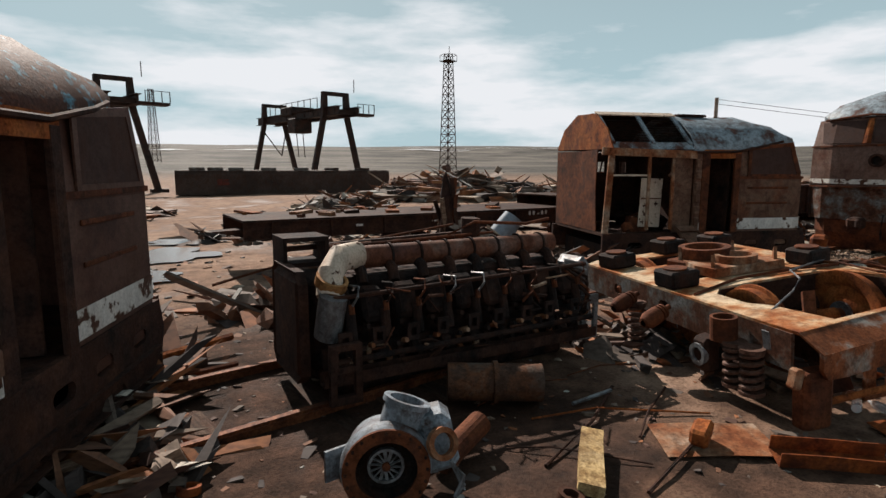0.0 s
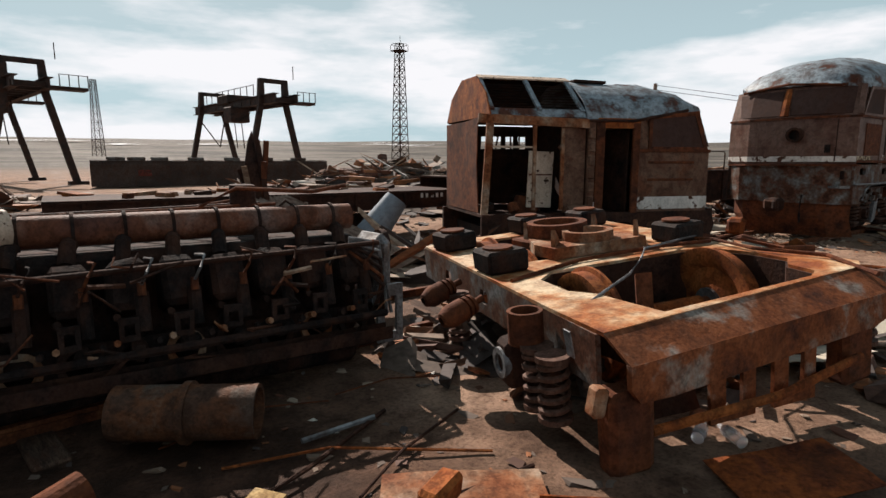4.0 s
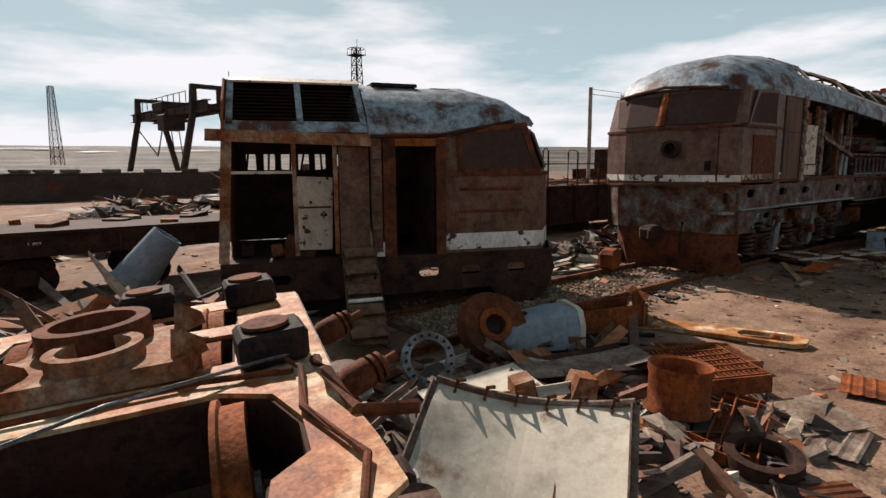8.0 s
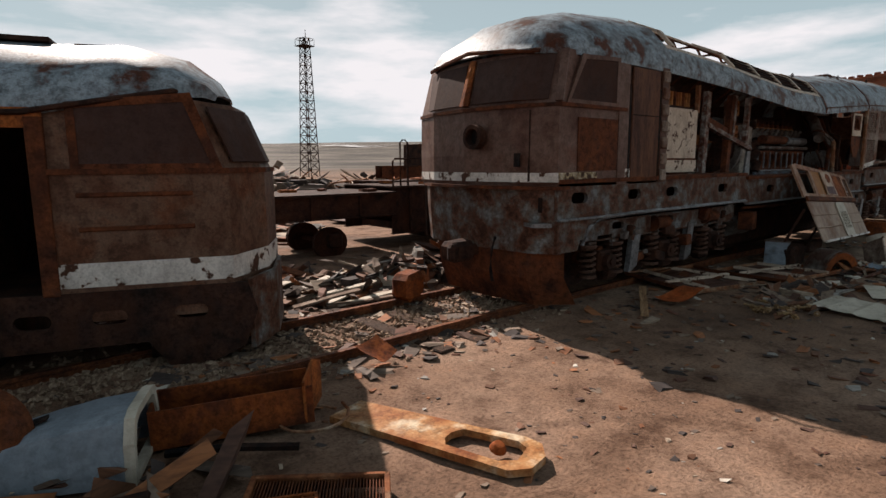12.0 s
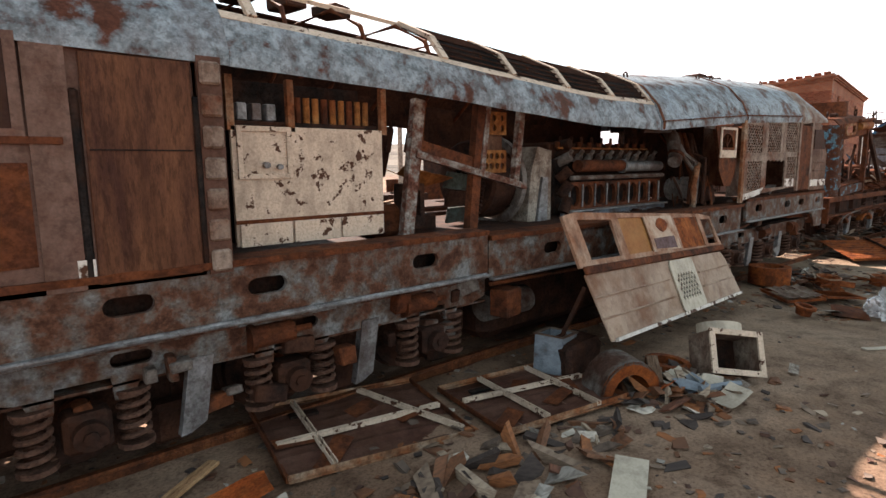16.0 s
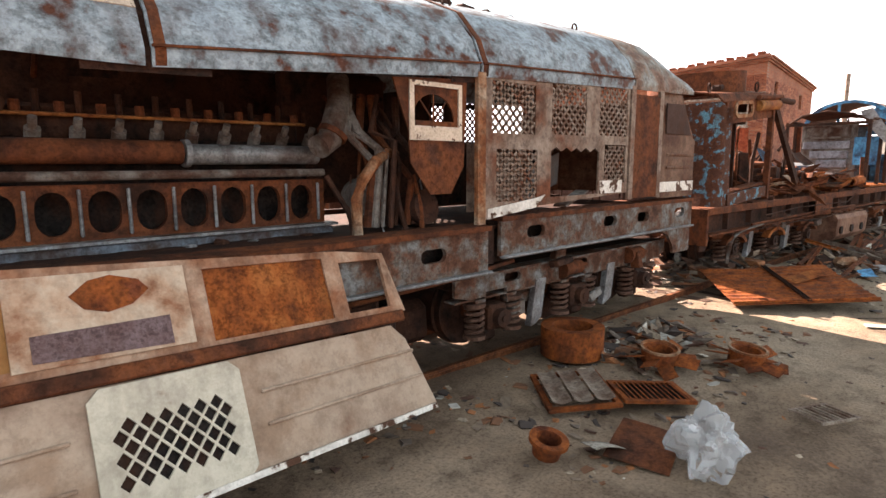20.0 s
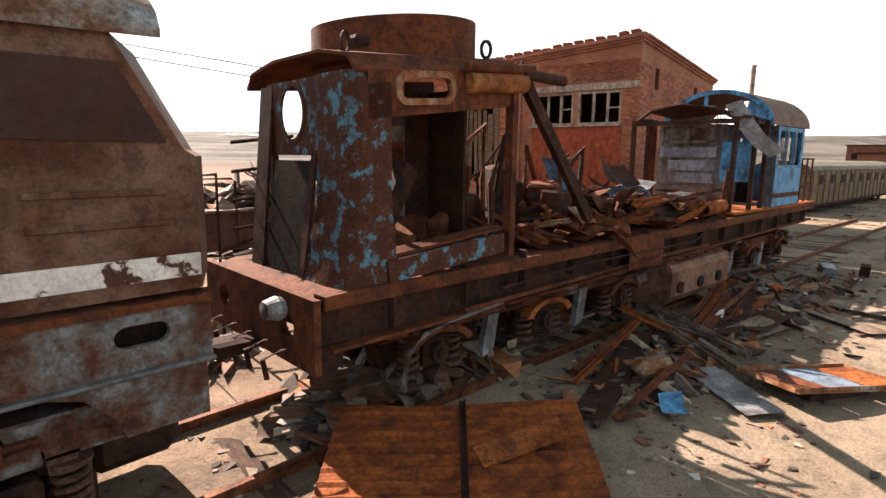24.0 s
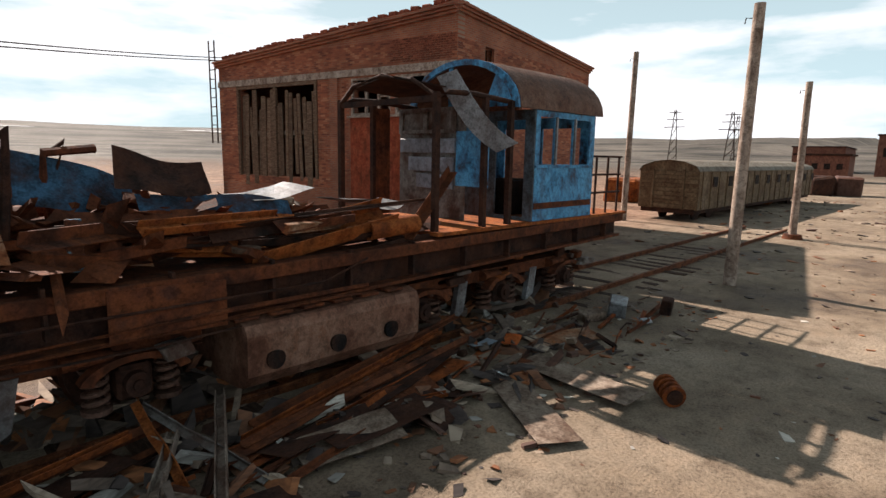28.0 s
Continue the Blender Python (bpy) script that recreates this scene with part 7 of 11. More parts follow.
    part("gusset", prism([(0.02, 4.36), (0.72, 4.36), (0.72, 4.5), (0.5, 5.04), (0.2, 4.78)], 0.02, Matrix(((0, 1, 0, 12.92), (1, 0, 0, 0), (0, 0, 1, 0), (0, 0, 0, 1)))), BRIGHT_BLUE, ar)
    part("arch_tie", box((12.9, 1.27, 4.33), (0.08, 2.6, 0.08)), RUST, ar)
    # partition walls and open forward compartment
    part("partition", holed(rect(0.0, 2.22, 2.5, 4.34), [rect(0.2, 2.3, 0.85, 4.15), rect(1.2, 3.3, 2.2, 4.1)], 0.04, Matrix(((0, 1, 0, 13.4), (1, 0, 0, 0), (0, 0, 1, 0), (0, 0, 0, 1)))), mat("cab_inside", [(0.04, 0.035, 0.03), (0.1, 0.14, 0.17), (0.14, 0.2, 0.26)], 2, 0.6), T)
    part("blue_panel", box((12.3, 0.5, 3.4), (0.04, 0.7, 1.0)), BRIGHT_BLUE, T, "faded blue inner panel")
    part("control_wall", box((12.5, 1.66, 3.3), (0.05, 1.66, 2.15)), GREY_PRIMER, T)
    for z in (2.95, 3.28, 3.64):
        part("cabinet_front", box((12.44, 1.72 - 0.3 * (3.64 - z), z), (0.06, 1.4 - 0.7 * (3.64 - z), 0.28), bev=0.01), mat("cabinet_grey", [(0.2, 0.22, 0.26), (0.3, 0.33, 0.39)], 1.2, 0.5), T, "grey cabinet front")
    part("window_frame", holed(rect(1.0, 3.88, 2.46, 4.36), [rect(1.1, 3.95, 1.7, 4.29), rect(1.8, 3.95, 2.36, 4.29)], 0.04, Matrix(((0, 1, 0, 12.42), (1, 0, 0, 0), (0, 0, 1, 0), (0, 0, 0, 1)))), GREY_PRIMER, T)
    for x, y in ((11.0, 0.12), (11.0, 2.45), (12.1, 0.08), (12.75, 0.05), (11.75, 2.45)):
        part("frame_post", box((x, y, 3.32), (0.09, 0.09, 2.24)), RUST_DARK, T)
    for y in (0.1, 2.45):
        part("frame_rail", pipe([(11.0, y, 4.36), (11.25, y, 4.46), (11.8, y, 4.48), (12.9, y, 4.42)], 0.045, 8), RUST_DARK, T)
    part("frame_rail", pipe([(11.0, 0.1, 4.36), (10.95, 0.6, 4.66), (10.95, 1.3, 4.78), (10.95, 2.0, 4.66), (11.0, 2.45, 4.36)], 0.045, 8), RUST_DARK, T)
    part("frame_rail", box((11.0, 1.27, 4.34), (0.06, 2.4, 0.1)), RUST_DARK, T)
    part("far_panel", box((11.95, 2.42, 3.3), (0.35, 0.04, 2.1)), RUST, T)
    part("roof_scrap", thick(dent(add_loft(bmesh.new(), [[(11.0, y, z) for y, z in ((0.4, 4.62), (1.3, 4.76), (2.1, 4.62))], [(12.85, y, z) for y, z in ((0.4, 4.56), (1.3, 4.66), (2.3, 4.56))]]), 0.03), 0.015), RUST_DARK, T)
    st = part("hanging_strip", thick(add_loft(bmesh.new(), [[(11.45 + 0.5 * u, 0.55 - 0.85 * u, 4.75 - 1.2 * u - 0.2 * math.sin(3 * u)), (11.58 + 0.5 * u, 0.25 - 0.85 * u, 4.86 - 1.15 * u - 0.2 * math.sin(3 * u))] for u in np.linspace(0, 1, 10)]), 0.02), mat("strip_grey", [(0.2, 0.2, 0.21), (0.32, 0.33, 0.35)], 2, 0.5), T, "grey sheet strip hanging off the cab")
    part("cab_seat", dent(box((14.3, 1.2, 2.6), (0.6, 0.6, 0.8), bev=0.05), 0.03), BLACK, T)
    # rear platform railings
    for x in (15.8, 16.3, 16.8):
        part("rail_post", pipe([(x, 0.06, 2.2), (x, 0.06, 3.5)], 0.025, 6), RUST_DARK, T)
    for z in (2.7, 3.1, 3.5):
        part("hand_rail", pipe([(15.55, 0.06, z), (16.9, 0.06, z)], 0.025, 6), RUST_DARK, T)
    # tank and running gear
    tk = part("fuel_tank", add_loft(bmesh.new(), [[(x, y, z) for y, z in ((0.35, 1.5), (0.0, 1.46), (-0.16, 1.38), (-0.22, 1.2), (-0.2, 0.52), (-0.06, 0.36), (0.2, 0.32), (2.2, 0.32), (2.45, 0.6), (2.45, 1.5))] for x in (7.65, 8.9, 10.35)], True, True), mat("tank_rust", [(0.14, 0.07, 0.045), (0.24, 0.13, 0.085), (0.32, 0.2, 0.14), (0.26, 0.11, 0.05)], 1.3, 0.7), T, "dented rusty fuel tank")
    for x in (8.0, 8.9, 9.8):
        part("drain_hole", cyl((x, -0.22, 0.68), 0.12, 0.05, (90, 0, 0), 14), BLACK, tk)
    for k in range(6):
        part("tank_rib", box((7.7 + k * 0.45, 0.0, 1.5), (0.3, 0.3, 0.06), bev=0.01), RUST, tk)
    truck(T, (2.1, 4.36, 6.6), 1.25, 7.35, 0.28, 2.25, 1.2, 0.0, RUST, True)
    truck(T, (10.85, 12.9, 15.0), 10.4, 15.6, 0.28, 2.25, 1.2, 0.0, RUST, True)
    part("curved_guard", pipe([(1.35, -0.02, 0.4), (1.4, -0.05, 0.9), (1.7, -0.05, 1.3), (2.3, -0.05, 1.5), (3.0, -0.05, 1.55)], 0.05, 8), GREY_PRIMER, T)
    for k in range(4):
        z = 1.35 + 0.14 * k
        part("side_pipe", pipe([(2.5 + random.uniform(-0.5, 0.8), -0.08 - 0.02 * k, z), (5, -0.1, z + random.uniform(-0.05, 0.05)), (7.5 + random.uniform(-1, 1.5), -0.1, z + random.uniform(-0.1, 0.1)), (9.5, -0.08, z + 0.1 + random.uniform(-0.1, 0.2))], random.choice((0.016, 0.022, 0.03)), 6), random.choice((RUST, RUST_DARK)), T)
    # dark motor-like fillers added between the wheels
    for x in (3.2, 5.2, 11.8):
        part("traction_motor", dent(box((x, 1.25, 0.7), (0.75, 1.0, 0.6), bev=0.12), 0.03, 2), RUST_DARK, T)
    for k in range(26):
        x = random.choice((random.uniform(1.4, 7.2), random.uniform(10.4, 16)))
        part("hanging_gear", dent(box((x, random.uniform(0.05, 0.5), random.uniform(0.8, 1.55)), (random.uniform(0.08, 0.4), random.uniform(0.08, 0.25), random.uniform(0.08, 0.3)), (random.uniform(-15, 15), random.uniform(-15, 15), 0), 0.015), 0.02, 4), random.choice((RUST_DARK, RUST, RUST_ORANGE, GREY_PRIMER)), T)
    part("skirt_plate", prism([(6.3, 1.5), (7.5, 1.45), (7.5, 2.0), (6.3, 2.05)], 0.02, pose(0, -0.08, 0)), RUST, T, "rusted skirt plate with orange patches")
    # gutted machinery left standing on the deck
    part("inner_wall", box((2.95, 1.5, 3.15), (0.5, 0.06, 1.85)), RUST_DARK, T)
    for k in range(16):
        x = random.uniform(3.4, 5.6)
        h = random.uniform(0.4, 1.25) * (1 - 0.3 * abs(x - 4.3))
        part("machine_block", dent(box((x, random.uniform(0.6, 2.2), 2.2 + h / 2), (random.uniform(0.2, 0.6), random.uniform(0.2, 0.5), h), (random.uniform(-6, 6), random.uniform(-10, 10), random.uniform(0, 60)), 0.03), 0.04, 3, k), random.choice((RUST_DARK, RUST_DARK, RUST, BLACK)), T)
    for k in range(12):
        x, y = random.uniform(3.3, 6.5), random.uniform(0.3, 1.8)
        part("bent_pipe", pipe([(x, y, 2.2), (x + random.uniform(-0.1, 0.1), y, 2.9), (x + random.uniform(-0.3, 0.3), y, random.uniform(3.1, 3.6)), (x + random.uniform(-0.6, 0.6), y + 0.1, random.uniform(2.7, 3.4))], random.choice((0.02, 0.03, 0.045)), 6), random.choice((RUST, RUST_DARK)), T)
    # low platform: everything above the bogies sits down, the hood keeps its height
    def settle(x, z):
        k = min(1, max(0, (x - 4) / 6))
        deck, slope = 1.62 + 0.2 * min(1, max(0, (x - 0.8) / 2.6)), 1.16 - 0.25 * k
        low = 1.05 + 0.15 * min(1, max(0, (x - 1) / 3))
        if z > 2.2:
            return deck + (z - 2.2) * slope
        knots = ((-1, -1), (0.75, 0.75), (1.2, 0.98), (1.55, low), (2.2, deck))
        for (z0, a0), (z1, a1) in zip(knots, knots[1:]):
            if z <= z1:
                return a0 + (a1 - a0) * (z - z0) / (z1 - z0)
    for ob in T.children_recursive:
        if ob.name.split(".")[0] in {"wheel", "hub", "axle", "axle_box"}:
            continue
        m = ob.matrix_basis.copy()
        for v in ob.data.vertices:
            p = m @ v.co
            x = p.x
            if p.z > 2.21 and x < 3.2:
                x = 0.74 + (x - 0.52) * 0.6 if x < 1.3 else 3.2 - (3.2 - x) * 1.0421
            v.co = m.inverted() @ Vector((x, p.y, settle(p.x, p.z)))
    return T

stripped_loco()

# ---------------------------------------------------------------- scrap lying on the deck of the stripped locomotive
DECK = 2.02
BLUE_DARK = mat("blue_scrap", [(0.03, 0.025, 0.025), (0.04, 0.08, 0.13), (0.06, 0.16, 0.27)], 2.5, 0.85, thresh=(0.35, 0.6))
SCRAP_MATS = (RUST, RUST_DARK, RUST_ORANGE, RUST, RUST_DARK, RUST, RUST_PALE)


def leaning(bm, mt, m, name, label, category, group=""):
    return lone(name, bm, mt, m, label, category, group)


for k in range(90):
    x = random.uniform(41.9, 48.4)
    y = random.uniform(6.0, 8.1) - (x - 44.5) * 0.077
    z = DECK + 0.05 + random.uniform(0, 0.42) * max(0.1, 1 - abs(x - 44.8) / 4.5)
    kind = random.random()
    if kind < 0.5:
        bm = beam((-random.uniform(0.3, 1.1), 0, 0), (random.uniform(0.3, 1.1), 0, 0), random.uniform(0.05, 0.2), random.uniform(0.05, 0.16), shape=random.choice("ULIB"))
        nm, lb, ct = "steel_section", "bent rusty steel section piled on the deck", "scrap metal"
    else:
        bm = bent_sheet(random.uniform(0.5, 1.4), random.uniform(0.2, 0.5), 7, 5, 0.07, random.uniform(-0.06, 0.06), 0, 0, k)
        nm, lb, ct = "scrap_sheet", "crumpled sheet metal scrap piled on the deck", "scrap metal"
    lone(nm, bm, random.choice(SCRAP_MATS), pose(x, y, z, random.uniform(14, 52), random.uniform(-6, 6), random.gauss(-4, 12)), lb, ct, "scrap on the locomotive deck")
lone("blue_hood_panel", bent_sheet(1.5, 0.62, 12, 8, 0.05, -0.12, 0, 0, 3), BLUE_DARK, pose(44.27, 7.0, 2.78, 58, 16, 3), "dark blue curved hood panel on the scrap heap", "panel", "scrap on the locomotive deck")
lone("crumpled_hood", bent_sheet(0.95, 0.5, 14, 10, 0.16, 0.1, 0, 0, 7), RUST_DARK, pose(45.05, 6.62, 2.86, 56, 6, -8), "crumpled dark hood sheet on the scrap heap", "panel", "scrap on the locomotive deck")
lone("blue_hood_panel", bent_sheet(1.9, 0.42, 12, 6, 0.06, -0.08, 0, 0, 5), BLUE_DARK, pose(45.75, 6.5, 2.5, 50, 4, -3), "dark blue bent panel on the scrap heap", "panel", "scrap on the locomotive deck")
lone("stub_post", box((0, 0, 0.22), (0.14, 0.05, 0.5), bev=0.01), BLUE_ON_RUST, pose(44.05, 6.15, 2.05, 0, 0, -6), "short flaking blue post stub on the deck", "post", "scrap on the locomotive deck")
lone("orange_channel", dent(beam((-1.08, 0, 0), (1.08, 0, 0), 0.38, 0.24, shape="U"), 0.02), RUST_ORANGE, pose(46.75, 5.95, 2.2, 34, -9, -4), "orange rusted channel lying across the deck", "steel section", "scrap on the locomotive deck")
lone("wide_pipe", lathe([(0.1, -0.42), (0.13, -0.42), (0.13, 0.42), (0.1, 0.42), (0.1, -0.42)], None, 22), RUST_ORANGE, pose(47.75, 5.72, 2.18, 0, 87, -6), "short wide rusty pipe on the deck", "pipe", "scrap on the locomotive deck", smooth=True)
lone("leaning_angle", beam((47.95, 5.62, 2.04), (49.25, 5.9, 2.95), 0.13, 0.13, shape="L"), RUST, Matrix(), "rusty angle iron leaning on the cab", "steel section", "scrap on the locomotive deck")
lone("edge_strip", dent(beam((46.3, 5.9, 2.42), (49.0, 5.95, 2.5), 0.07, 0.05, shape="L"), 0.01), RUST_DARK, Matrix(), "long thin angle lying over the scrap", "steel section", "scrap on the locomotive deck")
for x, y, z, L, w, rx, ry, rz in ((46.6, 6.9, 2.62, 1.1, 0.6, 8, -3, 12), (47.7, 6.5, 2.5, 0.9, 0.5, -4, 5, -14), (48.5, 6.7, 2.36, 0.8, 0.5, 4, -6, 24)):
    lone("pale_sheet", bent_sheet(L, w, 8, 5, 0.06, 0.03, 0, 0, x), GREY_STEEL, pose(x, y, z, rx, ry, rz), "pale painted sheet on the scrap heap", "panel", "scrap on the locomotive deck")
lone("wood_slab", dent(cyl((0, 0, 0), 0.16, 0.05, seg=16), 0.02), WOOD, pose(45.6, 5.85, 2.1), "pale round wood slab on the deck", "wood", "scrap on the locomotive deck")

# ---------------------------------------------------------------- brick workshop


def brick_material():
    m = bpy.data.materials.new("brick_wall")
    m.use_nodes = True
    nt = m.node_tree
    bs = nt.nodes["Principled BSDF"]
    tc = nt.nodes.new("ShaderNodeTexCoord")
    sp = nt.nodes.new("ShaderNodeSeparateXYZ")
    cb = nt.nodes.new("ShaderNodeCombineXYZ")
    nt.links.new(tc.outputs["Object"], sp.inputs[0])
    nt.links.new(sp.outputs[0], cb.inputs[0])
    nt.links.new(sp.outputs[2], cb.inputs[1])
    br = nt.nodes.new("ShaderNodeTexBrick")
    br.inputs["Scale"].default_value = 1.0
    br.inputs["Brick Width"].default_value = 0.26
    br.inputs["Row Height"].default_value = 0.078
    br.inputs["Mortar Size"].default_value = 0.009
    br.inputs["Color1"].default_value = (0.26, 0.07, 0.035, 1)
    br.inputs["Color2"].default_value = (0.36, 0.115, 0.055, 1)
    br.inputs["Mortar"].default_value = (0.25, 0.16, 0.115, 1)
    nt.links.new(cb.outputs[0], br.inputs["Vector"])
    ns = nt.nodes.new("ShaderNodeTexNoise")
    ns.inputs["Scale"].default_value = 0.45
    ns.inputs["Detail"].default_value = 8
    nt.links.new(tc.outputs["Object"], ns.inputs["Vector"])
    rp = nt.nodes.new("ShaderNodeValToRGB")
    rp.color_ramp.elements[0].position, rp.color_ramp.elements[0].color = 0.35, (0.55, 0.5, 0.46, 1)
    rp.color_ramp.elements[1].position, rp.color_ramp.elements[1].color = 0.65, (1.1, 1.15, 1.15, 1)
    nt.links.new(ns.outputs["Fac"], rp.inputs[0])
    mx = nt.nodes.new("ShaderNodeMix")
    mx.data_type, mx.blend_type = "RGBA", "MULTIPLY"
    mx.inputs[0].default_value = 0.85
    nt.links.new(br.outputs["Color"], mx.inputs[6])
    nt.links.new(rp.outputs[0], mx.inputs[7])
    nt.links.new(mx.outputs[2], bs.inputs["Base Color"])
    bs.inputs["Roughness"].default_value = 0.9
    bp = nt.nodes.new("ShaderNodeBump")
    bp.inputs["Strength"].default_value = 0.6
    bp.inputs["Distance"].default_value = 0.01
    nt.links.new(br.outputs["Fac"], bp.inputs["Height"])
    bp.invert = True
    nt.links.new(bp.outputs[0], bs.inputs["Normal"])
    return m


BRICKWALL = brick_material()


def brick_field_material():
    m = bpy.data.materials.new("brick_field")
    m.use_nodes = True
    nt = m.node_tree
    g = nt.nodes.new("ShaderNodeNewGeometry")
    r = nt.nodes.new("ShaderNodeValToRGB")
    el = r.color_ramp.elements
    el[0].color = (0.16, 0.045, 0.025, 1)
    el[1].color = (0.4, 0.17, 0.09, 1)
    el.new(0.35).color = (0.27, 0.08, 0.04, 1)
    el.new(0.75).color = (0.33, 0.105, 0.05, 1)
    nt.links.new(g.outputs["Random Per Island"], r.inputs[0])
    n = nt.nodes.new("ShaderNodeTexNoise")
    n.inputs["Scale"].default_value, n.inputs["Detail"].default_value = 0.5, 9
    tc = nt.nodes.new("ShaderNodeTexCoord")
    nt.links.new(tc.outputs["Object"], n.inputs["Vector"])
    r2 = nt.nodes.new("ShaderNodeValToRGB")
    r2.color_ramp.elements[0].position, r2.color_ramp.elements[0].color = 0.36, (0.5, 0.46, 0.44, 1)
    r2.color_ramp.elements[1].position, r2.color_ramp.elements[1].color = 0.6, (1.1, 1.1, 1.1, 1)
    nt.links.new(n.outputs["Fac"], r2.inputs[0])
    mx = nt.nodes.new("ShaderNodeMix")
    mx.data_type, mx.blend_type = "RGBA", "MULTIPLY"
    mx.inputs[0].default_value = 0.9
    nt.links.new(r.outputs[0], mx.inputs[6])
    nt.links.new(r2.outputs[0], mx.inputs[7])
    b = nt.nodes["Principled BSDF"]
    nt.links.new(mx.outputs[2], b.inputs["Base Color"])
    b.inputs["Roughness"].default_value = 0.9
    return m


BRICK_FIELD = brick_field_material()


def workshop():
    T = thing("brick_workshop", pose(55.75, 11.1, 0.1, 0, 0, 5) @ Matrix.Diagonal((0.93, 0.77, 0.825, 1)), "derelict two-storey red brick workshop with broken windows", "building")
    F = pose(0, 0, 0, 0, 0, 90)            # front wall: x runs along +y
    def on(m, *args):
        o = part(*args)
        o.matrix_basis = m
        return o
    front = on(F, "wall_front", holed([(0, 0), (15.4, 0), (15.4, 8.15), (13, 8.3), (9, 8.5), (5, 8.85), (2, 9.0), (0, 9.15)], [rect(0.85, 5.25, 3.1, 6.75), rect(3.35, 5.25, 5.65, 6.75), rect(7.9, 2.6, 13.7, 6.8)], 0.4, pose(0, -0.4, 0)), BRICKWALL, T)
    on(F, "lower_infill", box((3.2, 0.015, 3.5), (4.9, 0.03, 3.4)), mat("red_infill", [(0.3, 0.07, 0.035), (0.42, 0.11, 0.05), (0.46, 0.14, 0.07)], 5, 0.9, bump=0.5, fine=24), T, "brighter red brick infill")
    on(F, "concrete_band", box((7.7, 0.03, 6.95), (15.4, 0.08, 0.28)), CONCRETE, T, "pale concrete lintel band")
    on(F, "pier", box((6.6, 0.05, 3.6), (0.5, 0.14, 6.4)), BRICKWALL, T)
    for x0, x1 in ((0.85, 3.1), (3.35, 5.65)):
        w = on(F, "window_frame", holed(rect(x0, 5.25, x1, 6.75), [rect(x0 + 0.1, 5.35, x0 + 0.62, 5.95), rect(x0 + 0.1, 6.02, x0 + 0.62, 6.65), rect(x0 + 0.75, 5.35, x0 + 1.35, 6.65), rect(x0 + 1.48, 5.35, x1 - 0.1, 6.65)], 0.08, pose(0, -0.1, 0)), CONCRETE, T, "weathered white window frame")
        on(F, "window_sill", box(((x0 + x1) / 2, 0.06, 5.2), (x1 - x0 + 0.15, 0.2, 0.08)), CONCRETE, T)
    for k in range(17):
        x = 8.0 + k * 0.34
        part("board", box((x, -0.05 + 0.05 * (k % 2), 4.3 + 0.7 * noise.noise((k * 1.3, 0, 0))), (random.uniform(0.2, 0.36), 0.04, random.uniform(3.2, 4.6)), (0, random.uniform(-3, 3), 0)), WOOD, front)
    for x in (7.85, 10.8, 13.75):
        on(F, "window_post", box((x, 0.0, 4.7), (0.16, 0.12, 4.3)), WOOD, T)
    on(F, "window_rail", box((10.8, 0.0, 6.72), (5.8, 0.1, 0.14)), WOOD, T)
    side = part("wall_side", holed([(0.4, 0), (11.3, 0), (11.3, 8.5), (8, 8.7), (3, 9.0), (0.4, 9.15)], [rect(1.7, 6.9, 2.3, 7.85), rect(7.6, 6.7, 8.3, 7.65)], 0.4), BRICKWALL, T)
    for x in (2.0, 7.95):
        part("small_window", holed(rect(x - 0.35, 6.75, x + 0.35, 7.85), [rect(x - 0.25, 6.85, x - 0.03, 7.75), rect(x + 0.03, 6.85, x + 0.25, 7.75)], 0.06, pose(0, 0.1, 0)), RUST, T, "narrow rusty window grille")
    on(F, "wall_back", box((7.7, -11.1, 4), (15.4, 0.4, 8)), BRICKWALL, T)
    part("wall_far", box((5.6, 15.2, 4), (11.2, 0.4, 8)), BRICKWALL, T)
    part("roof", box((5.6, 7.7, 8.1), (11.0, 15.0, 0.2)), RUST_DARK, T, "flat tarred roof")
    part("upper_floor", box((5.6, 7.7, 4.6), (10.8, 14.8, 0.2)), CONCRETE, T)
    for j in range(3):
        on(F, "cornice", box((7.7, 0.06 + 0.05 * j, 8.26 + 0.1 * j), (15.5, 0.12 + 0.1 * j, 0.09), (0, 3.6, 0)), BRICKWALL, T)
        part("cornice", box((5.6, -0.06 - 0.05 * j, 8.5 + 0.1 * j), (11.3, 0.12 + 0.1 * j, 0.09), (0, 2.9, 0)), BRICKWALL, T)
    for k in range(26):
        part("parapet_brick", dent(box((0.4 + k * 0.58, -0.15, 9.2 - 0.038 * k + 0.1 * noise.noise((k * 0.7, 3, 0))), (0.4, 0.3, 0.16), (0, random.uniform(-4, 4), 0), 0.02), 0.02), BRICK, front)
    for k in range(18):
        part("parapet_brick", dent(box((0.4 + k * 0.6, 0.15, 9.12 - 0.035 * k), (0.45, 0.3, 0.14), (0, random.uniform(-3, 3), 0), 0.02), 0.02), BRICK, side)
    for z in range(9):
        on(F, "ladder_rung", box((15.75, 0.12, 5.0 + z * 0.45), (0.5, 0.04, 0.04)), RUST_DARK, T)
    for x in (15.5, 16.0):
        on(F, "ladder_rail", box((x, 0.12, 6.6), (0.05, 0.05, 5.0)), RUST_DARK, T)

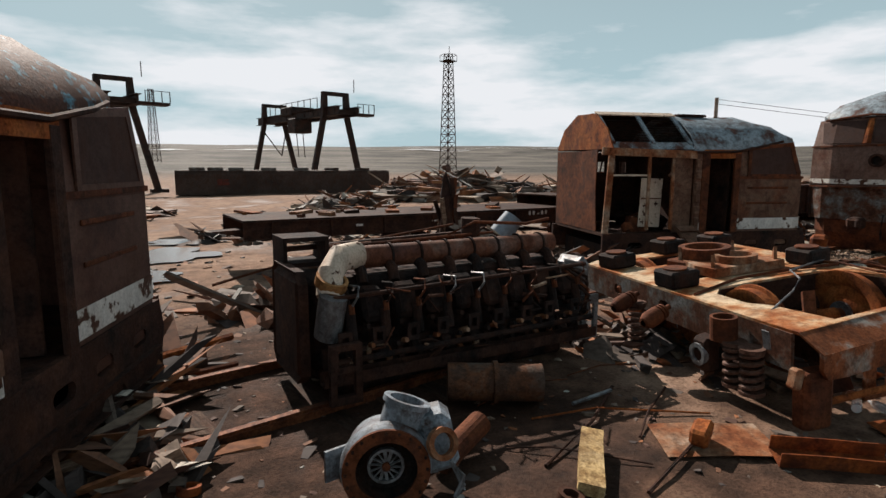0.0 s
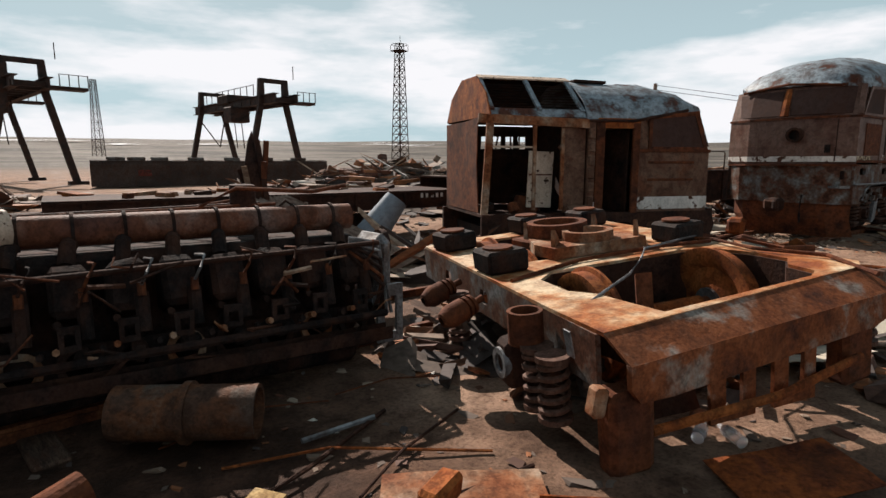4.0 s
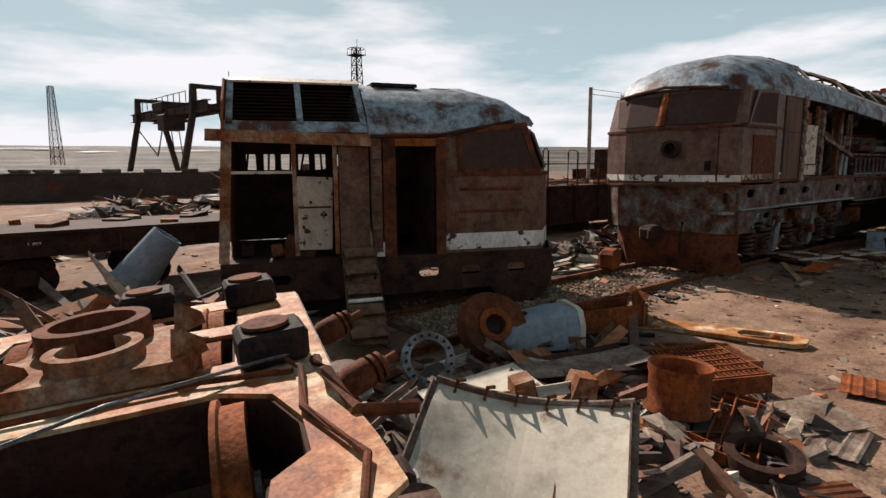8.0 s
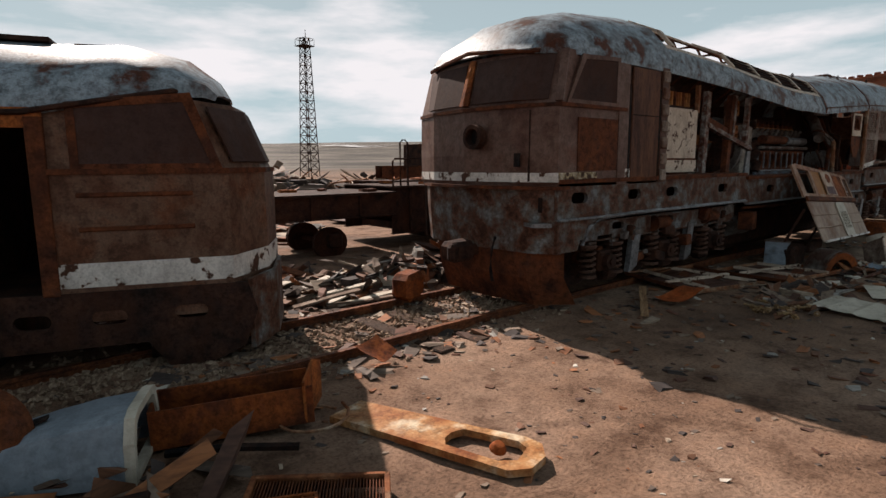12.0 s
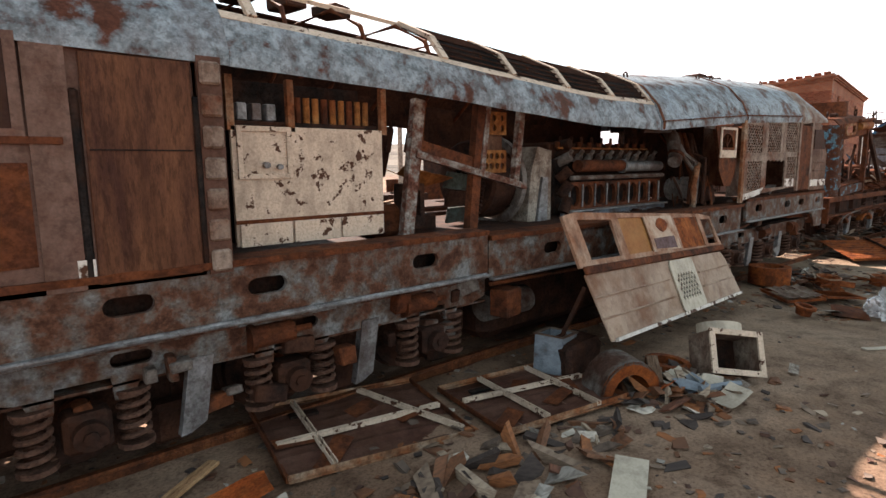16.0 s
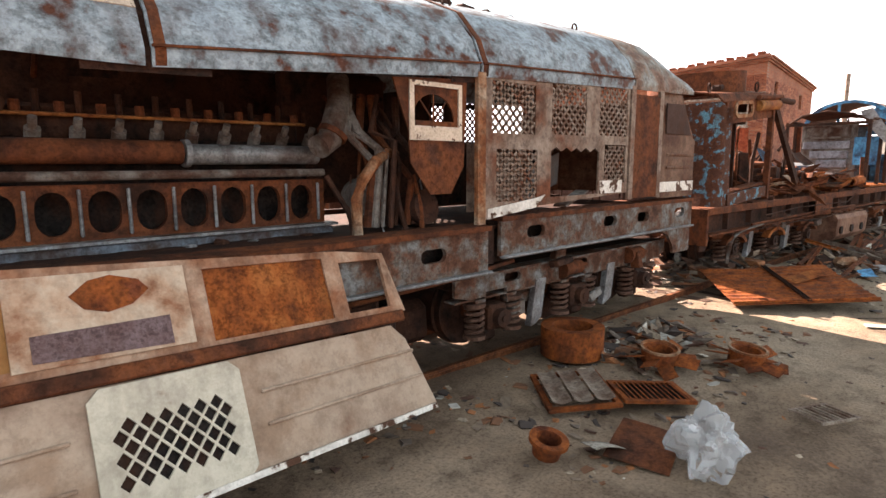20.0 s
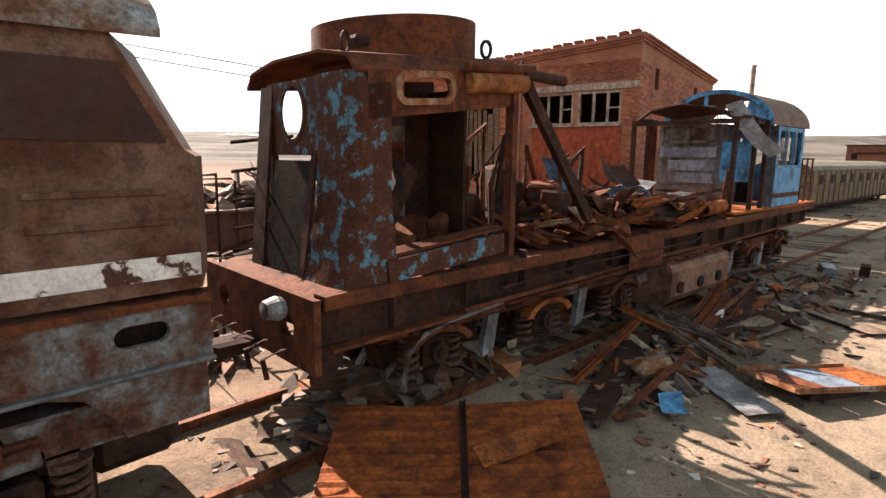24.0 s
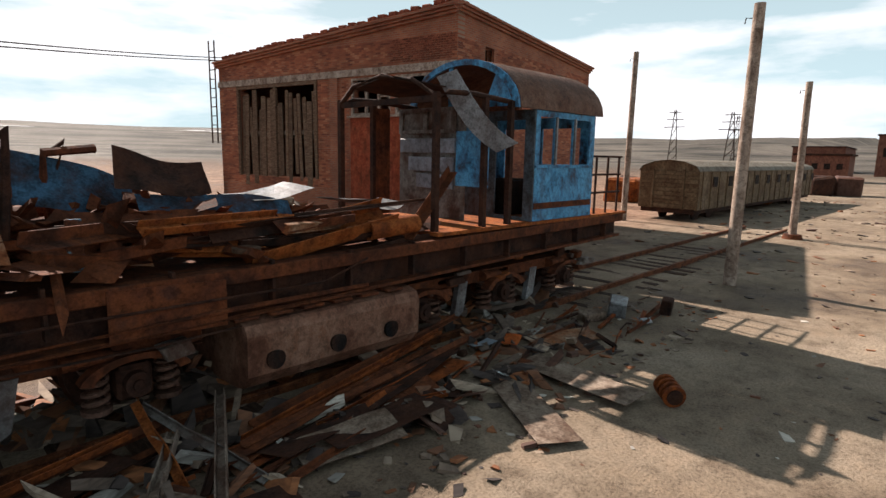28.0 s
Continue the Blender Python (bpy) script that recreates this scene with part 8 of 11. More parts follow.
    # courses of bricks standing proud of the mortar
    def courses(parent, L, top, holes, skip_low, xf, own):
        vs, fs, singles = [], [], 0
        proto = None
        row = 0
        zz = 0.3
        while zz < top:
            x = 0.02 - 0.135 * (row % 2)
            while x < L:
                x0, x1 = max(0.02, x + 0.006), min(L - 0.02, x + 0.264)
                x += 0.27
                if x1 - x0 < 0.06 or zz < skip_low or any(a - 0.03 < x1 and x0 < b + 0.03 and c - 0.03 < zz + 0.07 and zz < d + 0.03 for a, b, c, d in holes):
                    continue
                if random.random() < 0.012:
                    continue
                out = random.uniform(0.008, 0.016)
                if own[0] < x0 and x1 < own[1] and own[2] < zz < own[3] and x1 - x0 > 0.25 and singles < 300:
                    singles += 1
                    if proto is None:
                        proto = part("brick", box((0, 0, 0), (0.252, 0.03, 0.066), bev=0.004), BRICK, parent)
                        proto.matrix_basis = xf @ Matrix.Translation(((x0 + x1) / 2, -out + 0.014, zz + 0.034))
                    else:
                        again(proto, xf @ Matrix.Translation(((x0 + x1) / 2, -out + 0.014, zz + 0.034)), parent)
                    continue
                n = len(vs)
                for y in (-out, 0.01):
                    vs += [xf @ Vector(p) for p in ((x0, y, zz), (x1, y, zz), (x1, y, zz + 0.067), (x0, y, zz + 0.067))]
                fs += [(n, n + 1, n + 2, n + 3), (n, n + 4, n + 5, n + 1), (n + 1, n + 5, n + 6, n + 2), (n + 2, n + 6, n + 7, n + 3), (n + 3, n + 7, n + 4, n)]
            zz += 0.08
            row += 1
        me = bpy.data.meshes.new("brick_facing")
        me.from_pydata(vs, [], fs)
        me.materials.append(BRICK_FIELD)
        ob = new("brick_facing", me)
        ob.parent = parent
        ob["kind"] = "stuff"

    FY = Matrix(((-1, 0, 0, 0), (0, -1, 0, 0), (0, 0, 1, 0), (0, 0, 0, 1))) @ Matrix.Translation((-15.4, 0, 0))
    courses(front, 15.4, 8.0, [(15.4 - b, 15.4 - a, c, d) for a, b, c, d in ((0.85, 3.1, 5.15, 6.75), (3.35, 5.65, 5.15, 6.75), (7.9, 13.7, 2.6, 6.8), (0, 15.4, 6.78, 7.12), (0.7, 5.7, 1.8, 5.2), (6.3, 6.9, 0, 7.0))], 2.2, FY, (12.0, 15.4, 7.1, 8.3))
    courses(side, 11.2, 7.9, [(1.6, 2.4, 6.7, 7.9), (7.5, 8.4, 6.6, 7.9)], 2.2, Matrix.Translation((0.0, 0.0, 0.0)), (99, 99, 0, 0))


workshop()

# ---------------------------------------------------------------- poles, wires, wagons and far buildings
pole = None
for x, y, h, r, lean in ((56.75, 3.42, 6.4, 0.13, 0.2), (67.0, 3.68, 5.85, 0.125, -0.4), (68.2, 10.8, 7.75, 0.13, 0.3)):
    bm = cyl((0, 0, h / 2), r * 1.12, h, seg=20, r2=r * 0.9)
    o = lone("concrete_pole", bm, CONCRETE, pose(x, y, 0.2, lean, lean, 0), "tall plain concrete pole standing in the yard", "pole", "poles along the yard", smooth=True)
    part("wire_hook", pipe([(0, r, h - 0.3), (0, r + 0.12, h - 0.28), (0, r + 0.14, h - 0.4)], 0.015, 6), RUST_DARK, o)
lone("pole_footing", lathe([(0.0, 0.25), (0.3, 0.25), (0.38, 0.0), (0.0, 0.0)], None, 20), RUST, pose(67.0, 3.68, 0.22), "rusty steel footing round the pole", "footing")
lone("far_pole", cyl((0, 0, 2.65), 0.11, 5.3, seg=12, r2=0.09), CONCRETE, pose(45.25, 15.9, 0.1), "concrete wire pole behind the wagons", "pole", "poles along the yard")
bm = bmesh.new()
for dz in (0, 0.35):
    add_pipe(bm, [(45.25 + 9.4 * k / 8, 15.9 + 6.6 * k / 8, 5.38 - dz * 0.3 + 1.5 * k / 8 - 0.05 * math.sin(math.pi * k / 8)) for k in range(9)], 0.018, 5)
lone("overhead_wire", bm, BLACK, Matrix(), "two sagging wires between pole and workshop", "wire")
lone("far_pole", cyl((0, 0, 3.6), 0.12, 7.2, seg=12), CONCRETE, pose(36.0, 24.0, 0), "grey wire pole behind the locomotive", "pole", "poles along the yard")
bm = bmesh.new()
for dz in (0, 0.3):
    add_pipe(bm, [(36 + 9.25 * k / 8, 24 - 8.1 * k / 8, 7.1 - dz - 1.75 * k / 8) for k in range(9)], 0.016, 5)
lone("overhead_wire", bm, BLACK, Matrix(), "two dark wires strung between poles", "wire")


def van(m, L, label):
    T = thing("goods_van", m, label, "rail wagon")
    GREEN = mat("van_green", [(0.14, 0.095, 0.055), (0.22, 0.165, 0.1), (0.28, 0.22, 0.14)], 1.2, 0.75)
    prof = [(-1.45, 0.7), (-1.45, 2.7), (-1.3, 2.95), (-0.7, 3.2), (0, 3.28), (0.7, 3.2), (1.3, 2.95), (1.45, 2.7), (1.45, 0.7)]
    part("body", add_loft(bmesh.new(), [[(x, y, z) for y, z in prof] for x in (0, L)], True, True), GREEN, T, "faded olive plank body")
    part("roof", thick(add_loft(bmesh.new(), [[(x, y * 1.02, z + 0.02) for y, z in prof[1:8]] for x in (-0.1, L + 0.1)]), 0.03), mat("van_roof", [(0.2, 0.18, 0.14), (0.3, 0.28, 0.23)], 1, 0.7), T, "pale roof")
    for k in range(int(L / 1.1)):
        part("side_rib", box((0.4 + k * 1.1, -1.47, 1.7), (0.07, 0.05, 2.0)), GREEN, T)
        if k % 2 == 1:
            part("window", box((0.95 + k * 1.1, -1.465, 2.15), (0.6, 0.03, 0.55)), BLACK, T)
    for z in np.arange(0.85, 2.7, 0.22):
        part("end_plank", box((-0.02, 0, z), (0.04, 2.8, 0.2), bev=0.01), GREEN, T)
    for y in (-0.75, 0.75):
        part("end_post", box((-0.06, y, 1.75), (0.07, 0.1, 2.1)), GREEN, T)
    part("frame", box((L / 2, 0, 0.6), (L, 2.6, 0.25)), RUST_DARK, T)
    for x in (1.5, 3.3, L - 3.3, L - 1.5):
        for y in (-0.8, 0.8):
            part("wheel", cyl((x, y, 0.45), 0.45, 0.12, (90, 0, 0), 20), RUST_DARK, T)
    return T


van(pose(70.2, 9.5, 0.2, 0, 0, -4.5) @ Matrix.Diagonal((1, 1, 0.9, 1)), 22.0, "olive green wooden goods van parked beyond the workshop")
WARM_BRICK = mat("far_brick", [(0.22, 0.1, 0.07), (0.3, 0.15, 0.1)], 0.8, 0.9)
for x, y, sx, sy, h in ((205, 3, 14, 10, 9), (240, 22, 30, 12, 7), (150, 12, 9, 7, 4)):
    T = thing("far_building", pose(x, y, 0.2), "low red brick building beyond the yard", "building", "far buildings")
    part("wall", box((0, 0, h / 2), (sx, sy, h)), WARM_BRICK, T)
    part("roof", box((0, 0, h + 0.15), (sx + 0.6, sy + 0.6, 0.3)), RUST_DARK, T)
    for k in range(4):
        part("window", box((-sx / 2 - 0.02, -sy / 2 + (k + 0.7) * sy / 4.4, h * 0.6), (0.08, sy / 9, h * 0.22)), BLACK, T)
for k in range(16):
    x, y = random.uniform(80, 135), random.uniform(-1, 14)
    T = lone("rusty_wreck", dent(box((0, 0, 0.9), (random.uniform(2, 6), random.uniform(1.5, 3), random.uniform(1, 2)), (0, 0, random.uniform(-30, 30)), 0.2), 0.4, 0.7, k), random.choice((RUST, RUST_ORANGE, RUST_DARK, BROWN_PAINT)), pose(x, y + 4, 0.1), "distant rusty wreck among yard scrap", "wreck", "distant wrecks")


# ---------------------------------------------------------------- behind the siding: flat wagons, scrap heaps, cranes, masts
CRANE_DARK = mat("crane_steel", [(0.02, 0.018, 0.018), (0.05, 0.04, 0.036), (0.09, 0.055, 0.04)], 1.5, 0.7)


def bits_material():
    """Loose scrap: every piece takes its own colour."""
    m = bpy.data.materials.new("loose_bits")
    m.use_nodes = True
    nt = m.node_tree
    g = nt.nodes.new("ShaderNodeNewGeometry")
    r = nt.nodes.new("ShaderNodeValToRGB")
    r.color_ramp.interpolation = "CONSTANT"
    cols = ((0.09, 0.04, 0.025), (0.16, 0.065, 0.03), (0.05, 0.035, 0.03), (0.28, 0.1, 0.035), (0.2, 0.14, 0.1), (0.12, 0.085, 0.065), (0.34, 0.26, 0.19), (0.3, 0.28, 0.25), (0.55, 0.5, 0.43), (0.14, 0.05, 0.025))
    el = r.color_ramp.elements
    el[0].color = (*cols[0], 1)
    el[1].position, el[1].color = 0.12, (*cols[1], 1)
    for k, p in enumerate((0.27, 0.45, 0.57, 0.71, 0.87, 0.93, 0.96, 0.975)):
        el.new(p).color = (*cols[k + 2], 1)
    nt.links.new(g.outputs["Random Per Island"], r.inputs[0])
    n = nt.nodes.new("ShaderNodeTexNoise")
    n.inputs["Scale"].default_value = 25
    n.inputs["Detail"].default_value = 6
    mx = nt.nodes.new("ShaderNodeMix")
    mx.data_type, mx.blend_type = "RGBA", "MULTIPLY"
    mx.inputs[0].default_value = 0.7
    r2 = nt.nodes.new("ShaderNodeValToRGB")
    r2.color_ramp.elements[0].position, r2.color_ramp.elements[0].color = 0.35, (0.4, 0.36, 0.34, 1)
    r2.color_ramp.elements[1].position, r2.color_ramp.elements[1].color = 0.6, (1.1, 1.1, 1.1, 1)
    nt.links.new(n.outputs["Fac"], r2.inputs[0])
    nt.links.new(r.outputs[0], mx.inputs[6])
    nt.links.new(r2.outputs[0], mx.inputs[7])
    b = nt.nodes["Principled BSDF"]
    nt.links.new(mx.outputs[2], b.inputs["Base Color"])
    b.inputs["Roughness"].default_value = 0.85
    return m


BITS = bits_material()


def bits_mesh(name, items, label, category, material=None):
    """items are (centre, size, turn) of small uneven boxes, joined into one object."""
    vs, fs = [], []
    for c, s, r in items:
        m = pose(*c, *r)
        n = len(vs)
        for z in (-0.5, 0.5):
            for x, y in ((-0.5, -0.5), (0.5, -0.5), (0.5, 0.5), (-0.5, 0.5)):
                j = 0.28
                vs.append(m @ Vector(((x + random.uniform(-j, j)) * s[0], (y + random.uniform(-j, j)) * s[1], (z + random.uniform(-0.15, 0.15)) * s[2])))
        fs += [(n + 3, n + 2, n + 1, n), (n + 4, n + 5, n + 6, n + 7), (n, n + 1, n + 5, n + 4), (n + 1, n + 2, n + 6, n + 5), (n + 2, n + 3, n + 7, n + 6), (n + 3, n, n + 4, n + 7)]
    me = bpy.data.meshes.new(name)
    me.from_pydata(vs, [], fs)
    me.materials.append(material or BITS)
    return tagged(new(name, me), label, category, kind="stuff")


def heap(name, cx, cy, rx, ry, h, n, label, big=1.0, base=None, material=None):
    it = []
    for k in range(n):
        a, d = random.uniform(0, 2 * math.pi), math.sqrt(random.random())
        x, y = cx + rx * d * math.cos(a), cy + ry * d * math.sin(a)
        top = h * (1 - d ** 1.6) * (0.75 + 0.5 * noise.noise(Vector((x * 0.6, y * 0.6, 2))))
        z = (ground_z(x, y) if base is None else base) + max(0.03, top) * random.uniform(0.3 if h < 0.5 else 0.5, 1.05)
        t = random.random()
        if t < 0.45:
            s = (random.uniform(0.5, 2.4) * big, random.uniform(0.04, 0.14), random.uniform(0.03, 0.12))
        elif t < 0.75:
            s = (random.uniform(0.4, 1.3) * big, random.uniform(0.3, 0.9) * big, 0.03)
        else:
            s = (random.uniform(0.15, 0.6) * big, random.uniform(0.15, 0.5) * big, random.uniform(0.1, 0.4) * big)
        it.append(((x, y, z), s, (random.uniform(-35, 35), random.uniform(-35, 35), random.uniform(0, 360))))
    for k in range(n // 3 if h >= 0.7 and base is None else 0):
        a, d = random.uniform(0, 2 * math.pi), math.sqrt(random.random()) * 0.9
        x, y = cx + rx * d * math.cos(a), cy + ry * d * math.sin(a)
        t = h * (1 - d ** 1.6) * 0.55
        it.append(((x, y, ground_z(x, y) + t / 2), (rx * 0.35, ry * 0.35, max(0.1, t)), (0, 0, random.uniform(0, 90))))
    return bits_mesh(name, it, label, "scrap heap", material)


heap("scrap_heap", 11.6, 30.0, 3.2, 2.4, 1.3, 150, "rusty heap of mixed scrap before the long wagon")
heap("scrap_heap", 24.4, 38.0, 9, 5, 2.9, 420, "large heap of rusty steel scrap", 1.3)
heap("scrap_heap", 35.2, 36.0, 7, 5, 2.0, 220, "low heap of rusty steel scrap", 1.2)
heap("scrap_heap", -2.0, 33.0, 5, 6, 1.1, 160, "dark scrap strewn by the crane leg")
heap("scrap_heap", 43.8, 30.0, 7, 5, 1.4, 220, "pale and rusty scrap behind the wagons")
heap("scrap_heap", 7.1, 21.0, 5, 3, 0.45, 150, "low flat scatter of rusty scrap")
heap("scrap_heap", 17.1, 20.0, 4, 4, 0.8, 120, "mixed scrap behind the cab wreck")
heap("scrap_heap", 29.1, 20.0, 6, 3, 1.0, 120, "mixed scrap behind the locomotive")
heap("scrap_heap", 42.0, 19.5, 6, 2.5, 0.5, 150, "pale broken stone and scrap on the ground")
heap("scrap_heap", 3.2, 10.1, 2.0, 1.2, 0.35, 110, "small rusty scrap behind the engine")
heap("scrap_heap", 8.4, 9.8, 1.8, 1.3, 0.5, 130, "small rusty scrap beside the cab wreck")
heap("scrap_heap", 16.8, 10.4, 1.5, 1.2, 0.2, 60, "boards and scrap between the wrecks", 0.4)
heap("scrap_heap", -0.9, 7.8, 1.6, 1.6, 0.3, 110, "rails and scrap beside the engine")
heap("scrap_heap", -0.6, 5.4, 1.0, 0.8, 0.25, 90, "splintered boards and scrap by the cab", 0.45)

heap("scrap_heap", 10.9, 5.0, 2.2, 1.1, 0.22, 170, "small mixed scrap in front of the cab", 0.4)
heap("scrap_heap", 11.4, 3.1, 1.5, 0.8, 0.15, 90, "small rusty scrap round the sleeve", 0.3)
heap("scrap_heap", 9.2, 2.5, 1.0, 0.9, 0.42, 80, "dark scrap under the curved hood", 0.35)
heap("scrap_heap", 6.4, 5.6, 1.3, 0.9, 0.3, 110, "small oily scrap between engine and bogie", 0.4)
heap("scrap_heap", 6.9, 4.0, 1.2, 1.0, 0.45, 90, "rusty scrap fallen inside the bogie", 0.35)
# scrap added under the frame to cover bright ground between the wheels
heap("scrap_heap", 41.1, 7.3, 2.6, 0.9, 0.75, 190, "dark scrap under the stripped locomotive", 0.5)
heap("scrap_heap", 46.0, 7.1, 2.6, 0.8, 0.75, 190, "dark scrap under the stripped locomotive", 0.5)
heap("scrap_heap", 51.0, 6.5, 2.4, 0.9, 0.6, 150, "dark scrap under the stripped locomotive", 0.5)
heap("scrap_heap", 43.8, 4.9, 3.0, 0.8, 0.1, 130, "rusty strips strewn along the locomotive", 0.32)
heap("scrap_heap", 48.4, 4.5, 2.8, 0.9, 0.1, 130, "rusty strips strewn along the locomotive", 0.32)
heap("scrap_heap", 44.6, 6.9, 3.2, 0.95, 0.8, 280, "dark rusty scrap heaped on the locomotive deck", 0.42, 2.02, RUST)
heap("scrap_heap", 44.1, 14.2, 4.0, 1.0, 1.1, 320, "dark scrap piled on the low wagon", 0.7, 1.95)
heap("scrap_heap", 52.2, 15.5, 3.0, 2.5, 1.6, 320, "dark scrap heap beside the workshop", 0.8)
# heaps added to block low sun and the view beneath the locomotive
for x in (18.5, 23.5, 28.5, 33.5, 37.0):
    heap("scrap_heap", x, 9.75, 2.9, 0.45, 0.8, 170, "scrap added along the far side to shade under the locomotive", 0.5)
heap("scrap_heap", 34.8, 5.6, 1.2, 0.6, 0.12, 90, "rusty bits round the fan hubs", 0.3)
heap("scrap_heap", 25.6, 4.3, 0.9, 0.6, 0.2, 80, "torn rags and foil bits by the arch", 0.25)
heap("scrap_heap", 22.5, 4.3, 1.8, 0.6, 0.08, 80, "splintered bits beside the fallen doors", 0.25)


def flat_wagon(m, L, h0, h1, mt, label, wheels=(), posts=()):
    """A stripped wagon frame: two side sills, deck, cross members, wheel sets, bent posts."""
    T = thing("flat_wagon", m, label, "rail wagon", "stripped wagons")
    for y in (0.0, 2.4):
        part("side_sill", dent(beam((0, y, (h0 + h1) / 2), (L, y, (h0 + h1) / 2), 0.14, h1 - h0, 0.03, "I"), 0.02, 0.8), mt, T)
    dk = part("deck", dent(box((L / 2, 1.2, h1 + 0.02), (L, 2.45, 0.05)), 0.015), mt, T)
    for k in range(int(L / 1.3)):
        part("sill_rib", box((0.6 + k * 1.3, -0.05, (h0 + h1) / 2), (0.05, 0.06, (h1 - h0) * 0.9)), mt, T)
        part("cross_member", box((0.6 + k * 1.3, 1.2, h0 + 0.15), (0.12, 2.3, 0.22)), RUST_DARK, T)
    for x in wheels:
        for y in (0.45, 1.95):
            part("wheel", cyl((x, y, 0.47), 0.46, 0.13, (90, 0, 0), 24), RUST_DARK, T)
        part("axle_box", box((x, 0.2, 0.55), (0.35, 0.25, 0.4), bev=0.05), RUST_DARK, T)
        part("axle", cyl((x, 1.2, 0.47), 0.08, 2.0, (90, 0, 0), 10), RUST_DARK, T)
    if not wheels:
        for x in (L * 0.2, L * 0.8):
            part("support_block", box((x, 1.2, h0 / 2), (0.8, 2.0, h0)), RUST_DARK, T)
    for x, w, z in posts:
        part("bent_post", pipe([(x, 0.05, h1), (x, 0.05, h1 + z - 0.08), (x + 0.08, 0.05, h1 + z), (x + w - 0.08, 0.05, h1 + z), (x + w, 0.05, h1 + z - 0.08), (x + w, 0.05, h1)], 0.03, 6), RUST_DARK, T)
    for k in range(int(L * 2.5)):
        part("deck_scrap", dent(box((random.uniform(0.3, L - 0.3), random.uniform(0.2, 2.2), h1 + 0.08), (random.uniform(0.1, 0.7), random.uniform(0.08, 0.4), random.uniform(0.04, 0.16)), (0, random.uniform(-8, 8), random.uniform(0, 180))), 0.02, 4), random.choice((RUST, RUST_DARK, RUST_PALE, RUST_ORANGE)), dk)
    return T


W = flat_wagon(pose(2.4, 13.1, 0, 0, 0, -0.5) @ Matrix.Diagonal((1.06, 1, 0.84, 1)), 8.9, 1.02, 1.5, RUST_DARK, "dark rusted flat wagon frame on its wheels", (4.4, 6.2))
part("nose_plate", prism([(-0.6, 1.28), (0.0, 1.3), (0.9, 1.02), (0.5, 0.95)], 0.4, pose(0, 0.2, 0)), RUST_DARK, W)
for x, w in ((2.55, 0.24), (4.55, 0.26), (7.55, 0.1), (7.69, 0.1), (7.85, 0.1), (7.99, 0.1), (8.13, 0.1)):
    part("painted_mark", box((x, -0.076, 1.3 if x < 7 else 1.4), (w * 0.7, 0.006, 0.13 if x > 7 else 0.06)), WHITE_STRIPE, W)
flat_wagon(pose(12.0, 13.1, 0, 0, 0, 0) @ Matrix.Diagonal((1, 1, 0.85, 1)), 8.2, 1.2, 1.86, RUST_DARK, "dark rusted wagon frame behind the cab wreck", (1.5, 6.5))
flat_wagon(pose(20.4, 13.6, 0, 0, 0, 1) @ Matrix.Diagonal((1, 1, 0.9, 1)), 13.0, 0.5, 1.88, RUST_DARK, "dark rusty wagon body with bent hand rails", (), ((0.1, 3.2, 0.85), (0.35, 0.25, 1.4), (1.6, 0.5, 1.35), (4.0, 2.0, 0.9)))
flat_wagon(pose(35.4, 13.4, 0.1, 0, 0, -3) @ Matrix.Diagonal((1, 1, 0.85, 1)), 13.5, 1.25, 2.2, BROWN_PAINT, "rust-brown low wagon with bent rails on its deck", (2.0, 3.8, 10, 11.8), ((4.2, 1.6, 0.8), (6.5, 1.0, 1.1)))
flat_wagon(pose(26.0, 22.5, 0, 0, 0, 3), 11, 0.9, 1.5, RUST_DARK, "rusty flat wagon in the second row", (2, 4, 8))
lone("hand_rail", pipe([(0, 0, 0.0), (0.0, 0, 1.3), (0.7, 0, 1.32), (0.7, 0, 0.0), (0.7, 0, 0.7), (2.2, 0, 0.9), (2.2, 0, 0.2)], 0.025, 6), RUST_DARK, pose(38.9, 10.6, 0.2) @ Matrix.Diagonal((1, 1, 2.0, 1)), "bent rusty hand rail standing in scrap", "railing")


def hull_wreck(m, L):
    T = thing("hull_wreck", m, "dark rusted boat-like steel hull behind the wagons", "wreck")
    part("hull", add_loft(bmesh.new(), [[(x, -w, 2.2), (x, -w * 0.8, 0.4), (x, 0, 0.1), (x, w * 0.8, 0.4), (x, w, 2.2)] for x, w in ((0, 0.3), (1.0, 1.0), (2.5, 1.3), (L, 1.3))], False, False), RUST, T)
    part("deck", box((L / 2 + 0.6, 0, 2.15), (L - 1, 2.4, 0.06)), RUST_DARK, T)
    part("deckhouse", holed(rect(L * 0.5, 2.15, L * 0.85, 3.5), [rect(L * 0.55, 2.6, L * 0.65, 3.2), rect(L * 0.7, 2.6, L * 0.8, 3.2)], 1.8, pose(0, -0.9, 0)), RUST_DARK, T)


hull_wreck(pose(36.0, 25, 0), 6.0)
hull_wreck(pose(30.0, 29, 0, 0, 0, 10), 6.0)


